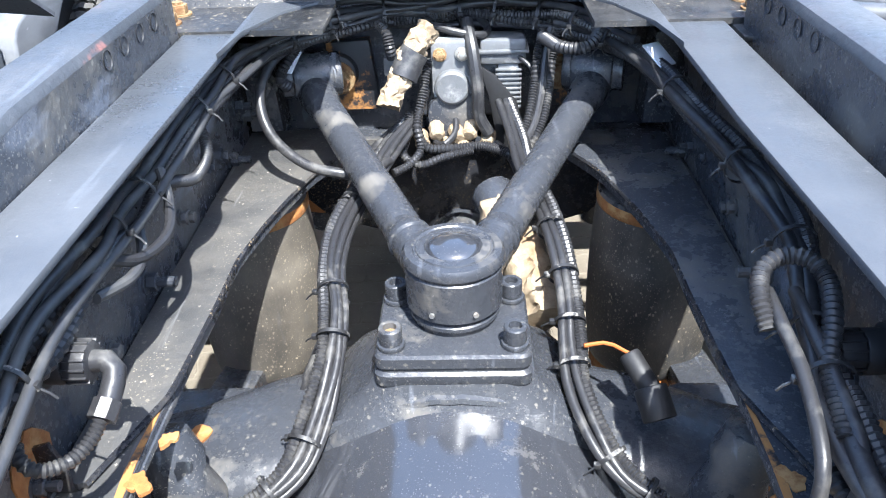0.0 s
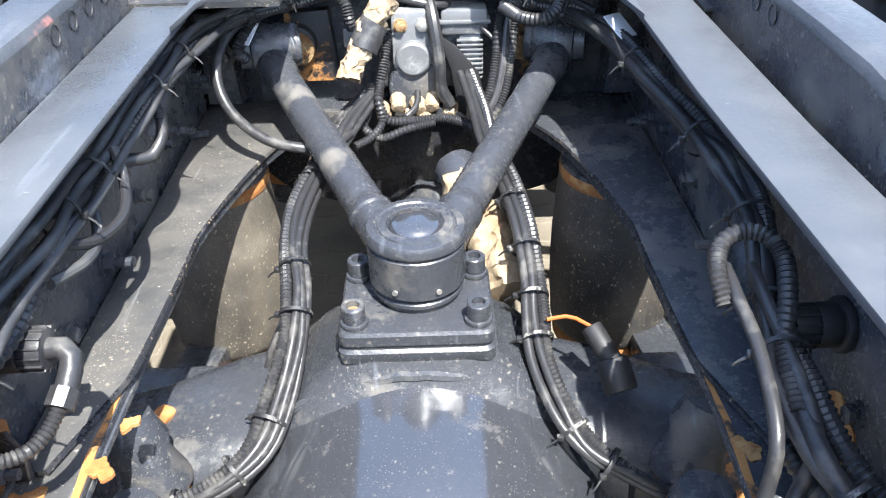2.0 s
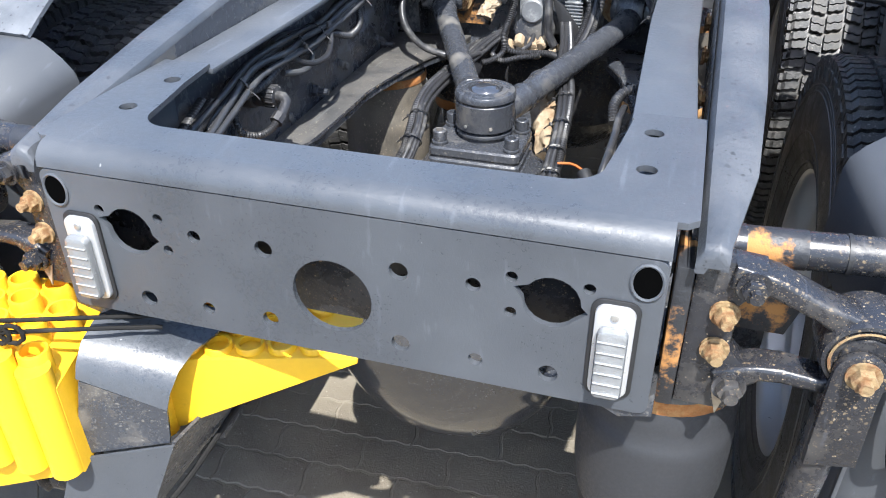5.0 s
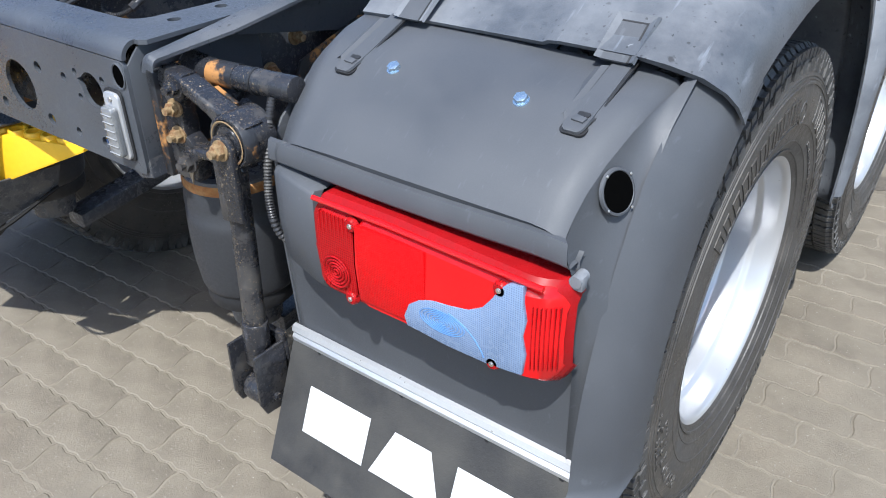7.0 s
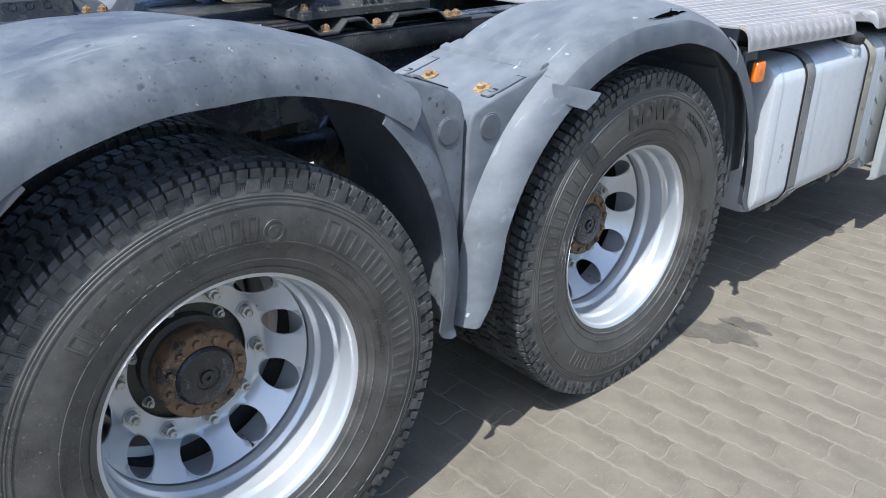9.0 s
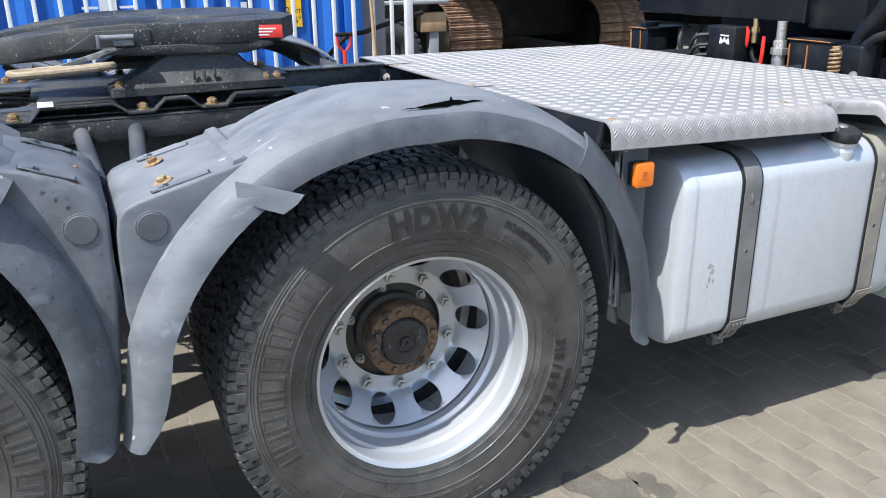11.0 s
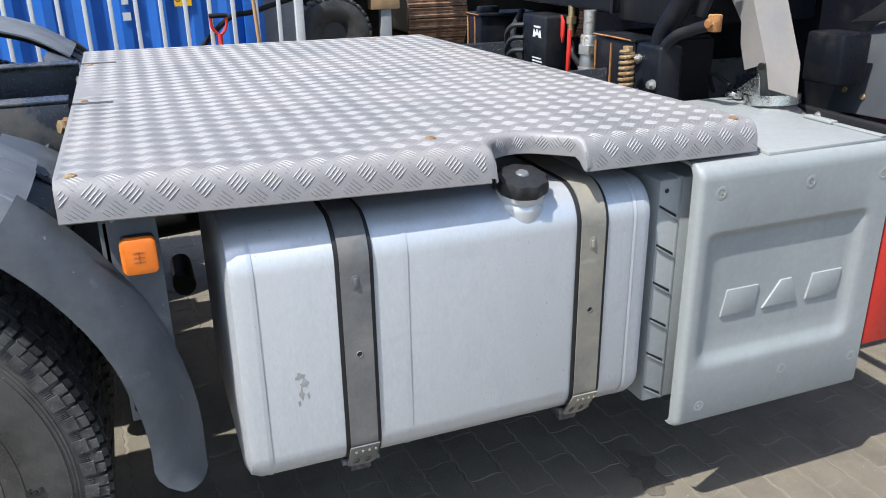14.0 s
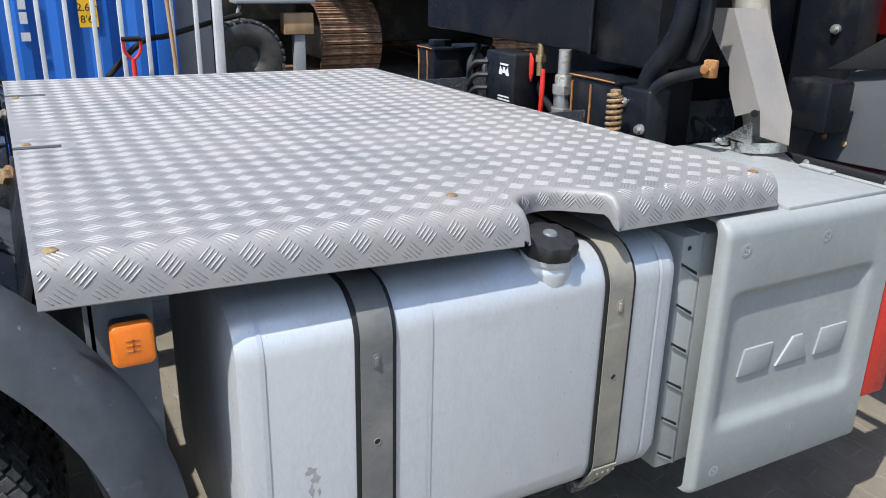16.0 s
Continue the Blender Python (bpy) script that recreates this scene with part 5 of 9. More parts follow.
def fender_top(yc, r0, k, a0, a1, mat_, label, grow=0.0, x_in=0.655, s=1):
    rings = []
    n = 40
    for i in range(n + 1):
        t = radians(a0 + (a1 - a0) * i / n)
        r = rad_at(t, r0, k)
        sec = [(x_in, r + 0.075), (x_in, r + 0.082), (min(x_in + 0.145, 0.94), r + 0.094), (1.018, r + 0.098), (1.03, r + 0.1045), (1.05, r + 0.107), (1.17, r + 0.106), (1.215, r + 0.100), (1.255, r + 0.086), (1.285, r + 0.062), (1.298, r + 0.038), (1.303, r + 0.012), (1.304, r), (1.299, r), (1.298, r + 0.012), (1.292, r + 0.036), (1.278, r + 0.058), (1.25, r + 0.080), (1.17, r + 0.099), (1.05, r + 0.100), (1.03, r + 0.0975), (1.018, r + 0.091), (min(x_in + 0.145, 0.94), r + 0.087)]
        ring = []
        for x, rr in sec:
            wob = 0.0018 * math.sin(7 * t + 9 * x) + 0.001 * math.sin(19 * t)
            f = max(0.0, (math.degrees(t) - 98) / 31) ** 1.5 * grow
            wob += (rr - r) * f
            if grow and x > 1.25:
                x += 0.012 * max(0.0, (math.degrees(t) - 120) / 9) ** 2
            ring.append((s * x, yc + (rr + wob) * math.cos(t), AX + (rr + wob) * math.sin(t)))
        rings.append(ring)
    bm = grid_mesh(rings, cap=True)
    bmesh.ops.recalc_face_normals(bm, faces=bm.faces[:])
    ob = part("mudguard_top", bm, mat_, truck, label, sharp=30)
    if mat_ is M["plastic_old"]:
        # the skirt outside the shoulder takes the darker plastic
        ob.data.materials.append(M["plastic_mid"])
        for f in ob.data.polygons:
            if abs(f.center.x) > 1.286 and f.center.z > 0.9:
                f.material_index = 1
    return ob


def flare(yc, d, r0, k, a_top, z_low, u_low, mat_, parent, x_in=1.236, s=1, wide=0.088, rs=None, wide_top=None):
    """The arched outer strip of an end piece; d: +1 ahead of the wheel, -1 behind it."""
    rings = []
    line = []
    for i in range(13):
        low = 18 if rs is None else 4
        deg = a_top + (low - a_top) * i / 12
        t = radians(deg)
        r = rad_at(t, r0, k) if rs is None else rs[0] + (rs[1] - rs[0]) * deg / rs[2]
        line.append((r * math.cos(t), AX + r * math.sin(t), math.cos(t), math.sin(t)))
    u0, z0 = line[-1][0], line[-1][1]
    for i in range(1, 6):
        f = i / 5
        line.append((u0 + (u_low - u0) * f, z0 + (z_low - z0) * f, 1.0, 0.05))
    n = len(line)
    for i, (u, z, nu, nz) in enumerate(line):
        full = wide if wide_top is None else wide_top + (wide - wide_top) * min(i / 3.5, 1.0)
        w = full * (1.0 if i < n - 3 else (0.94, 0.8, 0.5)[i - n + 3])
        dip = 0.0
        q = w / 0.094
        off = full - w
        sec = [(1.304, 0.0), (1.303, 0.012), (1.298, 0.038 * q), (1.285, 0.062 * q), (1.262, 0.082 * q), (x_in, 0.093 * q), (x_in, 0.087 * q), (1.258, 0.076 * q), (1.280, 0.058 * q), (1.292, 0.036 * q), (1.298, 0.012), (1.299, 0.0)]
        rings.append([(s * x, yc + d * (u + nu * (o + off)), z + nz * (o + off)) for x, o in sec])
    bm = grid_mesh(rings, cap=True)
    bmesh.ops.recalc_face_normals(bm, faces=bm.faces[:])
    return part("wheel_arch_flare", bm, mat_, parent, sharp=40)


def clip_slot(x, y, z, slope, mat_, parent, long=0.11, s=1, d=1):
    """A strap clip in its recess on a sloping mudguard."""
    m = Matrix.Translation((s * x, y, z)) @ Matrix.Rotation(slope, 4, "X")
    c = new("strap_clip")
    c.parent = parent
    lo, hi = -long / 2, long / 2
    part("recess", moved(merge(prism([(0.0165, lo + 0.012), (0.0195, lo + 0.022), (0.0195, hi + 0.013), (-0.012, hi + 0.013), (-0.012, hi + 0.0095), (0.0165, hi + 0.0095)], "z", -0.002, 0.0014), prism(rounded(-0.019, 0.019, lo - 0.012, lo + 0.010, 0.009), "z", -0.002, 0.0009)), m), M["rubber"], c)
    prof = [(lo - 0.010, 0.0045, 0.010), (lo - 0.007, 0.0058, 0.0145), (lo + 0.002, 0.0062, 0.0165), (lo + 0.02, 0.0048, 0.0165), (lo + 0.05, 0.0030, 0.0160), (hi + 0.009, 0.0020, 0.0155)]
    tongue = grid_mesh([[(-w, y_, h - 0.0035), (-w + 0.001, y_, h), (w - 0.001, y_, h), (w, y_, h - 0.0035)] for y_, h, w in prof], cap=True)
    bmesh.ops.recalc_face_normals(tongue, faces=tongue.faces[:])
    part("strap", moved(tongue, m), mat_, c)
    part("buckle", moved(merge(prism([(-0.008, lo + 0.008), (0.010, lo + 0.006), (0.012, lo + 0.016), (-0.006, lo + 0.019)], "z", 0.004, 0.0088, 0.001)), m), mat_, c)
    part("buckle_gap", moved(prism(rounded(-0.006, 0.012, lo + 0.0195, lo + 0.0275, 0.0028), "z", 0.0030, 0.0062), m), M["rubber"], c)
    valley = bmesh.new()
    q = [valley.verts.new(v) for v in ((-0.0165, lo + 0.005, 0.0008), (-0.0165, hi - 0.004, 0.0008), (-0.0245, hi - 0.010, 0.0042), (-0.0265, lo + 0.020, 0.0036), (-0.034, hi - 0.014, -0.0008), (-0.036, lo + 0.018, -0.0008))]
    for f in ((0, 1, 2, 3), (3, 2, 4, 5)):
        valley.faces.new([q[k] for k in f])
    bmesh.ops.recalc_face_normals(valley, faces=valley.faces[:])
    part("slot_cheek", moved(valley, m), mat_, c)
    return c


def end_piece(yc, d, outline, r0, k, a_top, z_low, u_low, mat_, label, caps=(), s=1, x0=0.66, x1=1.236, rs=None, wide=0.088):
    """A mudguard end: a body pulled across the truck and the arch flare round the tyre."""
    p = new("mudguard_end")
    p.parent = truck
    tagged(p, label=label)
    poly = [(yc + d * u, z) for u, z in outline]
    bm = prism(poly, "x", s * x0, s * x1, 0.014, 3)
    part("end_body", bm, mat_, p, sharp=30)
    flare(yc, d, r0, k, a_top, z_low, u_low, mat_, p, s=s, rs=rs, wide=wide)
    for u, z in caps:
        part("blank_cap", lathe([(0.0, 0.0035), (0.030, 0.0035), (0.032, 0.002), (0.0325, -0.002)], (s * x1, yc + d * u, z), (s, 0, 0), 30), M["plastic_mid"], p)
        part("cap_ring", lathe([(0.0326, 0.001), (0.0345, 0.0015), (0.036, -0.001)], (s * x1, yc + d * u, z), (s, 0, 0), 30), mat_, p)
    return p


for s in (1, -1):
    fender_top(0.0, 0.652, 0.055, 51, 127.2, M["plastic_worn"], "grey plastic mudguard top with scuffs, half weathered", grow=0.09, s=s)
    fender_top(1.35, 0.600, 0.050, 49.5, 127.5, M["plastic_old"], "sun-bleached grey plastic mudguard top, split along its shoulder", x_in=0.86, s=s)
    # ahead of the rear wheel
    out1 = [(0.40, 1.160), (0.50, 1.135), (0.575, 1.108), (0.612, 1.088), (0.634, 1.066), (0.646, 1.03), (0.640, 0.85), (0.618, 0.62), (0.597, 0.51), (0.575, 0.51), (0.575, 0.62), (0.57, 0.85), (0.50, 1.0), (0.41, 1.12)]
    pe = end_piece(0.0, 1, out1, 0.648, 0.055, 58, 0.495, 0.500, M["plastic_worn"], "grey plastic mudguard end ahead of the rear wheel", caps=((0.590, 1.002),), s=s, x0=0.86, rs=(0.502, 0.65, 56), wide=0.095)
    for x in (0.92, 1.205):
        clip_slot(x, 0.545, 1.1200, -0.345, M["plastic_worn"], pe, 0.085, s)
    for x in (1.06, 1.215):
        part("rusty_bolt", hexbolt((s * x, 0.598, 1.0945), (0, 0.5, 1), 0.006, 0.003, False, seg=4), M["rust"], pe)
    # behind the front wheel
    out2 = [(0.36, 1.122), (0.45, 1.099), (0.60, 1.059), (0.650, 1.045), (0.674, 1.034), (0.688, 1.016), (0.695, 0.98), (0.697, 0.94), (0.70, 0.80), (0.675, 0.56), (0.66, 0.56), (0.64, 0.80), (0.56, 0.95), (0.40, 1.08)]
    pf = end_piece(1.35, -1, out2, 0.606, 0.050, 53, 0.49, 0.662, M["plastic_old"], "sun-bleached grey plastic mudguard end behind the wheel", caps=((0.623, 0.989),), s=s, x0=0.84)
    for x, y in ((0.968, 0.768), (1.165, 0.766)):
        z = 1.059 + 0.267 * (y - 0.75)
        part("washer_bolt", merge(lathe([(0, 0.003), (0.020, 0.0035), (0.023, 0.0015), (0.0232, 0.0)], (s * x, y, z + 0.002), (0, -0.4, 1), 22), hexbolt((s * x, y - 0.001, z + 0.004), (0, -0.4, 1), 0.0115, 0.010, False)), M["gold"], pf, "yellow zinc bolt with wide washer")
    for x in (0.885, 1.205):
        clip_slot(x, 0.798, 1.0715, 0.26, M["plastic_old"], pf, 0.105, s)
    # raised rib across the piece where the arch laps over it
    part("lap_rib", merge(prism([(0.905, 1.100), (0.912, 1.112), (0.932, 1.118), (0.945, 1.112), (0.945, 1.10)], "x", s * 0.85, s * 1.23, 0.003)), M["plastic_old"], pf)
    bml = bmesh.new()
    ring = [(1.280, 0.900, 1.077), (1.306, 0.965, 1.062), (1.328, 1.035, 1.042), (1.327, 1.018, 1.023), (1.322, 0.988, 1.003), (1.309, 0.945, 1.018), (1.288, 0.900, 1.036)]
    tops, lows = [bml.verts.new((s * x, y, z)) for x, y, z in ring], [bml.verts.new((s * (x - 0.004), y, z)) for x, y, z in ring]
    bml.faces.new(tops)
    bml.faces.new(lows[::-1])
    for q in range(len(ring)):
        bml.faces.new((tops[q], lows[q], lows[(q + 1) % len(ring)], tops[(q + 1) % len(ring)]))
    bmesh.ops.recalc_face_normals(bml, faces=bml.faces[:])
    part("loose_flap", bml, M["plastic_old"], pf)
    # ahead of the front wheel
    out3 = [(0.38, 1.085), (0.44, 1.06), (0.50, 1.022), (0.56, 0.96), (0.60, 0.85), (0.615, 0.70), (0.62, 0.56), (0.60, 0.56), (0.59, 0.70), (0.57, 0.83), (0.50, 0.95), (0.38, 1.045)]
    pg = end_piece(1.35, 1, out3, 0.606, 0.050, 51, 0.455, 0.604, M["plastic_mid"], "grey plastic mudguard end in front of the fuel tank", s=s, x1=1.236, rs=(0.606, 0.632, 52), wide=0.104)
    for x in (0.95, 1.165):
        clip_slot(x, 1.845, 1.0275, -0.66, M["plastic_mid"], pg, 0.075, s)
    # rear end piece with the lamp recess
    pr = new("mudguard_end")
    pr.parent = truck
    tagged(pr, label="new dark grey plastic mudguard end with lamp recess behind the rear wheel")
    rows = [(-0.455, 1.130, 0.645, 1.234), (-0.50, 1.124, 0.650, 1.230), (-0.54, 1.115, 0.660, 1.224), (-0.58, 1.104, 0.672, 1.218), (-0.63, 1.077, 0.690, 1.210), (-0.67, 1.051, 0.703, 1.206), (-0.698, 1.029, 0.711, 1.205), (-0.714, 1.012, 0.715, 1.205), (-0.7225, 1.0015, 0.717, 1.206), (-0.7195, 0.9965, 0.716, 1.207), (-0.7290, 0.9960, 0.706, 1.215), (-0.7345, 0.982, 0.703, 1.218), (-0.7340, 0.966, 0.702, 1.219), (-0.727, 0.959, 0.704, 1.219), (-0.68, 0.958, 0.706, 1.219)]
    rings = []
    for i, (y, z, xl, xr) in enumerate(rows):
        k = 1.0 if i < 9 else 0.0
        dz = 1.0 if i < 9 else 0.25
        xo = 0.590 + 0.088 * max(0.0, (-0.455 - y) / 0.27) ** 1.4
        xc = max(xl, xo + 0.02)
        ring = [(xo, y + 0.012 * k, z - 0.20 * k), (xo, y + 0.006 * k, z - 0.072 * k), (xo + 0.004, y + 0.004 * k, z - 0.055 * k), (xo + 0.35 * (xc - xo), y + 0.003 * k, z - 0.036 * k), (xo + 0.75 * (xc - xo), y + 0.003 * k, z - 0.018 * k), (xc - 0.004, y + 0.003, z - 0.011 * dz), (xc + 0.008, y + 0.001, z - 0.004 * dz), (xc + 0.022, y, z - 0.002 * dz)]
        ring += [(xc + 0.022 + (xr - 0.072 - xc) * q / 6, y - 0.006 * math.sin(math.pi * q / 6), z + 0.004 * math.sin(math.pi * q / 6) * k) for q in range(1, 7)]
        ring += [(xr - 0.028, y, z - 0.002 * dz), (xr - 0.012, y + 0.001, z - 0.007 * dz), (xr, y + 0.003, z - 0.018 * dz)]
        rings.append([(s * x, yy, zz) for x, yy, zz in ring])
    bm = grid_mesh(rings, close_u=False)
    bmesh.ops.recalc_face_normals(bm, faces=bm.faces[:])
    part("end_hood", bm, M["plastic"], pr, sharp=38)
    # hollow cheek between the hood's shoulder and the arch flare
    pairs = [((1.234, -0.452, 1.124), (1.254, -0.465, 1.135)), ((1.224, -0.537, 1.102), (1.252, -0.530, 1.085)), ((1.218, -0.577, 1.086), (1.250, -0.560, 1.043)), ((1.210, -0.627, 1.059), (1.250, -0.600, 0.987)), ((1.206, -0.667, 1.033), (1.250, -0.630, 0.938)), ((1.205, -0.695, 1.011), (1.250, -0.648, 0.903)), ((1.206, -0.7195, 0.984), (1.250, -0.666, 0.872)), ((1.219, -0.7255, 0.958), (1.250, -0.678, 0.83)), ((1.222, -0.712, 0.945), (1.250, -0.684, 0.79)), ((1.224, -0.702, 0.80), (1.250, -0.682, 0.72)), ((1.220, -0.690, 0.60), (1.250, -0.670, 0.58)), ((1.220, -0.684, 0.553), (1.250, -0.664, 0.55))]
    rings = []
    for a_, b_ in pairs:
        a_, b_ = Vector(a_), Vector(b_)
        ring = []
        for q in range(9):
            f = q / 8
            w_ = a_.lerp(b_, f)
            sag = math.sin(math.pi * f) * 0.006
            ring.append((s * (w_.x - sag), w_.y + sag * 0.5, w_.z))
        rings.append(ring)
    bm = grid_mesh(rings, close_u=False)
    bmesh.ops.recalc_face_normals(bm, faces=bm.faces[:])
    part("end_cheek", bm, M["plastic"], pr, sharp=60)
    # sheet under the lamp and the inner side wall
    prof = [(-0.690, 0.965), (-0.700, 0.955), (-0.697, 0.80), (-0.690, 0.70), (-0.684, 0.60), (-0.681, 0.553)]
    rings = [[(s * x, y + o, z) for x, o in ((0.630, 0.05), (0.632, 0.014), (0.640, 0.004), (0.66, 0.0), (0.95, -0.003), (1.19, -0.002), (1.221, 0.0))] for y, z in prof]
    bm = grid_mesh(rings, close_u=False)
    bmesh.ops.recalc_face_normals(bm, faces=bm.faces[:])
    part("end_sheet", bm, M["plastic"], pr, sharp=60)
    part("inner_wall", prism([(-0.47, 1.11), (-0.58, 1.06), (-0.66, 1.0), (-0.69, 0.96), (-0.692, 0.80), (-0.679, 0.555), (-0.655, 0.553), (-0.60, 0.80), (-0.52, 0.98), (-0.42, 1.06)], "x", s * 0.634, s * 0.640, 0.002), M["plastic"], pr)
    flare(0.0, -1, 0.645, 0.055, 60, 0.540, 0.618, M["plastic"], pr, x_in=1.246, s=s, wide=0.132, rs=(0.591, 0.667, 60), wide_top=0.082)
    part("lamp_cover", grid_mesh([[(s * (xx + 0.004 * (zz - z) / 0.1), y, z) for y, z in ((-0.69, zz), (yy + 0.006, zz), (yy, zz - 0.006), (yy - 0.004, zz - 0.08), (yy, zb + 0.010), (yy + 0.008, zb), (-0.69, zb))] for xx, yy, zz, zb in ((0.678, -0.70, 0.945, 0.82), (0.684, -0.725, 0.953, 0.795), (0.696, -0.739, 0.955, 0.787), (0.72, -0.746, 0.954, 0.783), (0.785, -0.758, 0.950, 0.775), (0.796, -0.756, 0.948, 0.775), (0.800, -0.74, 0.946, 0.777))], close_u=False), M["plastic"], pr, sharp=50)
    for x in (0.748, 1.152):
        clip_slot(x, -0.548, 1.1150 - (0.002 if x > 1 else 0.0), 0.36, M["plastic"], pr, 0.135, s)
    for x in (0.778, 1.142):
        t_ = radians(124.8)
        rr_ = rad_at(t_, 0.652, 0.055) + 0.105 * (1 + 0.09 * (26.8 / 31) ** 1.5)
        mw = Matrix.Translation((s * x, rr_ * math.cos(t_), AX + rr_ * math.sin(t_))) @ Matrix.Rotation(radians(34.8), 4, "X")
        sw = new("strap_window")
        sw.parent = pr
        part("window_plate", moved(prism([(-0.021, -0.046), (0.019, -0.046), (0.019, 0.024), (-0.021, 0.024)], "z", -0.002, 0.0016), mw), M["plastic"], sw, "brownish plate in the window")
        wf = bmesh.new()
        loops = [[(-0.034, -0.046, -0.001), (-0.033, 0.040, -0.001), (0.033, 0.040, -0.001), (0.030, -0.046, -0.001)], [(-0.031, -0.046, 0.0040), (-0.030, 0.037, 0.0040), (0.030, 0.037, 0.0040), (0.027, -0.046, 0.0040)], [(-0.021, -0.046, 0.0018), (-0.019, 0.024, 0.0018), (0.0215, 0.024, 0.0018), (0.0215, -0.046, 0.0018)]]
        lv = [[wf.verts.new(p) for p in loop] for loop in loops]
        for la, lb in zip(lv, lv[1:]):
            for q in range(3):
                wf.faces.new((la[q], la[q + 1], lb[q + 1], lb[q]))
        bmesh.ops.recalc_face_normals(wf, faces=wf.faces[:])
        part("window_frame", moved(wf, mw), M["plastic_worn"], sw, sharp=10)
        part("frame_gap", moved(merge(box(0.0185, 0.0215, -0.046, 0.024, 0.0, 0.0022), box(-0.019, 0.0215, 0.022, 0.0245, 0.0, 0.0022)), mw), M["rubber"], sw)
    for x in (0.832, 1.059):
        part("blue_bolt", merge(lathe([(0, 0.002), (0.012, 0.002), (0.0125, 0)], (s * x, -0.593, 1.1005), (0, -0.46, 1), 20), hexbolt((s * x, -0.593, 1.1015), (0, -0.46, 1), 0.0105, 0.008, False)), M["blue_bolt"], pr, "shiny blue zinc hex bolt")
    hole_at, hole_n = Vector((s * 1.2255, -0.622, 1.023)), Vector((s * 0.91, -0.24, 0.33)).normalized()
    # black disc on the closed cheek, painted as the hole's dark inside
    part("cable_hole", lathe([(0.0, 0.0), (0.027, 0.0)], hole_at + hole_n * 0.004, hole_n, 30), M["void"], pr)
    part("hole_ring", lathe([(0.027, 0.003), (0.0285, 0.0045), (0.0310, 0.004), (0.0325, 0.0)], hole_at, hole_n, 30), M["plastic"], pr)
    for k in range(4):
        u_, v_, _ = frame_of(hole_n)
        q_ = hole_at + hole_n * 0.006 + (u_ * math.cos(k * 1.57 + 0.6) + v_ * math.sin(k * 1.57 + 0.6)) * 0.031
        part("ring_rivet", lathe([(0, 0.001), (0.0016, 0.0008), (0.002, 0)], q_, hole_n, 8), M["nut"], pr)
    # aluminium strip and flap
    fl = new("mud_flap")
    fl.parent = truck
    part("clamp_strip", prism([(-0.690, 0.553), (-0.697, 0.556), (-0.699, 0.566), (-0.694, 0.572), (-0.698, 0.579), (-0.694, 0.589), (-0.686, 0.591), (-0.681, 0.585), (-0.681, 0.556)], "x", s * 0.632, s * 1.252, 0.001), M["alu"], fl, "ribbed aluminium clamping strip")
    part("flap_sheet", prism([(-0.684, 0.567), (-0.690, 0.567), (-0.718, 0.50), (-0.760, 0.40), (-0.795, 0.318), (-0.789, 0.316), (-0.754, 0.40), (-0.712, 0.50)], "x", s * 0.63, s * 1.256, 0.001), M["flap"], fl, "black rubber mud flap with white block pattern")
    # white blocks in place of the maker's mark
    def on_flap(x, z):
        y = -0.690 - 0.418 * (0.567 - z)
        return (s * x, y - 0.0015, z)
    for poly in ([(0.697, 0.404), (0.697, 0.491), (0.848, 0.491), (0.848, 0.404)],
                 [(0.866, 0.404), (0.905, 0.491), (0.985, 0.491), (1.024, 0.404)],
                 [(1.042, 0.404), (1.042, 0.491), (1.193, 0.491), (1.193, 0.404)]):
        fine = []
        for (a, b), (c2, d2) in zip(poly, poly[1:] + poly[:1]):
            fine += [(a + (c2 - a) * q / 6, b + (d2 - b) * q / 6) for q in range(6)]
        bm = pierced(fine, [], lambda a, b, h: (s * a, on_flap(a, b)[1] - 0.0006 + h, b), 0.0009)
        part("white_block", bm, M["white"], fl)
    for x in (0.70, 0.90, 1.08, 1.22):
        part("rivet", hexbolt((s * x, -0.693, 0.553), (0, -1, 0), 0.005, 0.004, False, seg=8), M["rubber"], fl)

    # tail lamp
    tl = new("tail_lamp")
    tl.parent = truck
    tagged(tl, label="red tail lamp with ribbed reflector and blue-grey clear lens")
    def lens(x0, x1, za, zb, y, m_, nm, bulge=0.0):
        rings = []
        for i in range(33):
            f = 0.5 - 0.5 * math.cos(math.pi * i / 32)
            x = x0 + (x1 - x0) * f
            back = 0.0 if x < 1.165 else 0.046 * ((x - 1.165) / 0.075) ** 2.3
            e = (0.024 if x1 - x0 > 0.1 else 0.010) * (max(0.0, 1 - min(x - x0, x1 - x) / 0.022)) ** 2.4
            z0, z1 = za, zb - 0.012 * min(1.0, max(0.0, (x - 0.95) / 0.25))
            rings.append([(s * x, -0.70, z0 + e), (s * x, y + 0.012 + back, z0 + e), (s * x, y + back - bulge, z0 + 0.012 + e), (s * x, y + back - bulge - 0.003, (z0 + z1) / 2), (s * x, y + back - bulge, z1 - 0.012 - e), (s * x, y + 0.012 + back, z1 - e), (s * x, -0.70, z1 - e)])
        bm_ = grid_mesh(rings, close_u=False)
        return part(nm, bm_, m_, tl)
    lens(0.798, 1.233, 0.772, 0.952, -0.757, M["redrim"], "housing_rim")
    part("upper_bead", tube([(s * (0.806 + 0.4 * q / 20), -0.764, 0.9475 - 0.010 * max(0.0, q / 20 - 0.35)) for q in range(21)], 0.0042, 8), M["redskin"], tl)
    lens(0.812, 0.885, 0.782, 0.942, -0.7655, M["reddark"], "reflector")
    lens(0.8875, 1.227, 0.778, 0.945, -0.7655, M["redskin"], "stop_lens")
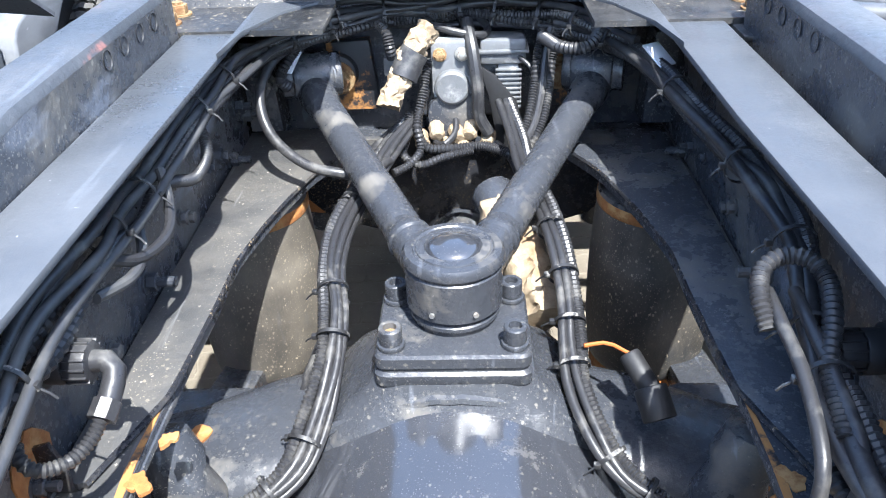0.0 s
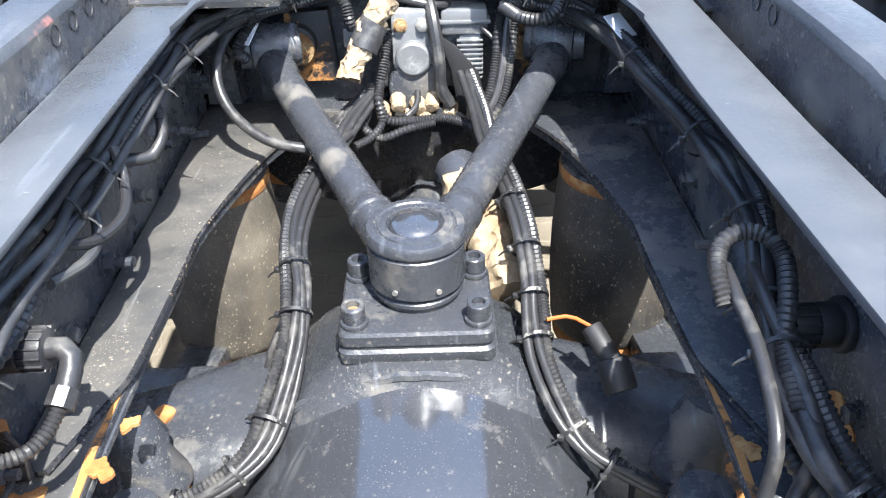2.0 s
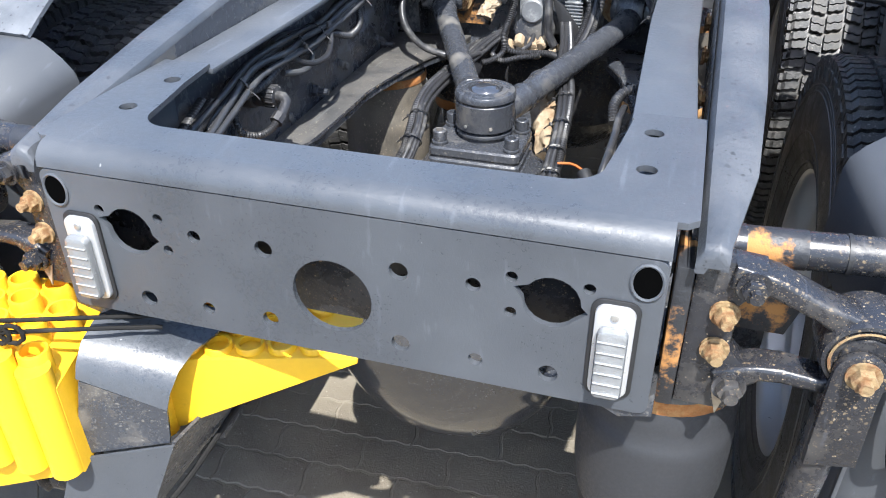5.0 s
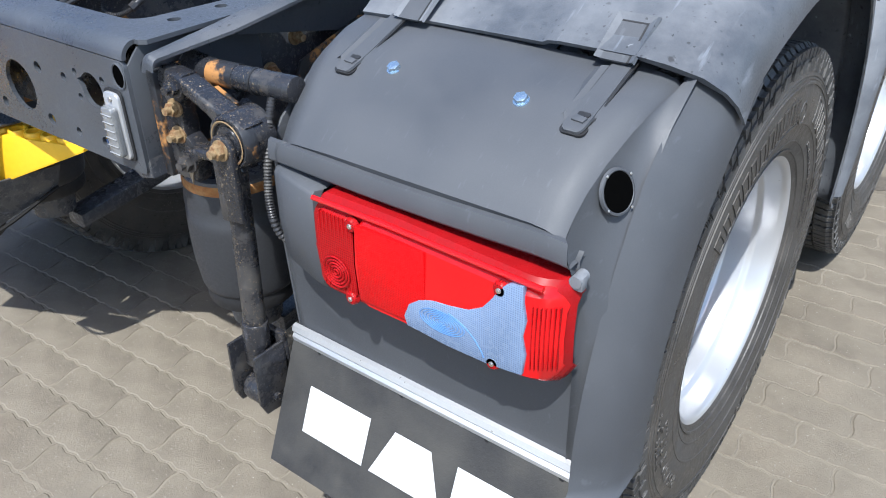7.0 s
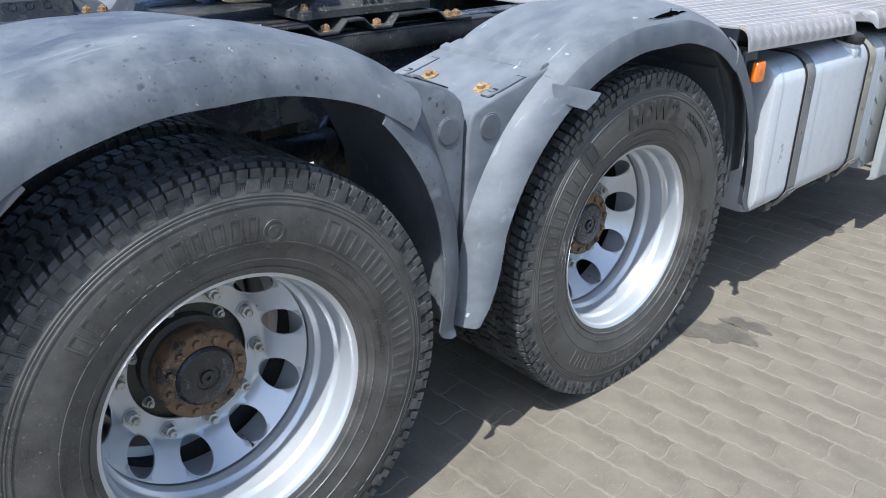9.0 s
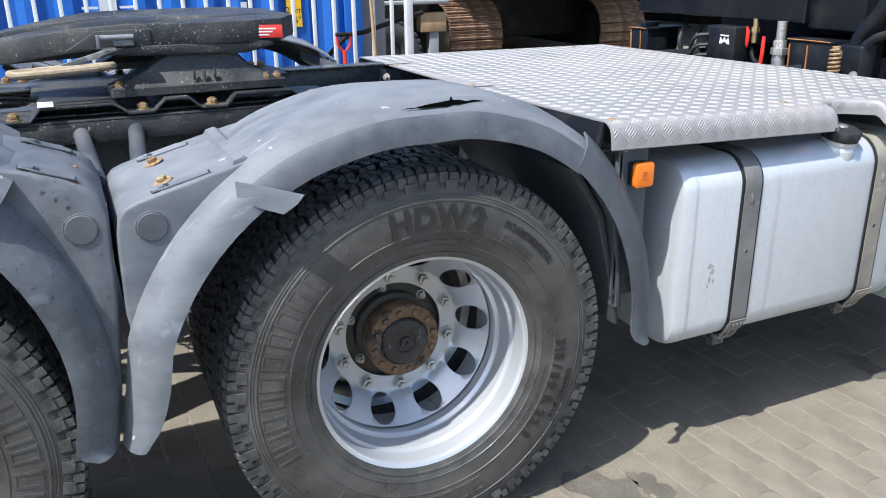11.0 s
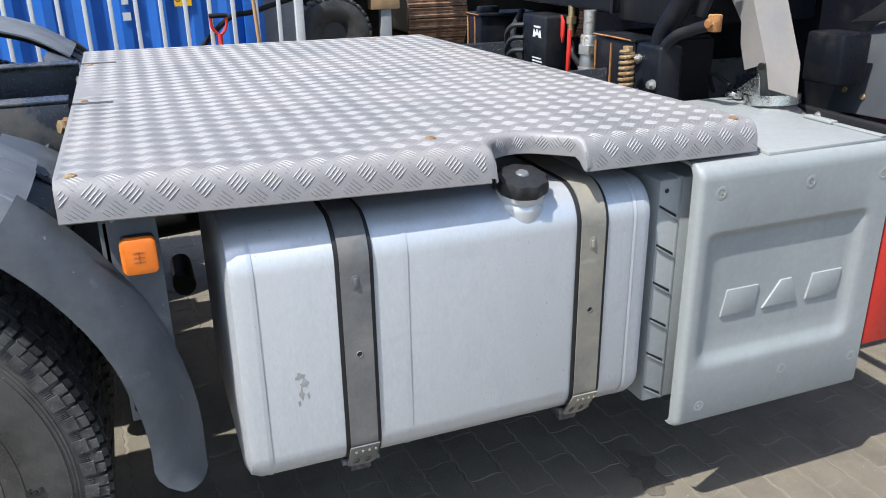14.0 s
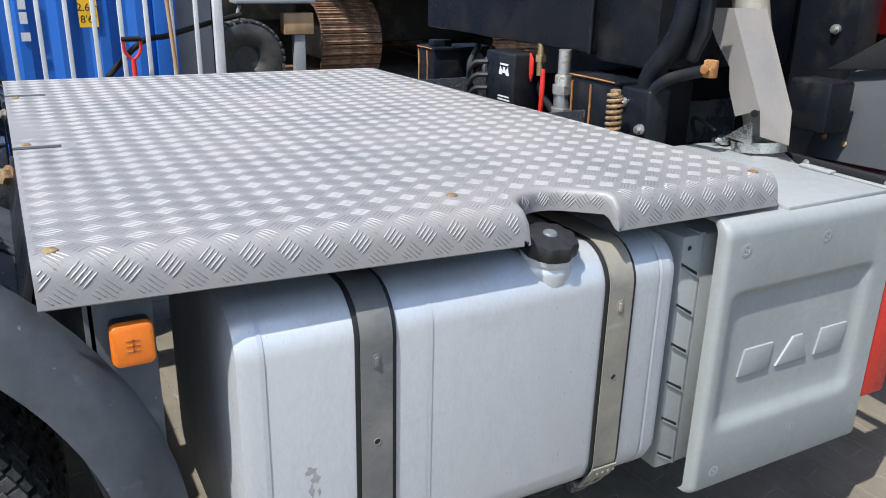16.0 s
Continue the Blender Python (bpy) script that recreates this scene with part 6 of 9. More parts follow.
    part("prism_field", box(s * 0.892, s * 1.02, -0.7694, -0.764, 0.80, 0.93, 0.0004), M["redlens"], tl)
    part("lens_seam", box(s * 1.1655, s * 1.1675, -0.7675, -0.760, 0.80, 0.925), M["reddark"], tl)
    wave = [(0.985, 0.792), (0.980, 0.808), (0.990, 0.832), (1.010, 0.848), (1.035, 0.856), (1.065, 0.860), (1.095, 0.866), (1.118, 0.880), (1.134, 0.902), (1.145, 0.922), (1.160, 0.934), (1.180, 0.938), (1.181, 0.91), (1.186, 0.885), (1.182, 0.86), (1.187, 0.83), (1.183, 0.795), (1.13, 0.788), (1.06, 0.787)]
    if s < 0:
        wave = wave[::-1]
    part("clear_lens", prism([(s * a, b) for a, b in wave], "y", -0.7700, -0.760, 0.0015), M["clearlens"], tl, "blue-grey clear reversing lens")
    for k in range(7):
        part("lens_ring", tube([(s * (1.050 + (0.004 + 0.0042 * k) * 1.35 * math.cos(t)), -0.7702, 0.826 + (0.004 + 0.0042 * k) * 0.62 * math.sin(t)) for t in [radians(15 * q) for q in range(25)]], 0.0008, 5, 0.004), M["bluelens"], tl)
    for x, z in ((0.884, 0.926), (1.144, 0.918), (0.872, 0.792), (1.135, 0.792)):
        part("lamp_screw", merge(cyl((s * x, -0.762 + (0.012 if x > 1.2 else 0), z), (s * x, -0.7715 + (0.012 if x > 1.2 else 0), z), 0.0045, seg=14, bev=0.001), cyl((s * x, -0.771 + (0.012 if x > 1.2 else 0), z), (s * x, -0.7730 + (0.012 if x > 1.2 else 0), z), 0.0024, seg=10)), M["chrome"], tl)
    for x, z in ((0.884, 0.926), (1.144, 0.918), (0.872, 0.792), (1.135, 0.792)):
        part("screw_boss", lathe([(0.0, 0.0045), (0.0085, 0.0045), (0.011, 0.002), (0.0125, -0.004)], (s * x, -0.7655, z), (0, -1, 0), 24), M["reddark"], tl)
    part("lens_seam", tube([(s * a, -0.7702, b) for a, b in ((1.062, 0.847), (1.085, 0.838), (1.105, 0.823), (1.118, 0.806), (1.122, 0.797))], 0.0010, 6, 0.004), M["bluelens"], tl)
    for k in range(5):
        part("reflector_ring", lathe([(0.0055 * k + 0.002, 0.0015), (0.0055 * k + 0.0045, 0.003), (0.0055 * k + 0.0065, 0.0015)], (s * 0.846, -0.768, 0.832), (0, -1, 0), 28), M["reddark"], tl)
    for k in range(7):
        x = 1.192 + 0.005 * k
        b_ = 0.046 * ((x - 1.165) / 0.075) ** 2.3
        part("corner_rib", box(s * (x - 0.0007), s * (x + 0.0007), -0.7692 + b_, -0.760 + b_, 0.806, 0.908), M["reddark"], tl)
    for k in range(9):
        part("lens_rib", box(s * (0.818 + 0.008 * k), s * (0.8195 + 0.008 * k), -0.7672, -0.762, 0.80, 0.932), M["reddark"], tl)
    part("side_lug", merge(box(s * 1.222, s * 1.238, -0.722, -0.706, 0.924, 0.946, 0.003), cyl((s * 1.228, -0.724, 0.938), (s * 1.228, -0.700, 0.938), 0.009, seg=12)), M["plastic_old"], tl, "grey plastic fixing lug")
    # split in the bleached mudguard: a black face painted for the shade within
    tear = [(1.285, 1.2045), (1.305, 1.2065), (1.32, 1.2062), (1.345, 1.2095), (1.37, 1.2115), (1.39, 1.2128), (1.412, 1.2145), (1.417, 1.2255), (1.421, 1.2145), (1.44, 1.2135), (1.455, 1.2095), (1.475, 1.2105), (1.505, 1.2062), (1.47, 1.2068), (1.45, 1.2055), (1.43, 1.2042), (1.418, 1.2055), (1.40, 1.2028), (1.375, 1.2040), (1.35, 1.2035), (1.325, 1.2045)]
    bmt = bmesh.new()
    vs = []
    for y, z in ((y_, z_ - 0.010) for y_, z_ in tear):
        t = math.atan2(z - AX, y - 1.35)
        r = math.hypot(z - AX, y - 1.35)
        base_r = rad_at(t, 0.600, 0.050)
        f = min(max((r - base_r - 0.062) / 0.024, 0), 1)
        vs.append(bmt.verts.new((s * (1.2875 - 0.028 * f), y, z + 0.001)))
    bmt.faces.new(vs)
    part("shoulder_split", bmt, M["void"], truck, "split in the plastic, its shaded inside painted black")


# ---- fuel tank ----
tank = thing("fuel_tank", "brushed aluminium fuel tank held by two galvanised straps", "fuel tank", (0, 0, 0))


def rbox(y0, y1, x0, x1, z0, z1, r, er, n=7):
    """A long vessel along y with rounded corners and dished, rounded ends."""
    rings = []
    for y, ins in ((y0, er), (y0 + 0.3 * er, 0.3 * er), (y0 + er, 0.0), (y1 - er, 0.0), (y1 - 0.3 * er, 0.3 * er), (y1, er)):
        rings.append([(x, y, z) for x, z in rounded(x0 + ins, x1 - ins, z0 + ins, z1 - ins, max(r - ins, 0.01), n)])
    bm = grid_mesh(rings, cap=True)
    bmesh.ops.recalc_face_normals(bm, faces=bm.faces[:])
    return bm


TX = 1.270
part("tank_shell", rbox(2.135, 3.110, 0.66, TX, 0.385, 0.968, 0.085, 0.03), M["tank"], tank, "brushed aluminium shell with welded seams")
for y in (2.185, 2.50, 3.055):
    ring = [(x, z) for x, z in rounded(0.658, TX + 0.0015, 0.3835, 0.9695, 0.0865, 7)]
    part("weld_seam", grid_mesh([[(x, y + o, z) for x, z in ring] for o in (-0.004, 0.004)]), M["tank"], tank)
for y, m_ in ((2.389, M["strap_dark"]), (2.943, M["strap"])):
    st = new("strap")
    st.parent = tank
    for w, o, mm, nm in ((0.040, 0.0035, M["rubber"], "strap_rubber"), (0.031, 0.0075, m_, "strap_band")):
        prof = [(0.70, 0.968 + o)] + [(TX - 0.085 + (0.085 + o) * math.sin(radians(a)), 0.883 + (0.085 + o) * math.cos(radians(a))) for a in range(0, 91, 10)] + [(TX + o, 0.47)] + [(TX - 0.085 + (0.085 + o) * math.cos(radians(a)), 0.47 - (0.085 + o) * math.sin(radians(a))) for a in range(10, 91, 10)] + [(1.0, 0.385 - o)]
        rings = [[(x, y - w, z), (x, y + w, z), (x - 0.002, y + w, z - 0.002), (x - 0.002, y - w, z - 0.002)] for x, z in prof]
        bm = grid_mesh(rings, cap=True)
        bmesh.ops.recalc_face_normals(bm, faces=bm.faces[:])
        part(nm, bm, mm, st)
    part("strap_nub", merge(prism(rounded(y - 0.004, y + 0.004, 0.832, 0.852, 0.003), "x", TX + 0.006, TX + 0.0115, 0.0012), prism(rounded(y - 0.008, y + 0.008, 0.826, 0.858, 0.006), "x", TX + 0.006, TX + 0.0083, 0.0006)), m_, st)
    part("strap_hole", merge(lathe([(0.0, 0.0002), (0.0055, 0.0004)], (TX + 0.0077, y, 0.678), (1, 0, 0), 16)), M["rubber"], st)
    part("hole_rim", lathe([(0.0055, 0.0), (0.0062, 0.0012), (0.0076, 0.0)], (TX + 0.0077, y, 0.678), (1, 0, 0), 16), M["strap_dark"], st)
    foot = pierced([(-0.033, 0.0), (0.033, 0.0), (0.033, 0.088), (0.020, 0.098), (-0.024, 0.096), (-0.033, 0.086)], [rounded(-0.020, -0.006, 0.060, 0.084, 0.005), rounded(0.006, 0.020, 0.060, 0.084, 0.005)], lambda p, q, h: (p, q, h), 0.005, [(-0.033 + 0.011 * i, 0.008 * j) for i in range(1, 6) for j in range(1, 7)])
    for v in foot.verts:
        across, down, h = v.co
        f = min(down / 0.06, 1.0)
        v.co = (TX + 0.0135 - h - 0.034 * f * f - 0.55 * max(0.0, down - 0.06), y + across, 0.452 - down * (1 - 0.12 * f))
    bmesh.ops.recalc_face_normals(foot, faces=foot.faces[:])
    part("strap_foot", foot, m_, st)
    part("foot_pin", cyl((1.226, y - 0.043, 0.381), (1.226, y + 0.043, 0.381), 0.008, seg=14), M["strap_dark"], st)
    for k in range(4):
        part("foot_rivet", hexbolt((TX + 0.0128, y - 0.022 + 0.015 * k, 0.440), (1, 0, 0), 0.0035, 0.002, False, seg=8), M["nut"], st)
neck = part("filler_neck", lathe([(0.058, -0.03), (0.057, 0.004), (0.0545, 0.012), (0.0515, 0.016), (0.0515, 0.022), (0.054, 0.024), (0.054, 0.034)], (1.214, 2.785, 0.942), (0.22, 0, 1), 36), M["tank"], tank)
lobes = [(0.058 + 0.003 * math.cos(9 * 2 * math.pi * k / 72)) for k in range(72)]
u_, v_, d_ = frame_of((0.22, 0, 1))
o_ = Vector((1.2215, 2.785, 0.977))
cap_rings = []
for f, h in ((0.96, 0.0), (1.0, 0.004), (1.0, 0.022), (0.94, 0.030), (0.55, 0.034), (0.3, 0.036), (0.02, 0.036)):
    cap_rings.append([o_ + d_ * h + (u_ * math.cos(2 * math.pi * k / 72) + v_ * math.sin(2 * math.pi * k / 72)) * r * f for k, r in enumerate(lobes)])
part("filler_cap", grid_mesh(cap_rings, cap=True), M["rubber"], tank, "black lobed filler cap")
part("cap_lock", lathe([(0.0, 0.004), (0.012, 0.004), (0.015, 0.001), (0.016, -0.003)], o_ + d_ * 0.0355, d_, 20), M["cast"], tank)
for k, (y, z, w, h) in enumerate(((2.262, 0.648, 0.013, 0.010), (2.270, 0.630, 0.010, 0.014), (2.262, 0.606, 0.006, 0.017), (2.276, 0.60, 0.004, 0.010), (2.256, 0.585, 0.004, 0.008))):
    part("tank_scuff", prism([(y + w * (0.8 + 0.3 * math.sin(q * 2.1 + k)) * math.cos(radians(30 * q)), z + h * (0.8 + 0.3 * math.cos(q * 1.7 + k)) * math.sin(radians(30 * q))) for q in range(12)], "x", TX - 0.001, TX + 0.0003), M["scuff"], tank, "dull scuff mark" if not k else "")
for y in (2.37, 2.92):
    part("tank_carrier", box(0.42, 1.2, y, y + 0.05, 0.33, 0.385, 0.004), M["chassis"], truck)

# side reflector lamp on its bracket
sl = thing("side_marker", "amber square side marker lamp on a grey bracket", "side marker")
part("bracket", merge(box(1.225, 1.232, 1.93, 2.03, 0.60, 1.03, 0.002), box(1.20, 1.232, 1.935, 1.945, 0.62, 1.02, 0.002)), M["plastic_mid"], sl)
part("lamp_base", prism(rounded(1.962, 2.022, 0.925, 0.992, 0.010), "x", 1.232, 1.252, 0.003), M["rubber"], sl)
part("amber_lens", prism(rounded(1.960, 2.024, 0.923, 0.994, 0.012), "x", 1.252, 1.272, 0.006), M["amber"], sl)
part("lens_mark", merge(box(1.2715, 1.2728, 1.982, 2.002, 0.948, 0.950), box(1.2715, 1.2728, 1.982, 2.002, 0.957, 0.959), box(1.2715, 1.2728, 1.982, 2.002, 0.966, 0.968), box(1.2715, 1.2728, 1.991, 1.993, 0.946, 0.970)), M["orange"], sl)

# ---- checker plate deck ----
deck = thing("deck_plate", "aluminium checker plate deck with bent lip and fuel filler notch", "deck plate")
DY0, DY1, DX, DZ = 1.872, 3.375, 1.233, 1.100
DXL, DYL = -0.68, 3.236
# the bend line round the filler notch
NOTCH = [(DX, 2.690), (1.212, 2.699), (1.190, 2.715), (1.172, 2.737), (1.160, 2.765), (1.155, 2.795), (1.160, 2.825), (1.175, 2.853), (1.196, 2.878), (1.216, 2.902), (DX, 2.921)]
LIP = [(DX, DZ), (DX + 0.012, DZ - 0.0015), (DX + 0.022, DZ - 0.0055), (DX + 0.031, DZ - 0.012), (DX + 0.037, DZ - 0.022), (DX + 0.041, DZ - 0.034), (DX + 0.047, DZ - 0.071)]
LIP_RUN = [0.0]
for (x0, z0), (x1, z1) in zip(LIP, LIP[1:]):
    LIP_RUN.append(LIP_RUN[-1] + math.hypot(x1 - x0, z1 - z0))


def sag(x, y):
    """How far the plate has bent down or up from its level."""
    v, w = (y - DY0) / (DY1 - DY0), min(max((x - 0.3) / 0.95, 0.0), 1.05)
    return -0.003 - 0.012 * v + w * (0.015 - 0.0184 * min(v / 0.55, 1.0))


def sagged(bm):
    for v in bm.verts:
        v.co.z += sag(v.co.x, v.co.y)
    return bm


top_out = [(DX, DY0 + (2.69 - DY0) * q / 6) for q in range(6)] + NOTCH + [(DX, 2.921 + (DY1 - 2.921) * q / 4) for q in range(1, 5)] + [(DXL, DYL), (DXL, DY0), (-0.352, DY0), (-0.352, 1.985), (-0.318, 1.985), (-0.318, DY0), (0.433, DY0), (0.433, 1.972), (0.467, 1.972), (0.467, DY0)]
inner = [(0.30 + 0.14 * i, 2.02 + 0.16 * j) for i in range(6) for j in range(8)]
part("deck_sheet", sagged(pierced(top_out, [], lambda a, b, h: (a, b, DZ - h), 0.005, inner)), M["deck"], deck, "silver aluminium checker plate sheet", sharp=30)


def lip(y0, y1, sx, n=8):
    rows = []
    for i in range(n + 1):
        y = y0 + (y1 - y0) * i / n
        rows.append([(x, y, z) for x, z in LIP] + [(x - 0.004, y, z - 0.003) for x, z in reversed(LIP)])
    if sx < 0:
        rows = [[(DX + DXL - x, y, z) for x, y, z in r] for r in rows]
    bm = grid_mesh(rows, cap=True)
    bmesh.ops.recalc_face_normals(bm, faces=bm.faces[:])
    return sagged(bm)


part("deck_lip", lip(DY0, 2.690, 1), M["deck"], deck)
part("deck_lip", lip(2.921, DY1, 1), M["deck"], deck)
part("deck_lip", lip(DY0, DYL, -1), M["deck"], deck)
# the notch's own rounded lip, which runs into the side lip at both ends
NL = [(0.0, 0.0), (0.006, 0.001), (0.011, 0.004), (0.0145, 0.010), (0.016, 0.022), (0.0165, 0.046)]
bend = [(1.2790, 2.689, 0.060), (1.2700, 2.689, 0.022), (1.2550, 2.689, 0.0055)] + [(x, y, 0.0) for x, y in NOTCH] + [(1.2550, 2.924, 0.0055), (1.2700, 2.927, 0.022), (1.2790, 2.929, 0.060)]
n_run = [0.0]
for p, q in zip(bend, bend[1:]):
    n_run.append(n_run[-1] + math.dist(p[:2], q[:2]))


def notch_frame(i):
    p, q = bend[max(i - 1, 0)], bend[min(i + 1, len(bend) - 1)]
    tx, ty = q[0] - p[0], q[1] - p[1]
    L = math.hypot(tx, ty) or 1.0
    return ty / L, -tx / L


rings = []
for i, (x, y, drop) in enumerate(bend):
    nx_, ny_ = notch_frame(i)
    k = min((0.071 - drop) / 0.046, 1.0)
    ring = [(x + nx_ * o, y + ny_ * o, DZ - drop - h * k) for o, h in NL]
    rings.append(ring + [(px - nx_ * 0.004, py - ny_ * 0.004, pz - 0.002) for px, py, pz in reversed(ring)])
bm = grid_mesh(rings, cap=True)
bmesh.ops.recalc_face_normals(bm, faces=bm.faces[:])
part("notch_lip", sagged(bm), M["deck"], deck)


def along(runs, b):
    for i in range(len(runs) - 1):
        if b <= runs[i + 1]:
            return i, (b - runs[i]) / (runs[i + 1] - runs[i])
    return len(runs) - 2, 1.0


def bars_bm():
    """Five-bar tread: groups of raised bars on two square lattices, crossed between the lattices."""
    verts, faces = [], []
    def bar(cx, cy, ang, L, w, h, put):
        c, s_ = math.cos(ang), math.sin(ang)
        k = len(verts)
        for (a, b, hh) in ((-L, 0, 0), (-L * 0.55, -w, 0), (L * 0.55, -w, 0), (L, 0, 0), (L * 0.55, w, 0), (-L * 0.55, w, 0), (-L * 0.6, 0, h), (L * 0.6, 0, h), (0, -w, 0), (0, w, 0), (0, 0, h)):
            verts.append(put(cx + a * c - b * s_, cy + a * s_ + b * c, hh))
        for f in ((0, 1, 6), (1, 8, 10, 6), (8, 2, 7, 10), (2, 3, 7), (3, 4, 7), (4, 9, 10, 7), (9, 5, 6, 10), (5, 0, 6)):
            faces.append([k + i for i in f])
    def on_plate(y, b, h):
        if b <= 0:
            x, z = DX + b, DZ + h
        else:
            i, f = along(LIP_RUN, min(b, LIP_RUN[-1] - 0.001))
            (x0, z0), (x1, z1) = LIP[i], LIP[i + 1]
            L = LIP_RUN[i + 1] - LIP_RUN[i]
            x, z = x0 + (x1 - x0) * f - (z1 - z0) / L * (h + 0.0003), z0 + (z1 - z0) * f + (x1 - x0) / L * (h + 0.0003)
        return (x, y, z + sag(x, y))
    def notch_x(y):
        for (x0, y0), (x1, y1) in zip(NOTCH, NOTCH[1:]):
            if y0 <= y <= y1:
                return x0 + (x1 - x0) * (y - y0) / (y1 - y0)
        return 9.0
    def clear(x, y, b):
        if b > LIP_RUN[-1] - 0.003 or x < DXL + 0.004 or y < DY0 + 0.003 or y > DYL + (DY1 - DYL) * (x - DXL) / (DX - DXL) - 0.004:
            return False
        if x > notch_x(y) - 0.003 or (2.684 < y < 2.935 and x > DX - 0.002):
            return False
        return not (y < 2.0 and (abs(x - 0.45) < 0.026 or abs(x + 0.335) < 0.026))
    P, Q, L = 0.0600, 0.0614, 0.0172
    for i in range(-2, 34):
        for j in range(-1, 26):
            for half in (0, 1):
                b0, y0 = 0.020 - P * (i + 0.5 * half), 1.904 + Q * (j + 0.5 * half)
                ang = radians(-44 if half else 44)
                c, s_ = math.cos(ang), math.sin(ang)
                for q in range(5):
                    o = (q - 2) * 0.0072
                    cy, cb = y0 - s_ * o, b0 + c * o
                    pts_ = [(cy + k * c * L / 3, cb + k * s_ * L / 3) for k in range(-3, 4)]
                    good = [k for k, (py, pb) in zip(range(-3, 4), pts_) if clear(DX + min(pb, 0.03), py, pb)]
                    if len(good) < 3:
                        continue
                    mid_, half_ = (good[0] + good[-1]) / 2 * L / 3, (good[-1] - good[0]) / 2 * L / 3
                    bar(cy + c * mid_, cb + s_ * mid_, ang, half_, 0.0018, 0.0012, on_plate)
    depth = [0.0]
    for (o0, h0), (o1, h1) in zip(NL, NL[1:]):
        depth.append(depth[-1] + math.hypot(o1 - o0, h1 - h0))
    def on_notch(a, b, h):
        i, f = along(n_run, a)
        (x0, y0, d0), (x1, y1, d1) = bend[i], bend[i + 1]
        (nx0, ny0), (nx1, ny1) = notch_frame(i), notch_frame(i + 1)
        nx_, ny_ = nx0 + (nx1 - nx0) * f, ny0 + (ny1 - ny0) * f
        k, g = along(depth, min(max(b, 0.0), depth[-1] - 0.001))
        o, dz = NL[k][0] + (NL[k + 1][0] - NL[k][0]) * g, NL[k][1] + (NL[k + 1][1] - NL[k][1]) * g
        x, y = x0 + (x1 - x0) * f + nx_ * (o + h + 0.0004), y0 + (y1 - y0) * f + ny_ * (o + h + 0.0004)
        return (x, y, DZ - d0 - (d1 - d0) * f - dz + sag(x, y))
    for j in range(10):
        for q in range(5):
            o = (q - 2) * 0.0066
            ang = radians(50 if j % 2 else -50)
            a = 0.070 + 0.031 * j - math.sin(ang) * o
            if 0.05 < a < n_run[-1] - 0.05:
                bar(a, 0.030 + math.cos(ang) * o * 0.8, ang, 0.0145, 0.0018, 0.0012, on_notch)
    me = bpy.data.meshes.new("bars")
    me.from_pydata(verts, [], faces)
    me.materials.append(M["tread"])
    return me


bars = new("tread", bars_bm())
bars.parent = deck
tagged(bars, "raised five-bar tread pattern", kind="stuff")
for x, y in ((1.229, 1.90), (1.150, 2.604), (0.415, 1.90), (-0.295, 1.90), (-0.6, 3.0), (1.232, 3.335), (-0.2, 3.19)):
    part("deck_bolt", lathe([(0, 0.004), (0.006, 0.004), (0.011, 0.002), (0.0115, 0)], (x, y, DZ + sag(x, y)), (0, 0, 1), 16), M["gold"], deck)
bm = prism([(1.880, 1.0925), (1.872, 1.0925), (1.856, 1.034), (1.850, 1.018), (1.856, 1.014), (1.898, 1.014), (1.898, 1.020), (1.866, 1.024)], "x", 0.49, 1.236, 0.001)
for v in bm.verts:
    v.co.z += sag(v.co.x, v.co.y)
part("deck_bearer", bm, M["crane"], deck, "black steel angle under the deck's edge")
for x0, x1, y0, y1 in ((0.55, 1.235, 3.28, 3.32), (-0.68, -0.42, 1.885, 1.93)):
    bm = box(x0, x1, y0, y1, 1.035, 1.093, 0.003)
    for v in bm.verts:
        v.co.z += sag(v.co.x, v.co.y)
    part("deck_bearer", bm, M["crane"], deck)
part("bearer_bolt", hexbolt((0.549, 1.858, 1.062), (0.5, -1, 0.2), 0.018, 0.016), M["gold"], deck)
part("bearer_bolt", hexbolt((-0.326, 1.864, 1.044), (0.5, -1, 0.2), 0.013, 0.012), M["nut"], deck)

# ---- side box in front of the tank ----
sb = thing("side_box", "silver-grey plastic side panel with raised blocks over a ribbed housing", "side panel")
part("housing", box(0.70, 1.245, 3.135, 3.78, 0.36, 0.958, 0.008, 2), M["panel"], sb)
part("housing_edge", box(1.20, 1.246, 3.185, 3.20, 0.36, 0.962, 0.004, 2), M["panel"], sb)
for k in range(6):
    z = 0.897 - 0.0975 * k
    part("housing_slot", prism([(3.139, z), (3.139, z - 0.006), (3.192, z - 0.040), (3.192, z - 0.032)], "x", 1.240, 1.2456), M["rubber"], sb)
    part("slot_lip", prism([(3.139, z - 0.0065), (3.139, z - 0.010), (3.192, z - 0.046), (3.192, z - 0.0405)], "x", 1.240, 1.2490, 0.001), M["panel"], sb)
part("housing_hole", lathe([(0.0, 0.0), (0.006, 0.0)], (1.2456, 3.155, 0.93), (1, 0, 0), 12), M["rubber"], sb)


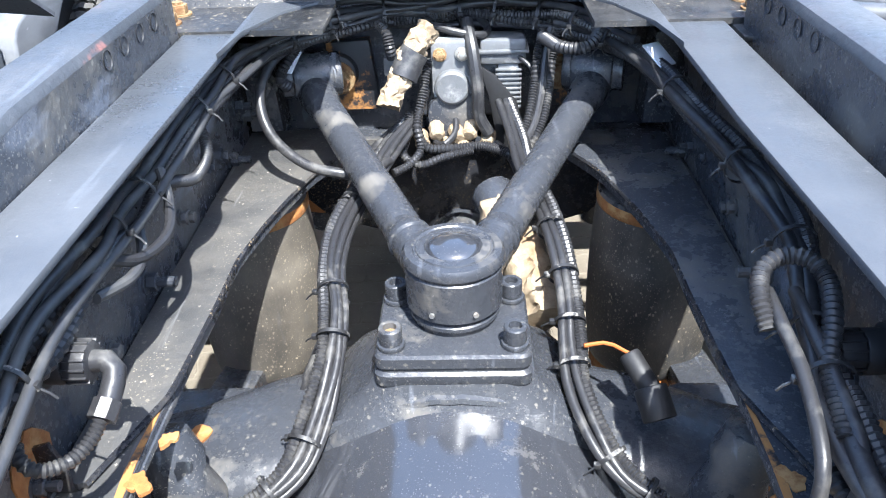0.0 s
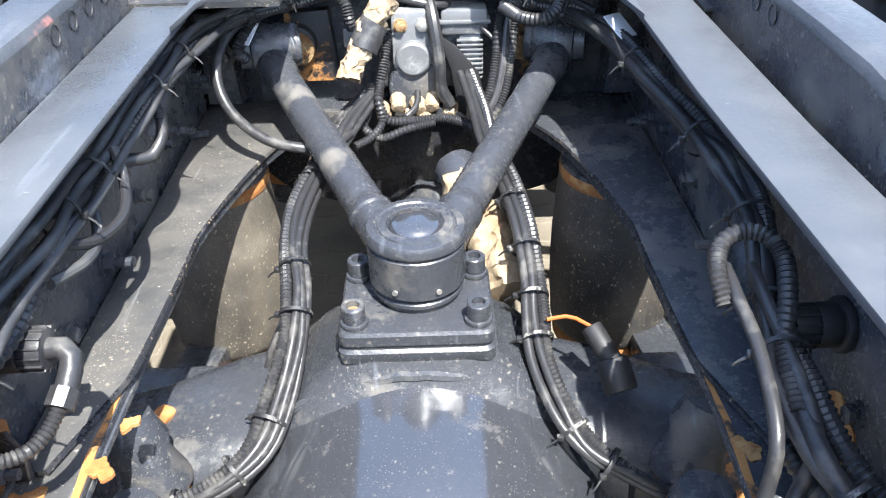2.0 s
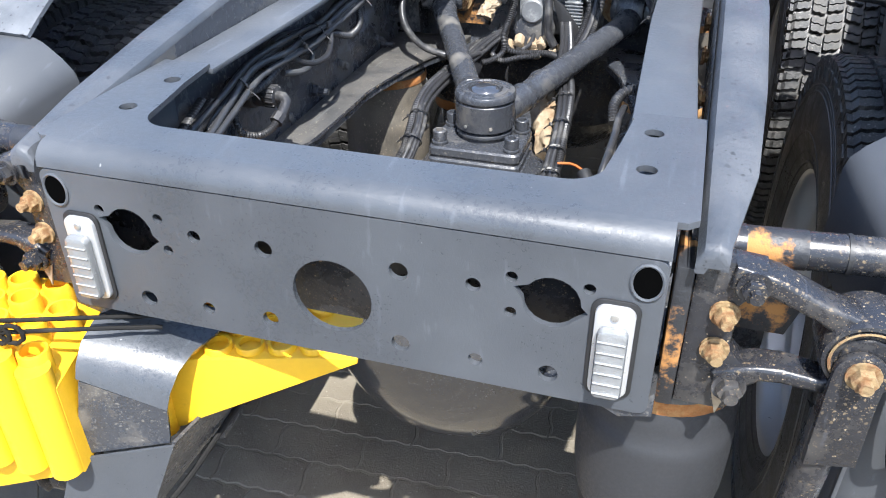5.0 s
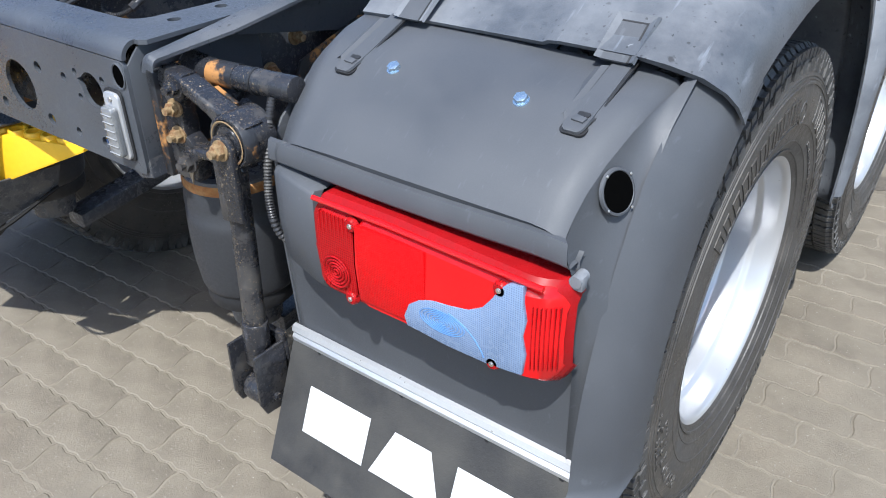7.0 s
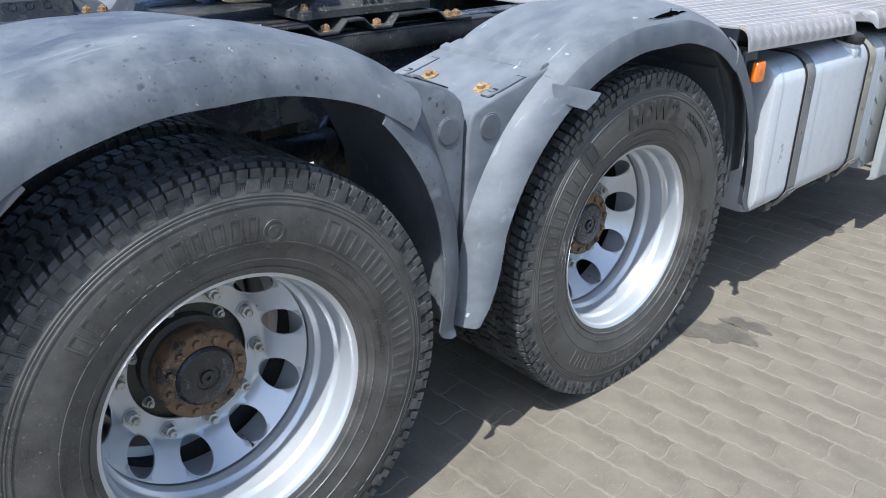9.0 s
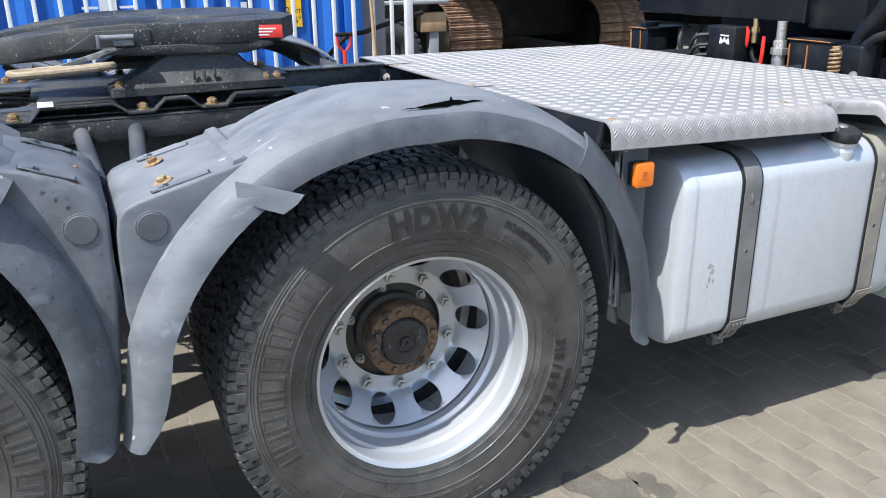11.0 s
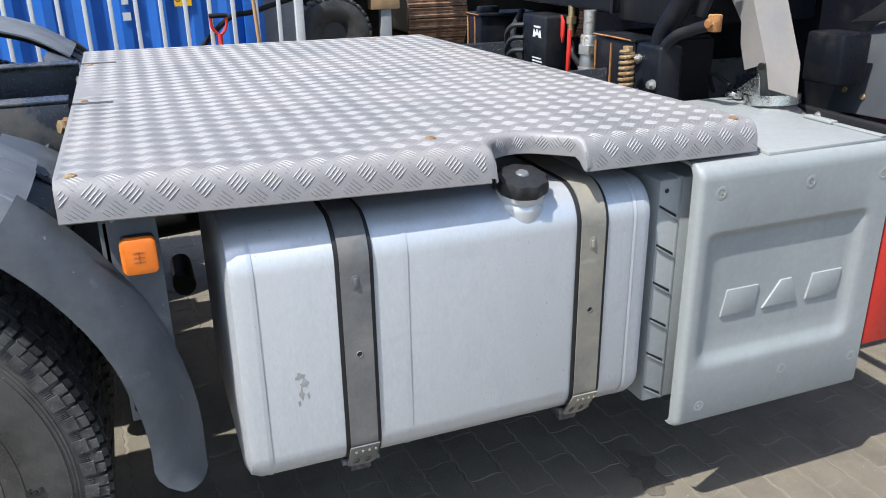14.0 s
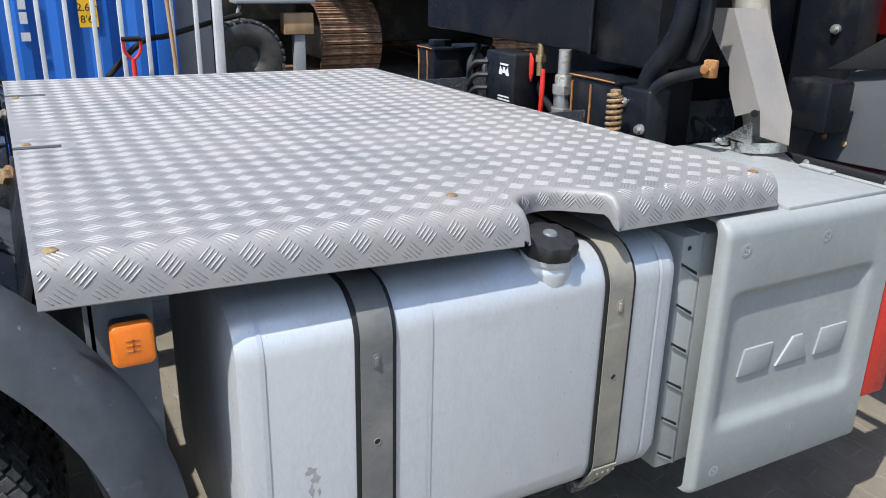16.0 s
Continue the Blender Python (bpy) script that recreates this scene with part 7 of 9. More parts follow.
def panel_bm():
    """The outer skin, with a pressed field."""
    ys = [3.195, 3.198, 3.203, 3.21, 3.22, 3.228, 3.236, 3.244, 3.256, 3.27, 3.30, 3.68, 3.70, 3.71, 3.72, 3.725, 3.74, 3.77, 3.79]
    zs = [0.305, 0.309, 0.315, 0.325, 0.455, 0.465, 0.475, 0.485, 0.497, 0.51, 0.55, 0.80, 0.808, 0.814, 0.820, 0.826, 0.832, 0.838, 0.96, 0.972, 0.982, 0.990, 0.998]
    rings = []
    for y in ys:
        ring = []
        for z in zs:
            ins = 0.0
            d = min(y - 3.195, 0.06)
            edge_ = 0.012 * max(0, 1 - (y - 3.195) / 0.012) ** 2 + 0.016 * max(0, 1 - (z - 0.305) / 0.02) ** 2 + 0.02 * max(0, 1 - (0.998 - z) / 0.03) ** 2
            inside = min(max((y - 3.222) / 0.05, 0), 1) * min(max((3.735 - y) / 0.04, 0), 1) * min(max((z - 0.465) / 0.045, 0), 1) * min(max((0.836 - z) / 0.024, 0), 1)
            inside = inside * inside * (3 - 2 * inside)
            ring.append((1.316 - edge_ - 0.017 * inside - 0.02 * max(0, z - 0.9), y, z))
        rings.append(ring)
    bm = grid_mesh(rings, close_u=False)
    for f in bm.faces:
        f.normal_update()
    bmesh.ops.recalc_face_normals(bm, faces=bm.faces[:])
    geom = bmesh.ops.extrude_face_region(bm, geom=bm.faces[:])
    for v in [e for e in geom["geom"] if isinstance(e, bmesh.types.BMVert)]:
        v.co.x -= 0.02
    bmesh.ops.recalc_face_normals(bm, faces=bm.faces[:])
    return bm


part("outer_skin", panel_bm(), M["panel"], sb, "satin silver-grey moulded panel", sharp=50)
part("skin_top", prism([(1.296, 0.984), (1.299, 0.992), (1.292, 0.9985), (1.25, 1.0005), (0.95, 1.004), (0.95, 0.994), (1.25, 0.99)], "y", 3.20, 3.79, 0.002), M["panel"], sb)
for y, z in ((3.255, 0.932), (3.521, 0.927), (3.518, 0.412), (3.26, 0.36), (3.755, 0.92), (3.76, 0.40)):
    part("skin_dimple", lathe([(0.0, -0.002), (0.006, -0.002), (0.009, 0.0006), (0.014, 0.0009), (0.018, 0.0)], (1.3155, y, z), (1, 0, 0), 20), M["panel"], sb)
    part("skin_screw", cyl((1.313, y, z), (1.3165, y, z), 0.005, seg=10), M["nut"], sb)
# raised blocks in place of the maker's mark
for poly in ([(3.305, 0.60), (3.318, 0.670), (3.415, 0.670), (3.408, 0.60)],
             [(3.435, 0.60), (3.485, 0.670), (3.520, 0.670), (3.548, 0.60)],
             [(3.575, 0.60), (3.588, 0.670), (3.685, 0.670), (3.678, 0.60)]):
    part("raised_block", prism(poly, "x", 1.290, 1.3045, 0.003), M["panel"], sb)
part("red_end", box(1.25, 1.312, 3.80, 3.90, 0.42, 0.98, 0.01), M["red"], sb, "red painted cab corner beside the panel")

# ---- fifth wheel ----
fw = thing("fifth_wheel", "worn black cast fifth wheel coupling on a corrugated mounting plate", "fifth wheel")
po = [(-0.43, 0.98), (-0.44, 1.12), (-0.40, 1.24), (-0.20, 1.33), (0.20, 1.33), (0.40, 1.24), (0.44, 1.12), (0.43, 0.98), (0.40, 0.70), (0.30, 0.47), (0.22, 0.40), (0.14, 0.41), (0.10, 0.62), (0.06, 0.78), (0.0, 0.82), (-0.06, 0.78), (-0.10, 0.62), (-0.14, 0.41), (-0.22, 0.40), (-0.30, 0.47), (-0.40, 0.70)]
fine = []
for (a, b), (c2, d2) in zip(po, po[1:] + po[:1]):
    fine += [(a + (c2 - a) * q / 4, b + (d2 - b) * q / 4) for q in range(4)]
fb = prism(fine, "z", 1.285, 1.352, 0.006)
for v in fb.verts:
    if v.co.y < 0.75:
        v.co.z -= (0.75 - v.co.y) ** 1.3 * 0.20
part("coupling_plate", fb, M["coupling"], fw, "thick black cast coupling plate, greasy and scratched")
part("coupling_skirt", prism([(0.72, 1.29), (1.20, 1.29), (1.21, 1.275), (1.12, 1.255), (0.80, 1.262), (0.70, 1.275)], "x", 0.37, 0.43, 0.006), M["coupling"], fw)
part("red_plate", moved(box(-0.045, 0.045, -0.002, 0.001, -0.019, 0.019, 0.001), Matrix.Translation((0.432, 1.19, 1.316)) @ Matrix.Rotation(radians(68), 4, "Z")), M["red"], fw, "red maker's plate with plain bars")
for k in range(3):
    part("plate_bar", moved(box(-0.03, 0.025 - 0.01 * k, -0.0035, -0.002, -0.002, 0.002), Matrix.Translation((0.432, 1.19, 1.324 - 0.009 * k)) @ Matrix.Rotation(radians(68), 4, "Z")), M["white"], fw)
part("release_latch", merge(box(0.425, 0.455, 0.745, 0.80, 1.295, 1.325, 0.003), cyl((0.45, 0.70, 1.318), (0.45, 0.80, 1.318), 0.009, seg=14), box(0.44, 0.462, 0.70, 0.71, 1.29, 1.328, 0.003)), M["cast"], fw)
part("latch_plate", prism([(0.62, 1.285), (0.85, 1.285), (0.85, 1.335), (0.80, 1.338), (0.70, 1.335)], "x", 0.408, 0.424, 0.003), M["coupling"], fw)
part("release_handle", tube([(0.45, 0.47, 1.235), (0.475, 0.49, 1.232), (0.482, 0.60, 1.236), (0.475, 0.71, 1.242), (0.45, 0.735, 1.243), (0.43, 0.71, 1.24), (0.425, 0.60, 1.238), (0.43, 0.50, 1.234), (0.45, 0.47, 1.235)], 0.011, 10), M["tape"], fw, "looped handle in dirty tape")
part("handle_arm", prism([(0.60, 1.25), (0.72, 1.285), (0.78, 1.29), (0.64, 1.243)], "x", 0.42, 0.432, 0.002), M["cast"], fw)
for s in (-1, 1):
    x = s * 0.36
    rings = []
    for z, y0, y1, hx in ((1.150, 0.72, 1.235, 0.085), (1.172, 0.72, 1.235, 0.085), (1.178, 0.735, 1.21, 0.07), (1.22, 0.82, 1.13, 0.055), (1.262, 0.89, 1.09, 0.05), (1.275, 0.90, 1.08, 0.05)):
        rings.append([(x + a, (y0 + y1) / 2 + b, z) for a, b in rounded(-hx, hx, -(y1 - y0) / 2, (y1 - y0) / 2, 0.012, 3)])
    part("pedestal", grid_mesh(rings, cap=True), M["coupling"], fw, "black cast pedestal")
    for k in (0, 1, 2):
        part("pedestal_rib", box(x + s * 0.07, x + s * 0.079, 0.955 + 0.03 * k, 0.962 + 0.03 * k, 1.185, 1.215, 0.002), M["coupling"], fw)
    for y in (0.745, 1.175, 1.21):
        part("pedestal_bolt", hexbolt((x + s * 0.06, y, 1.172), (0, 0, 1), 0.014, 0.013, True, 0.006), M["gold"], fw)
    # corrugated mounting plate
    wave = [(0.36, 1.108), (0.50, 1.108), (0.53, 1.142), (0.72, 1.142), (0.76, 1.112), (0.83, 1.112), (0.865, 1.144), (0.93, 1.144), (0.965, 1.112), (1.04, 1.112), (1.07, 1.144), (1.24, 1.144), (1.28, 1.112), (1.40, 1.108)]
    under = [(y, z - 0.009) for y, z in wave]
    part("mounting_plate", prism(wave + under[::-1], "x", s * 0.20, s * 0.475, 0.002), M["coupling"], fw, "black corrugated steel mounting plate")
    part("base_angle", merge(box(s * 0.40, s * 0.47, 0.3, 1.55, 1.088, 1.099, 0.003), box(s * 0.46, s * 0.47, 0.3, 1.55, 1.03, 1.095, 0.002)), M["coupling"], fw)
    for y in (0.405, 0.46, 0.80, 1.00, 1.31, 1.35):
        z = 1.112 if y > 0.5 else 1.108
        part("mounting_bolt", hexbolt((s * 0.445, y, z), (0, 0, 1), 0.015, 0.014, True, 0.004), M["gold"], fw, "" if y > 0.41 else "yellow zinc bolt")
        part("mounting_nut", hexbolt((s * 0.445, y, 1.087), (0, 0, -1), 0.014, 0.013, True), M["gold"], fw)
part("name_plate", moved(box(-0.02, 0.02, -0.001, 0.001, -0.01, 0.01), Matrix.Translation((0.476, 0.545, 1.150)) @ Matrix.Rotation(radians(90), 4, "Z") @ Matrix.Rotation(radians(-50), 4, "X")), M["tag"], fw)
part("middle_plate", box(-0.20, 0.20, 0.50, 1.26, 1.125, 1.138, 0.003), M["coupling"], fw)
# tubes from the rail to the mudguard ends
for y0, y1 in ((0.622, 0.640), (0.778, 0.738)):
    part("mudguard_post", merge(cyl((0.39, y0, 1.062), (0.90, y1, 1.012), 0.0225, seg=24), cyl((0.39, y0, 1.062), (0.435, y0, 1.058), 0.029, 0.024, 24)), M["ramp"], truck, "grey steel mudguard post")

left_tank = thing("air_tank", "dark steel tank on the far side of the frame", "tank")
part("tank_shell", rbox(2.135, 3.30, -1.25, -0.66, 0.385, 0.968, 0.085, 0.03), M["strap_dark"], left_tank)
part("tank_bearer", box(-0.70, -0.41, 2.3, 3.2, 0.60, 0.70, 0.01), M["chassis"], left_tank)
part("gearbox", merge(box(-0.22, 0.22, 2.6, 4.2, 0.45, 0.95, 0.06, 3), cyl((0, 2.0, 0.62), (0, 2.65, 0.66), 0.07, seg=20)), M["dark"], truck)
# stub cylinders added to fill the gap where lit ground showed
for y in (1.98, 2.06):
    part("air_reservoir", merge(cyl((0.45, y + 0.02, 0.62), (0.62, y + 0.02, 0.62), 0.03, seg=12)), M["dark"], truck)
part("reservoir", lathe([(0.0, 0.0), (0.08, 0.01), (0.11, 0.05), (0.11, 0.75), (0.08, 0.79), (0.0, 0.80)], (-0.25, 1.75, 0.62), (1, 0, 0), 28), M["dark"], truck)
# sheet added to darken the gap between wheel and fuel tank
part("mudguard_liner", prism([(1.962, 0.50), (1.975, 0.50), (1.965, 0.57), (1.90, 0.85), (1.80, 1.0), (1.78, 0.99), (1.88, 0.84), (1.95, 0.57)], "x", 0.43, 1.22, 0.003), M["plastic"], truck)


# ---- wheel chock in its holder under the end crossmember ----
chock = thing("wheel_chock", "yellow plastic fluted wheel chock held in a black bent steel holder", "wheel chock")
CH = Matrix(((0.955, -0.296, 0, -0.015), (0.296, 0.955, 0, -0.678), (0, 0, 1, 0), (0, 0, 0, 1)))


def sheet_of(rows, thick):
    """A bent sheet through rows of points along the chock, with thickness."""
    bm_ = grid_mesh(rows, close_u=False)
    bmesh.ops.recalc_face_normals(bm_, faces=bm_.faces[:])
    bmesh.ops.solidify(bm_, geom=bm_.faces[:], thickness=thick)
    return moved(bm_, CH)


def chock_top(u):
    return 0.785 if u > -0.33 else 0.79 + 0.5 * min(-u - 0.33, 0.16)


def yellow_prism(poly, w0, w1):
    return moved(prism(poly, "y", w0, w1, 0.002), CH)


part("chock_wedge", yellow_prism([(-0.325, 0.634), (-0.27, 0.648), (-0.26, 0.656), (0.0, 0.768), (0.0, 0.775), (-0.06, 0.779), (-0.325, 0.778)], 0.0, 0.16), M["yellow"], chock, "yellow moulded wedge")
part("chock_body", yellow_prism([(-0.395, 0.640), (-0.395, 0.800), (-0.46, 0.845), (-0.76, 0.860), (-0.76, 0.56)], -0.085, 0.115), M["yellow"], chock, "yellow moulded body")
for i in range(6):
    for j in range(3):
        u, w = -0.30 + 0.047 * i - (0.022 if j % 2 else 0), 0.026 + 0.046 * j
        if u < -0.05:
            part("flute", moved(lathe([(0.016, -0.004), (0.016, 0.006), (0.0200, 0.006), (0.0215, 0.003), (0.0215, -0.012)], (u, w, chock_top(u) - 0.002), (0, 0, 1), 18), CH), M["yellow"], chock)
for i in range(7):
    for j in range(4):
        u, w = -0.425 - 0.048 * i - (0.022 if j % 2 else 0), -0.060 + 0.048 * j
        part("flute", moved(lathe([(0.017, -0.01), (0.017, 0.012), (0.0205, 0.012), (0.0215, 0.009), (0.0215, -0.03)], (u, w, min(chock_top(u), 0.858) - 0.002), (0, 0, 1), 18), CH), M["yellow"], chock)
for i in range(8):
    u = -0.418 - 0.045 * i
    part("side_flute", moved(cyl((u, -0.083, 0.640 - 0.28 * (-0.40 - u) * -1), (u, -0.083, min(chock_top(u), 0.858)), 0.0225, seg=20), CH), M["yellow"], chock)
part("side_flute", moved(cyl((-0.303, 0.002, 0.640), (-0.303, 0.002, 0.778), 0.021, seg=18), CH), M["yellow"], chock)
band = [((-0.345, 0.11, 0.835), (-0.185, 0.09, 0.790)), ((-0.358, 0.06, 0.842), (-0.20, 0.045, 0.802)), ((-0.368, 0.01, 0.845), (-0.228, -0.015, 0.805)), ((-0.374, -0.03, 0.836), (-0.245, -0.040, 0.790)), ((-0.378, -0.052, 0.815), (-0.258, -0.055, 0.762)), ((-0.380, -0.060, 0.795), (-0.266, -0.060, 0.735))]
part("holder_band", sheet_of([[a_, tuple((p + q) / 2 for p, q in zip(a_, b_)), b_] for a_, b_ in band], 0.005), M["topgrey"], chock, "black curved steel holding band")
part("holder_sheet", sheet_of([[(-0.378, -0.054, 0.79), (-0.266, -0.054, 0.735)], [(-0.415, -0.05, 0.645), (-0.275, -0.05, 0.668)]], 0.005), M["chassis"], chock)
part("holder_lip", sheet_of([[(-0.425, -0.058, 0.640), (-0.268, -0.058, 0.668)], [(-0.462, -0.062, 0.540), (-0.330, -0.062, 0.520)]], 0.005), M["topgrey"], chock)
part("holder_side", sheet_of([[(-0.268, -0.056, 0.668), (-0.20, 0.11, 0.660)], [(-0.330, -0.060, 0.520), (-0.22, 0.10, 0.60)]], 0.005), M["chassis"], chock)
part("holder_base", moved(tube([(-0.462, -0.064, 0.538), (-0.330, -0.064, 0.517), (-0.215, 0.10, 0.60)], 0.005, 8), CH), M["dark"], chock)
part("holder_hanger", moved(box(-0.40, -0.25, 0.10, 0.108, 0.60, 0.90, 0.002), CH), M["chassis"], chock)
wire = [(-0.60, -0.07, 0.885), (-0.52, -0.085, 0.90), (-0.46, -0.08, 0.892), (-0.40, -0.05, 0.872), (-0.33, -0.02, 0.852), (-0.27, 0.0, 0.838)]
part("spring_wire", moved(tube(wire, 0.0032, 8), CH), M["dark"], chock, "bent spring wire clip")
part("spring_wire", moved(tube([(x + 0.010, y + 0.022, z + 0.003) for x, y, z in wire], 0.0032, 8), CH), M["dark"], chock)
for du in (0.0, 0.018):
    part("spring_coil", moved(tube([(-0.452 + du + 0.015 * math.cos(t), -0.075, 0.885 + 0.015 * math.sin(t)) for t in [radians(30 * k) for k in range(26)]], 0.0032, 8), CH), M["dark"], chock)

# ---- loader crane base behind the deck ----
crane = thing("loader_crane", "black loader crane base with valves, hoses and pedestals behind the deck", "crane")
crane.scale, crane.location = (0.96, 0.96, 0.96), (0.108, 0.078, 0.060)
part("crane_tank", box(-0.95, 0.24, 3.62, 4.25, 1.228, 2.6, 0.010), M["crane"], crane, "black painted steel tank of the crane base")
part("crane_post", box(0.236, 0.53, 3.65, 4.25, 1.205, 2.6, 0.012), M["crane"], crane)
part("weld_seam", tube([(0.242, 3.62, 1.23), (0.242, 3.62, 2.2)], 0.006, 8), M["crane"], crane)
part("pedestal", box(-0.95, -0.80, 3.58, 3.8, 0.85, 1.135, 0.006), M["crane"], crane)
part("pedestal", box(0.21, 0.455, 3.58, 3.9, 0.85, 1.155, 0.006), M["crane"], crane, "black pedestal with rusty edges")
for s0, s1, y, z in ((-0.96, -0.79, 3.575, 1.135), (0.20, 0.460, 3.575, 1.155)):
    part("pedestal_plate", box(s0, s1, y, y + 0.3, z, z + 0.012, 0.002), M["crane"], crane)
    part("rusty_edge", tube([(s0 + 0.004, y, z + 0.006), ((s0 + s1) / 2, y - 0.001, z + 0.007), (s1 - 0.02, y, z + 0.006)], 0.0032, 6), M["rust"], crane)
for x in (0.218, 0.318):
    part("rusty_edge", tube([(x, 3.577, 0.9), (x + 0.002, 3.577, 1.05), (x, 3.577, 1.14)], 0.004, 6), M["rust"], crane)
for x in (-0.945, -0.86):
    part("rusty_edge", tube([(x, 3.577, 0.9), (x + 0.004, 3.577, 1.05), (x - 0.003, 3.577, 1.13)], 0.004, 6), M["rust"], crane)
part("tank_stub", box(-0.90, -0.85, 3.6, 3.7, 1.14, 1.175, 0.008), M["crane"], crane)
part("floor_pan", box(-1.1, 0.9, 3.5, 4.6, 0.86, 0.90, 0.006), M["crane"], crane)
# wall coloured black for the deep shade behind the crane
part("back_wall", box(-1.0, 0.74, 4.3, 4.4, 0.6, 2.6, 0.01), M["crane"], crane)
ctl = part("control_box", box(-0.29, -0.09, 3.54, 3.66, 0.93, 1.195, 0.010, 3), M["crane"], crane, "black control box with white printed mark")
for q_ in ([(-0.185, 1.155), (-0.125, 1.155), (-0.13, 1.148), (-0.18, 1.148)], [(-0.183, 1.143), (-0.163, 1.125), (-0.17, 1.112), (-0.19, 1.112)], [(-0.13, 1.143), (-0.147, 1.125), (-0.14, 1.112), (-0.12, 1.112)], [(-0.16, 1.142), (-0.15, 1.142), (-0.145, 1.12), (-0.165, 1.12)]):
    part("white_mark", prism(q_, "y", 3.538, 3.5395), M["white"], ctl)
for k in range(5):
    part("print_bar", box(-0.19, -0.115 + 0.006 * (k % 2), 3.538, 3.5395, 1.03 - 0.012 * k, 1.035 - 0.012 * k), M["white"], ctl)
for k in range(4):
    part("control_lead", tube([(-0.27, 3.54, 1.15 - 0.05 * k), (-0.31, 3.50, 1.14 - 0.05 * k), (-0.35, 3.50, 1.08 - 0.05 * k), (-0.36, 3.56, 0.98 - 0.02 * k)], 0.010, 8), M["hose"], crane)
part("ball_valve", merge(cyl((0.15, 3.59, 0.93), (0.15, 3.59, 1.15), 0.030, seg=20, bev=0.004), cyl((0.15, 3.59, 1.0), (0.15, 3.59, 1.035), 0.040, seg=6), cyl((0.15, 3.59, 1.085), (0.15, 3.59, 1.115), 0.040, seg=6), cyl((0.15, 3.59, 1.15), (0.15, 3.59, 1.235), 0.022, seg=16)), M["nut"], crane, "dull steel ball valve")
part("valve_lever", prism([(0.088, 1.165), (0.104, 1.165), (0.106, 1.10), (0.102, 1.02), (0.092, 1.0), (0.084, 1.02)], "y", 3.535, 3.545, 0.003), M["red"], crane, "red valve lever")
part("valve_lever", prism([(-0.082, 1.20), (-0.064, 1.18), (-0.060, 1.125), (-0.068, 1.095), (-0.080, 1.12)], "y", 3.60, 3.61, 0.003), M["red"], crane, "red valve lever")
part("valve_body", merge(cyl((-0.05, 3.63, 1.12), (-0.05, 3.63, 1.235), 0.014, seg=14), cyl((-0.05, 3.63, 1.17), (-0.05, 3.63, 1.195), 0.021, seg=6)), M["brass"], crane)
for k in range(5):
    part("crane_hose", tube([(-0.65 + 0.12 * k, 3.72, 1.17), (-0.62 + 0.13 * k, 3.66, 1.08), (-0.6 + 0.14 * k, 3.7, 0.98), (-0.55 + 0.14 * k, 3.8, 0.90)], 0.014, 10), M["hose"], crane)
# coil spring
part("coil_spring", tube([(0.535 + 0.02 * math.cos(t), 3.50 + 0.02 * math.sin(t), 0.99 + 0.0175 * t / (2 * math.pi)) for t in [radians(20 * k) for k in range(18 * 9)]], 0.0062, 8, straight=True), M["gold"], crane, "yellow zinc coil spring on bolt")
part("spring_bolt", merge(cyl((0.535, 3.50, 0.90), (0.535, 3.50, 1.145), 0.009, seg=12), hexbolt((0.535, 3.50, 1.138), (0, 0, 1), 0.017, 0.018)), M["gold"], crane)
# bent stay, clamp and hand rail
stay = new("stay")
stay.parent = crane
part("stay_tube", tube([(0.535, 3.62, 0.90), (0.535, 3.62, 1.10), (0.548, 3.62, 1.19), (0.60, 3.625, 1.265), (0.642, 3.63, 1.34), (0.655, 3.64, 1.46), (0.66, 3.65, 1.8)], 0.034, 14), M["crane"], stay)
part("stay_clamp", box(0.468, 0.602, 3.575, 3.665, 0.90, 1.16, 0.012, 3), M["crane"], stay)
for z in (1.00, 1.11):
    part("clamp_bolt", merge(cyl((0.492, 3.58, z), (0.492, 3.569, z), 0.015, seg=14), hexbolt((0.492, 3.570, z), (-0.3, -1, 0), 0.012, 0.012)), M["nut"], stay)
part("stay_web", prism([(0.62, 1.255), (0.655, 1.30), (0.69, 1.55), (0.73, 1.55), (0.72, 1.33), (0.68, 1.25)], "y", 3.655, 3.675, 0.004), M["crane"], stay)
part("hand_rail", tube([(0.575, 3.60, 0.90), (0.575, 3.60, 1.10), (0.588, 3.60, 1.155), (0.625, 3.61, 1.192), (0.69, 3.62, 1.217), (0.775, 3.63, 1.243)], 0.018, 12), M["crane"], crane)
part("rail_eye", merge(cyl((0.775, 3.63, 1.22), (0.775, 3.63, 1.268), 0.020, seg=16, bev=0.003), hexbolt((0.775, 3.612, 1.243), (0.4, -1, 0), 0.012, 0.010)), M["rust"], crane)
for x, y, z in ((0.70, 4.295, 1.02), (0.70, 4.295, 1.15), (0.66, 4.295, 1.33), (0.58, 3.57, 1.04), (0.58, 3.57, 0.95)):
    part("frame_bolt", merge(cyl((x, y + 0.004, z), (x, y - 0.004, z), 0.016, seg=14), hexbolt((x, y - 0.004, z), (0, -1, 0), 0.012, 0.011)), M["nut"], crane)
# exhaust with heat shield
ex_ = thing("exhaust_stack", "exhaust pipe with folded stainless heat shield and band clamp", "exhaust")
ex_.scale, ex_.location = (1.085, 1.085, 1.085), (-0.2295, -0.166, -0.1275)
part("exhaust_pipe", tube([(1.00, 3.68, 0.98), (0.985, 3.68, 1.08), (0.93, 3.69, 1.22), (0.86, 3.70, 1.42), (0.79, 3.72, 1.62), (0.76, 3.73, 1.9)], 0.048, 22), M["strap"], ex_)
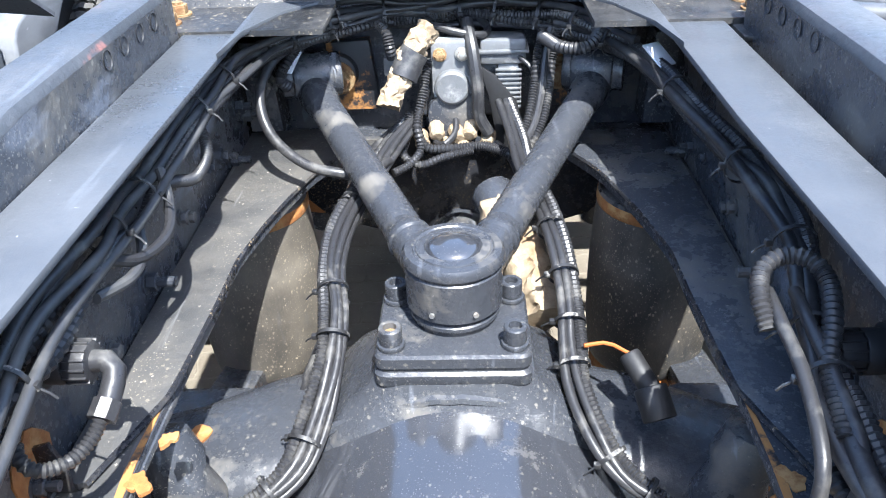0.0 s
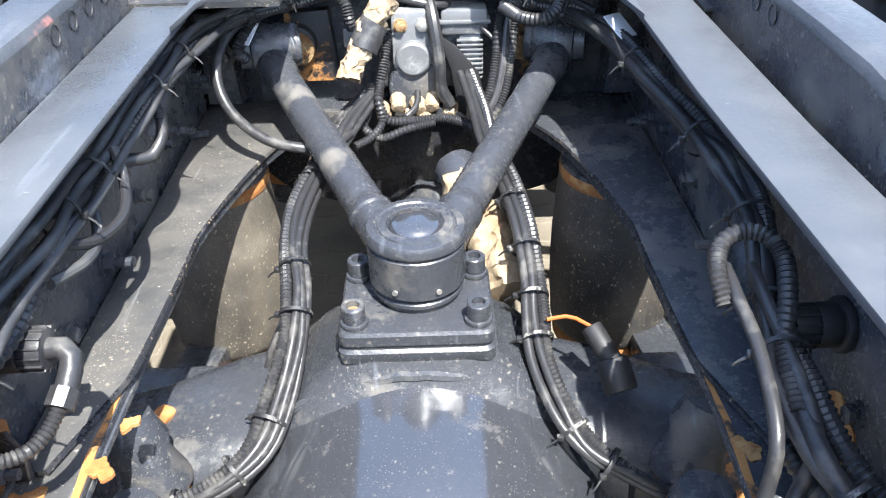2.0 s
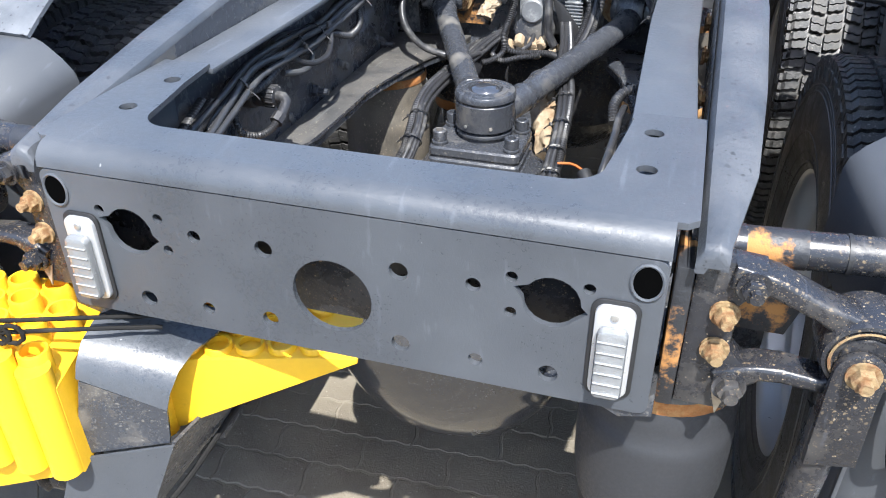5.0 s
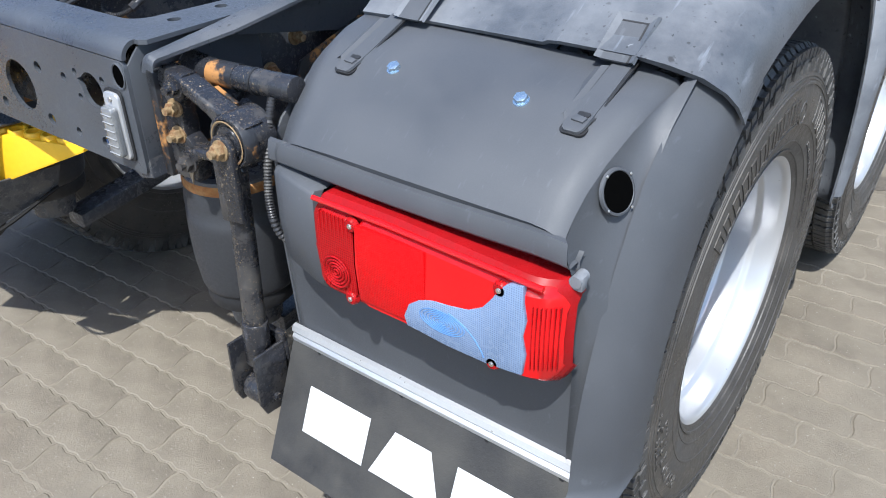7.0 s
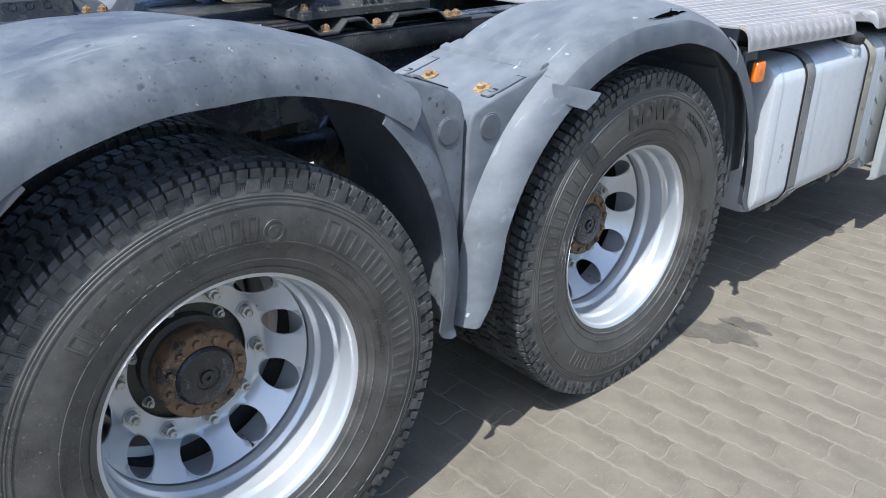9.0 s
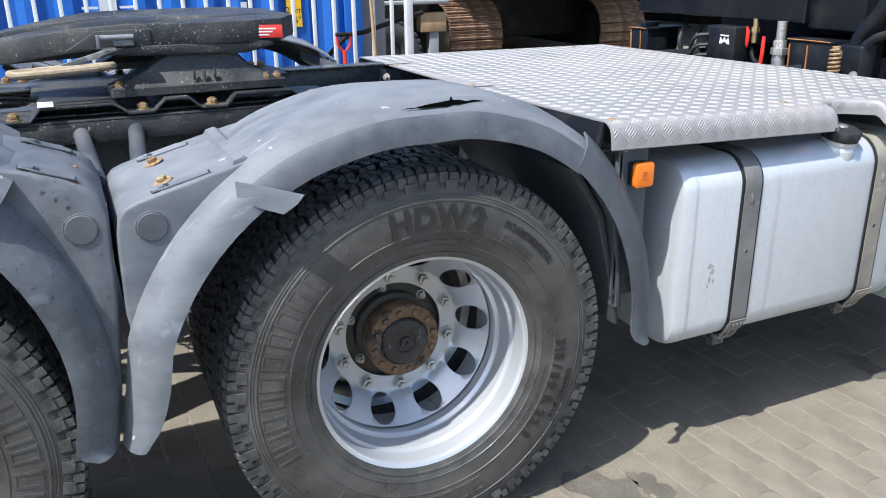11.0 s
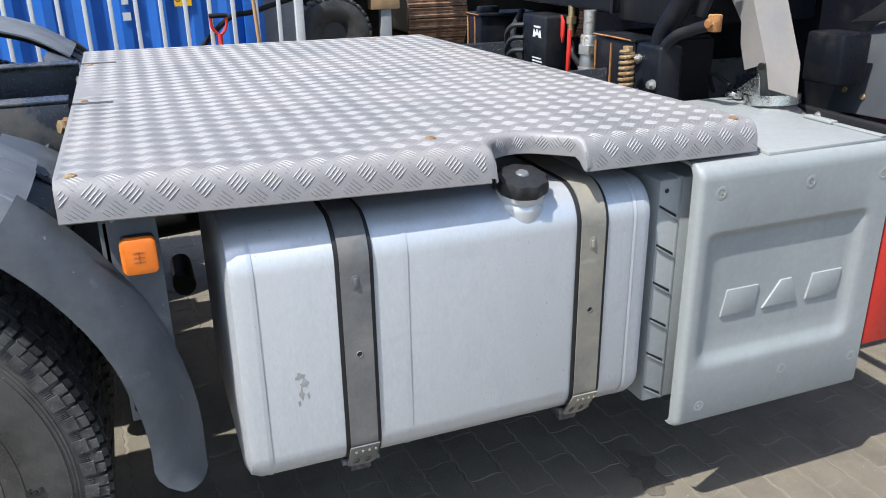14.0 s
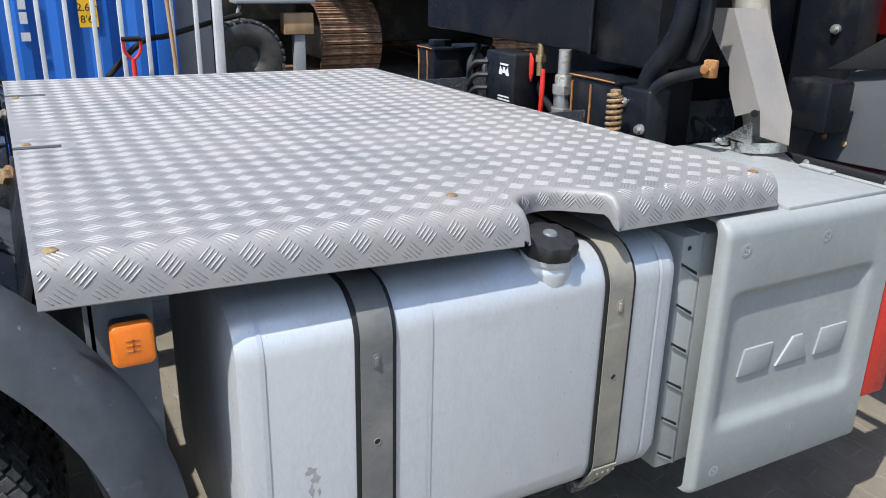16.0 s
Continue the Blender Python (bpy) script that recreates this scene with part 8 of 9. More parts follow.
part("pipe_bell", lathe([(0.115, 0.0), (0.105, 0.018), (0.085, 0.038), (0.066, 0.055), (0.062, 0.075)], (1.000, 3.66, 0.985), (-0.12, 0, 1), 32), M["heat"], ex_)
part("band_clamp", lathe([(0.070, 0.0), (0.074, 0.001), (0.074, 0.028), (0.070, 0.029)], (0.995, 3.66, 1.046), (-0.12, 0, 1), 32), M["chrome"], ex_, "bright steel band clamp")
part("clamp_lug", merge(box(0.895, 0.925, 3.60, 3.625, 1.05, 1.075, 0.004), cyl((0.90, 3.585, 1.062), (0.90, 3.64, 1.062), 0.007, seg=10)), M["chrome"], ex_)
part("clamp_hook", tube([(0.80, 3.62, 1.05), (0.80, 3.60, 1.095), (0.83, 3.59, 1.11), (0.89, 3.60, 1.085)], 0.006, 8), M["dark"], ex_)
# folded shield: two faces
sh_a = bmesh.new()
pts = [(0.769, 3.623, 1.406), (0.881, 3.614, 1.411), (1.059, 3.563, 1.172), (0.982, 3.563, 1.144), (0.930, 3.585, 1.205), (0.915, 3.592, 1.262), (0.845, 3.607, 1.320)]
vv = [sh_a.verts.new(p) for p in pts]
sh_a.faces.new(vv)
v2 = [vv[1], sh_a.verts.new((0.915, 3.70, 1.412)), sh_a.verts.new((1.082, 3.655, 1.168)), sh_a.verts.new((1.097, 3.646, 1.082)), sh_a.verts.new((1.045, 3.595, 1.100)), vv[2]]
sh_a.faces.new(v2)
bmesh.ops.recalc_face_normals(sh_a, faces=sh_a.faces[:])
ex2 = bmesh.ops.solidify(sh_a, geom=sh_a.faces[:], thickness=0.004)
part("heat_shield", sh_a, M["heat"], ex_, "folded stainless steel heat shield", sharp=15)
part("shield_gusset", prism([(0.955, 1.085), (1.035, 1.140), (1.045, 1.080)], "y", 3.565, 3.570), M["chrome"], ex_)
part("shield_screw", hexbolt((1.046, 3.562, 1.162), (0.2, -1, 0), 0.010, 0.005, False, seg=10), M["dark"], ex_)
tray = part("grey_tray", box(0.70, 1.292, 3.40, 3.772, 0.994, 1.0075, 0.004), M["panel"], truck, "light grey cover beside the exhaust")
part("tray_rim", merge(box(1.035, 1.135, 3.745, 3.772, 1.0075, 1.017, 0.004), box(1.135, 1.292, 3.752, 3.772, 1.0075, 1.012, 0.002)), M["panel"], tray)
for x, y in ((1.06, 3.755), (1.115, 3.755), (1.15, 3.42)):
    part("tray_screw", lathe([(0, 0.003), (0.005, 0.0025), (0.006, 0)], (x, y, 1.0075 if y < 3.5 else 1.017), (0, 0, 1), 12), M["nut"], tray)

# cab back and front mudguard seen past the exhaust
cab = thing("truck_cab", "red truck cab rear with dark lower panels beyond the crane", "cab")
part("cab_back", box(-0.95, 1.24, 4.72, 6.2, 1.292, 2.9, 0.02), M["red"], cab, "red painted cab back wall")
part("cab_lower", box(-1.15, 1.2, 5.5, 5.7, 0.45, 1.29, 0.01), M["dark"], cab)
part("dark_box", box(0.80, 0.945, 3.95, 4.06, 1.06, 1.21, 0.012), M["crane"], cab)
part("guard_sheet", grid_mesh([[(x, 4.10 + dy, z), (x + 0.12, 4.09 + dy, z + 0.012), (1.20, 4.06 + dy, z + 0.03), (1.34, 4.04 + dy, z + 0.035)] for x, z, dy in ((0.797, 0.955, -0.02), (0.802, 1.00, -0.012), (0.812, 1.06, 0.0), (0.826, 1.13, 0.02), (0.842, 1.20, 0.05), (0.86, 1.235, 0.09))], close_u=False), M["plastic"], cab, "dark grey plastic front mudguard sheet")
# black material here stands in for the shade on this panel
part("guard_upper", prism([(0.79, 1.222), (0.86, 1.262), (0.98, 1.345), (1.30, 1.50), (1.34, 1.50), (1.34, 1.262), (1.0, 1.246)], "y", 4.12, 4.15, 0.004), M["rubber"], cab, "upper mudguard panel, blackened for the shade it lies in")
part("edge_strip", box(0.86, 1.34, 3.885, 3.91, 0.955, 1.000, 0.004), M["rubber"], cab)
for x in (0.955, 1.21):
    part("strip_screw", hexbolt((x, 3.885, 0.986), (0, -1, 0.2), 0.008, 0.006), M["nut"], cab)
for x, z in ((0.86, 1.03), (0.93, 1.02)):
    part("guard_rivet", lathe([(0, 0.004), (0.008, 0.003), (0.010, 0)], (x, 4.075, z), (0, -1, 0.3), 12), M["gold"], cab)

# ---- yard behind ----
fence = thing("fence", "white painted steel bar fence in front of a blue container", "fence")
bar_mesh = None
for k in range(34):
    y = -2.15 + 0.1645 * k
    if y > 3.2:
        break
    if bar_mesh is None:
        bar_mesh = part("fence_bar", moved(box(-0.014, 0.014, -0.014, 0.014, 0.05, 2.0, 0.003), Matrix.Identity(4)), M["white"], fence)
        bar_mesh.location = (-3.44, y, 0)
    else:
        sub("fence_bar", bar_mesh, fence, Matrix.Translation((-3.44, y, 0)))
part("fence_post", box(-3.47, -3.41, 3.232, 3.292, 0.0, 2.2, 0.004), M["white"], fence)
part("fence_rail", box(-3.46, -3.42, -2.2, 3.24, 0.12, 0.16, 0.003), M["white"], fence)
part("fence_rail", box(-3.46, -3.42, -2.2, 3.24, 1.75, 1.79, 0.003), M["white"], fence)

box_c = thing("shipping_container", "blue corrugated steel shipping container with white markings", "container")
wave = []
y = -5.0
while y < 3.0:
    wave += [(-4.20, y), (-4.20, y + 0.07), (-4.235, y + 0.135), (-4.235, y + 0.205)]
    y += 0.27
rings = [[(x, yy, z) for x, yy in wave] for z in (0.15, 2.45)]
part("side_wall", grid_mesh(rings, close_u=False), M["container"], box_c, "deep blue corrugated side wall", sharp=20)
part("corner_post", box(-4.33, -4.175, 2.96, 3.12, 0.0, 2.6, 0.006), M["container"], box_c)
part("bottom_rail", box(-4.30, -4.18, -5.0, 2.96, 0.02, 0.16, 0.004), M["container"], box_c)
part("top_rail", box(-4.30, -4.18, -5.0, 2.96, 2.45, 2.6, 0.004), M["container"], box_c)
part("end_wall", box(-6.6, -4.33, 3.02, 3.09, 0.1, 2.5, 0.004), M["container"], box_c)
part("roof", box(-6.6, -4.25, -5.0, 3.1, 2.58, 2.62, 0.004), M["container"], box_c)
part("yellow_label", box(-4.19, -4.184, 2.43, 2.56, 0.99, 1.30), M["yellow"], box_c, "yellow height label")
for text, z in (("8'6\"", 1.045), ("2.6m", 1.13)):
    words(text, 0.075, 0.0006, Matrix.Translation((-4.1835, 2.495, z)) @ Matrix(((0, 0, 1, 0), (1, 0, 0, 0), (0, 1, 0, 0), (0, 0, 0, 1))), M["rubber"], box_c)
for z0, z1, y0, y1 in ((1.12, 1.21, 2.04, 2.09), (1.02, 1.10, 2.04, 2.09), (0.90, 0.96, 2.035, 2.095), (1.24, 1.32, 2.04, 2.09)):
    part("white_bar", box(-4.192, -4.186, y0, y1, z0, z1), M["white"], box_c)
for z0, z1, y0, y1 in ((1.14, 1.28, 0.93, 1.06), (1.19, 1.21, 0.80, 0.92), (1.19, 1.21, 1.08, 1.20)):
    part("white_bar", box(-4.192, -4.186, y0, y1, z0, z1), M["white"], box_c)

wall_b = thing("grey_shed", "light grey panelled shed corner beyond the container", "shed")
part("shed_wall", box(-5.2, -4.5, 3.16, 3.46, 0.0, 3.0, 0.01), M["wall"], wall_b)
part("shed_trim", box(-4.5, -4.47, 3.18, 3.45, 0.5, 0.54, 0.004), M["strap"], wall_b)

shovel = thing("shovel", "garden shovel with red D-grip leaning behind the deck", "shovel")
part("grip", tube([(-3.36, 2.61, 0.97), (-3.36, 2.615, 0.90), (-3.36, 2.64, 0.86), (-3.36, 2.665, 0.84), (-3.36, 2.69, 0.86), (-3.36, 2.715, 0.90), (-3.36, 2.72, 0.97)], 0.011, 10), M["red"], shovel, "red D-shaped grip")
part("grip_bar", cyl((-3.36, 2.60, 0.975), (-3.36, 2.73, 0.975), 0.017, seg=16, bev=0.004), M["dark"], shovel)
part("shaft", cyl((-3.36, 2.665, 0.85), (-3.30, 2.66, 0.15), 0.017, seg=14), M["red"], shovel)
part("blade", prism([(2.55, 0.0), (2.77, 0.0), (2.78, 0.2), (2.70, 0.26), (2.62, 0.26), (2.54, 0.2)], "x", -3.305, -3.295, 0.002), M["strap_dark"], shovel)
broom = thing("broom_stick", "wooden broom stick leaning against the fence", "broom stick")
part("stick", cyl((-3.39, 2.98, 0.02), (-3.40, 2.90, 1.6), 0.014, seg=12), M["wood"], broom)
bar = thing("steel_bar", "dark bent steel bar lying against the fence", "steel bar")
part("bar_body", tube([(-3.55, 2.0, 0.02), (-3.57, 2.3, 0.45), (-3.6, 2.72, 0.90), (-3.62, 2.95, 0.97), (-3.64, 3.25, 1.05), (-3.7, 3.5, 1.10)], 0.02, 10), M["dark"], bar)


def excavator(x1, length, ya, yb, half):
    """A tracked machine whose two tracks point across the yard, their ends towards the truck."""
    e = thing("excavator", "dark excavator with rusty steel tracks parked in the open hall", "excavator")
    zc, r = 0.53, 0.46
    x0 = x1 - length
    L = length - 2 * r
    per = 2 * L + 2 * math.pi * r
    m_ = int(per / 0.128)
    shoe = None
    for yc in (ya, yb):
        t_ = new("track")
        t_.parent = e
        part("track_frame", box(x0 + 0.35, x1 - 0.35, yc - half * 0.6, yc + half * 0.6, 0.28, 0.80, 0.04), M["dark"], t_)
        part("sprocket", cyl((x1 - r, yc - 0.1, zc), (x1 - r, yc + 0.1, zc), r - 0.06, seg=30, bev=0.02), M["dark"], t_)
        for k in range(m_):
            d = k * per / m_
            if d < L:
                p, a = (x0 + r + d, zc + r), 0
            elif d < L + math.pi * r:
                t = (d - L) / r
                p, a = (x1 - r + r * math.sin(t), zc + r * math.cos(t)), t
            elif d < 2 * L + math.pi * r:
                p, a = (x1 - r - (d - L - math.pi * r), zc - r), math.pi
            else:
                t = (d - 2 * L - math.pi * r) / r
                p, a = (x0 + r - r * math.sin(t), zc - r * math.cos(t)), math.pi + t
            mtx = Matrix.Translation((p[0], yc, p[1])) @ Matrix.Rotation(a, 4, "Y")
            if shoe is None:
                shoe = part("track_shoe", prism([(-0.06, -0.012), (0.06, -0.012), (0.06, 0.012), (0.038, 0.014), (0.034, 0.036), (0.026, 0.036), (0.022, 0.014), (-0.004, 0.012), (-0.008, 0.026), (-0.016, 0.026), (-0.02, 0.012), (-0.044, 0.014), (-0.048, 0.036), (-0.056, 0.036), (-0.06, 0.012)], "y", -half, half, 0.001, 1), M["track"], t_)
                shoe.matrix_basis = mtx
            else:
                sub("track_shoe", shoe, t_, mtx)
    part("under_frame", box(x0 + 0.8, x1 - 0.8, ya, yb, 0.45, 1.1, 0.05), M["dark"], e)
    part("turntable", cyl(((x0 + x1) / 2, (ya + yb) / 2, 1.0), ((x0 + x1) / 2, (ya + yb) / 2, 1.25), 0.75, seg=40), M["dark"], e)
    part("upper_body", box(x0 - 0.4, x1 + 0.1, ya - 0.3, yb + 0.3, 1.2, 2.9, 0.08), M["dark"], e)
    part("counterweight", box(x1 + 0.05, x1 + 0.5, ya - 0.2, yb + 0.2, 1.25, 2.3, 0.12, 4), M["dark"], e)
    return e


excavator(-6.95, 4.0, 5.70, 8.10, 0.39)
part("cardboard_post", box(-6.75, -6.6, 4.74, 5.09, 0.68, 0.915, 0.008), M["wood"], None)
bpy.data.objects["cardboard_post"].name = "wooden_box"
tagged(bpy.data.objects["wooden_box"], "brown wooden box on a steel stand", "box")
stand = thing("steel_stand", "pale steel stand below a wooden box", "stand")
part("stand_leg", box(-6.72, -6.62, 4.86, 4.99, 0.0, 0.678, 0.008), M["wall"], stand)
lw = thing("wheel_loader", "dark wheel loader with worn black tyre beside the fence", "loader")
wt = lathe([(0.20, -0.11), (0.30, -0.13), (0.38, -0.12), (0.41, -0.10), (0.42, 0.0), (0.41, 0.10), (0.38, 0.12), (0.30, 0.13), (0.20, 0.11), (0.14, 0.06), (0.0, 0.06)], (-6.6, 4.27, 0.43), (1, 0, 0), 40)
part("machine_tyre", wt, M["tyre"], lw)
blocks = []
for k in range(32):
    t = 2 * math.pi * k / 32
    blocks.append(moved(box(-0.12, 0.12, -0.028, 0.028, 0.40, 0.435, 0.004), Matrix.Translation((-6.6, 4.27, 0.43)) @ Matrix.Rotation(t, 4, "X")))
part("machine_tread", merge(*blocks), M["lug"], lw)
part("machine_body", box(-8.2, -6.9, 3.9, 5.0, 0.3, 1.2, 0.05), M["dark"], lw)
part("machine_guard", merge(box(-6.85, -6.55, 4.2, 5.1, 1.02, 1.06, 0.006), tube([(-6.6, 4.25, 1.0), (-6.6, 4.15, 0.7), (-6.6, 4.0, 0.5)], 0.02, 8)), M["wall"], lw)
# hall walls carry their shade in the near-black colour
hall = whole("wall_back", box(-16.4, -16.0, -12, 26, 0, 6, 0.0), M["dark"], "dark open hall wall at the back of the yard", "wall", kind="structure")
# roof slab out of view, added to keep sun off the machines
hall3 = whole("ceiling_hall", box(-16.4, -8.2, 3.2, 15.4, 3.4, 3.6, 0.0), M["dark"], "unseen roof over the open hall, added to shade the machines", "roof", kind="structure")
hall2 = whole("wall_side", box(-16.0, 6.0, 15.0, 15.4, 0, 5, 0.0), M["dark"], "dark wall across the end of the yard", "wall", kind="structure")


# ---- hoses, cables and valve between the rails ----
def bundle(name, label, lines, parent, ribbed=(), radii=None, mats=None):
    """A bundle of hoses: each line is one hose, a part of its own."""
    b = new(name)
    b.parent = parent
    tagged(b, label=label)
    for i, ln in enumerate(lines):
        r = radii[i] if radii else 0.007
        rb = i in ribbed
        part("conduit" if rb else "hose", tube(ln, r, 10, ribbed=0.0048 if rb else 0.0), (mats[i] if mats else None) or (M["conduit"] if rb else M["hose"]), b, sharp=25 if rb else 60)
    return b


def cable_tie(p, d, r, parent, tail=True):
    p, d = Vector(p), Vector(d).normalized()
    u, v, _ = frame_of(d)
    ring = lathe([(r, -0.0025), (r + 0.0015, -0.0025), (r + 0.0015, 0.0025), (r, 0.0025)], p, d, 18)
    bms = [ring]
    q = p + u * (r + 0.003)
    bms.append(moved(box(-0.004, 0.004, -0.0035, 0.0035, -0.003, 0.004, 0.001), Matrix.Translation(q)))
    if tail:
        bms.append(tube([q, q + u * 0.008 + v * 0.006, q + u * 0.014 + v * 0.014], 0.0014, 5))
    return part("cable_tie", merge(*bms), M["tie"], parent)


def fan(line, offs, wobble=0.004, seed=1, lead=0.0):
    """Copies of a line, each set off by (dx, dz) and wandering a little."""
    rnd = random.Random(seed)
    out = []
    for dx, dz in offs:
        out.append([(x + dx + rnd.uniform(-wobble, wobble), y + rnd.uniform(-wobble, wobble) * 1.5, z + dz + rnd.uniform(-wobble, wobble)) for x, y, z in line])
    return out


left_c = [(-0.085, 0.50, 0.905), (-0.12, 0.43, 0.885), (-0.153, 0.34, 0.862), (-0.179, 0.223, 0.850), (-0.183, 0.129, 0.836), (-0.170, 0.049, 0.812), (-0.170, -0.008, 0.782), (-0.184, -0.071, 0.744), (-0.206, -0.135, 0.712), (-0.257, -0.175, 0.688), (-0.33, -0.20, 0.668), (-0.40, -0.22, 0.64)]
b1 = bundle("cable_bundle", "black cables and corrugated conduits strapped together over the axle", fan(left_c, ((-0.0125, 0.002), (-0.001, 0.006), (0.0085, 0.004), (0.0145, -0.003), (0.0, -0.006)), 0.0025, 3), truck, (0, 4), (0.0085, 0.0062, 0.0062, 0.0055, 0.007))
for i in (2, 4, 5, 7, 8, 9):
    a, b = Vector(left_c[i]), Vector(left_c[i + 1])
    cable_tie((a + b) / 2, b - a, 0.021, b1)
right_c = [(0.075, 0.50, 0.93), (0.09, 0.42, 0.90), (0.103, 0.342, 0.880), (0.122, 0.246, 0.864), (0.137, 0.148, 0.848), (0.143, 0.066, 0.818), (0.142, 0.007, 0.790), (0.144, -0.046, 0.764), (0.162, -0.105, 0.736), (0.192, -0.145, 0.708), (0.24, -0.172, 0.685), (0.30, -0.19, 0.66), (0.38, -0.2, 0.64)]
b2 = bundle("cable_bundle", "black cables and corrugated conduits strapped together over the axle", fan(right_c, ((-0.010, 0.003), (0.001, 0.006), (0.0115, 0.002), (0.004, -0.005)), 0.0025, 5), truck, (2,), (0.0066, 0.0062, 0.0088, 0.006))
for i in (3, 4, 5, 6, 8, 9):
    a, b = Vector(right_c[i]), Vector(right_c[i + 1])
    cable_tie((a + b) / 2, b - a, 0.020, b2)
# large bent air hose
b3 = bundle("air_hose", "thick black air hose in a wide bend", [[(-0.22, 0.56, 1.05), (-0.262, 0.50, 1.05), (-0.305, 0.465, 1.03), (-0.323, 0.41, 0.99), (-0.305, 0.37, 0.94), (-0.25, 0.33, 0.905), (-0.19, 0.315, 0.893), (-0.15, 0.335, 0.88), (-0.12, 0.40, 0.875)]], truck, (), (0.0085,))
# left rail loom
rail_l = [(-0.325, -0.66, 0.985), (-0.345, -0.60, 0.99), (-0.352, -0.50, 1.0), (-0.358, -0.40, 1.02), (-0.362, -0.28, 1.03), (-0.366, -0.15, 1.035), (-0.372, -0.05, 1.02), (-0.374, 0.05, 1.02), (-0.366, 0.15, 1.04), (-0.36, 0.26, 1.045), (-0.342, 0.36, 1.055), (-0.31, 0.44, 1.06), (-0.258, 0.505, 1.06), (-0.20, 0.56, 1.06), (-0.12, 0.60, 1.062), (-0.04, 0.60, 1.06)]
offs = ((0.0, 0.0), (0.012, 0.006), (-0.012, 0.008), (0.010, -0.012), (-0.008, -0.014), (0.022, -0.004), (0.002, 0.016))
loom_l = fan(rail_l, offs, 0.008, 11)
b4 = bundle("wiring_loom", "dusty black wiring loom tied along the inside of the frame rail", loom_l, truck, (3, 4), (0.0065, 0.006, 0.007, 0.008, 0.008, 0.0055, 0.006), [M["hose"], M["grey_hose"], M["hose"], None, None, M["grey_hose"], M["hose"]])
for i in (1, 3, 5, 6, 8, 9, 11, 12):
    a, b = Vector(rail_l[i]), Vector(rail_l[i + 1])
    cable_tie((a + b) / 2, b - a, 0.023, b4)
# loops hanging out of the loom
part("hose", tube([(-0.36, 0.05, 1.03), (-0.345, 0.02, 1.00), (-0.335, -0.03, 0.985), (-0.345, -0.09, 0.99), (-0.36, -0.14, 1.02)], 0.0065, 10), M["hose"], b4)
part("conduit", tube([(-0.365, 0.22, 1.03), (-0.345, 0.18, 0.995), (-0.345, 0.12, 0.985), (-0.36, 0.06, 1.005), (-0.37, 0.0, 1.0)], 0.008, 10, ribbed=0.0048), M["conduit"], b4)
part("hose", tube([(-0.37, -0.02, 1.0), (-0.35, -0.07, 0.985), (-0.345, -0.12, 0.985), (-0.355, -0.18, 1.0)], 0.0062, 10), M["grey_hose"], b4)
# sensor plugs
def plug(s, label):
    p = new("sensor_plug")
    p.parent = truck
    tagged(p, label=label)
    y, z = -0.258, 0.985
    part("socket", merge(cyl((WEB[s], y, z), (s * 0.372, y, z), 0.026, seg=24, bev=0.003), cyl((s * 0.372, y, z), (s * 0.352, y, z), 0.021, seg=24, bev=0.002)), M["rubber"], p)
    cm = M["hose"] if s < 0 else M["rubber"]
    collar = part("collar", cyl((s * 0.352, y, z), (s * 0.330, y, z), 0.0195, seg=20, bev=0.002), cm, p)
    for k in range(14):
        part("collar_rib", moved(box(-0.001, 0.001, -0.011, 0.011, 0.018, 0.0215, 0.0005), Matrix.Translation((s * 0.341, y, z)) @ Matrix.Rotation(math.pi / 2, 4, "Z") @ Matrix.Rotation(2 * math.pi * k / 14, 4, "Y")), cm, p)
    part("elbow", tube([(s * 0.330, y, z), (s * 0.317, y, z), (s * 0.310, y - 0.005, z - 0.006), (s * 0.309, y - 0.02, z - 0.016), (s * 0.311, y - 0.035, z - 0.024)], 0.0105, 14), M["hose"] if s < 0 else M["rubber"], p)
    part("elbow_nut", cyl((s * 0.310, y - 0.030, z - 0.021), (s * 0.313, y - 0.045, z - 0.03), 0.013, seg=8), M["hose"] if s < 0 else M["rubber"], p)
    return p


pl = plug(-1, "grey and black round connector with corrugated lead on the rail")
part("lead", tube([(-0.312, -0.295, 0.958), (-0.318, -0.32, 0.947), (-0.33, -0.345, 0.945), (-0.35, -0.36, 0.955), (-0.368, -0.345, 0.975), (-0.374, -0.32, 0.995), (-0.37, -0.30, 1.015)], 0.0068, 10, ribbed=0.005), M["conduit"], pl)
prr = plug(1, "black round connector on the rail")
# right rail loom with the conduit loop
rail_r = [(0.17, 0.555, 1.055), (0.225, 0.50, 1.05), (0.27, 0.41, 1.045), (0.30, 0.33, 1.035), (0.318, 0.22, 1.025), (0.332, 0.10, 1.02), (0.342, 0.0, 1.02), (0.345, -0.08, 1.015), (0.338, -0.15, 1.005), (0.325, -0.21, 0.995), (0.312, -0.27, 0.99), (0.306, -0.33, 0.985), (0.312, -0.40, 0.965), (0.335, -0.45, 0.95), (0.37, -0.50, 0.95), (0.385, -0.58, 0.95)]
offs = ((0.0, 0.0), (0.012, 0.004), (-0.011, 0.004), (0.004, -0.013))
b5 = bundle("wiring_loom", "black wiring loom with conduit loop tied along the frame rail", fan(rail_r, offs, 0.005, 21), truck, (1, 3), (0.0085, 0.009, 0.0075, 0.0085))
for i in (1, 3, 5, 7, 9, 10, 12, 13):
    a, b = Vector(rail_r[i]), Vector(rail_r[i + 1])
    cable_tie((a + b) / 2, b - a, 0.022, b5)
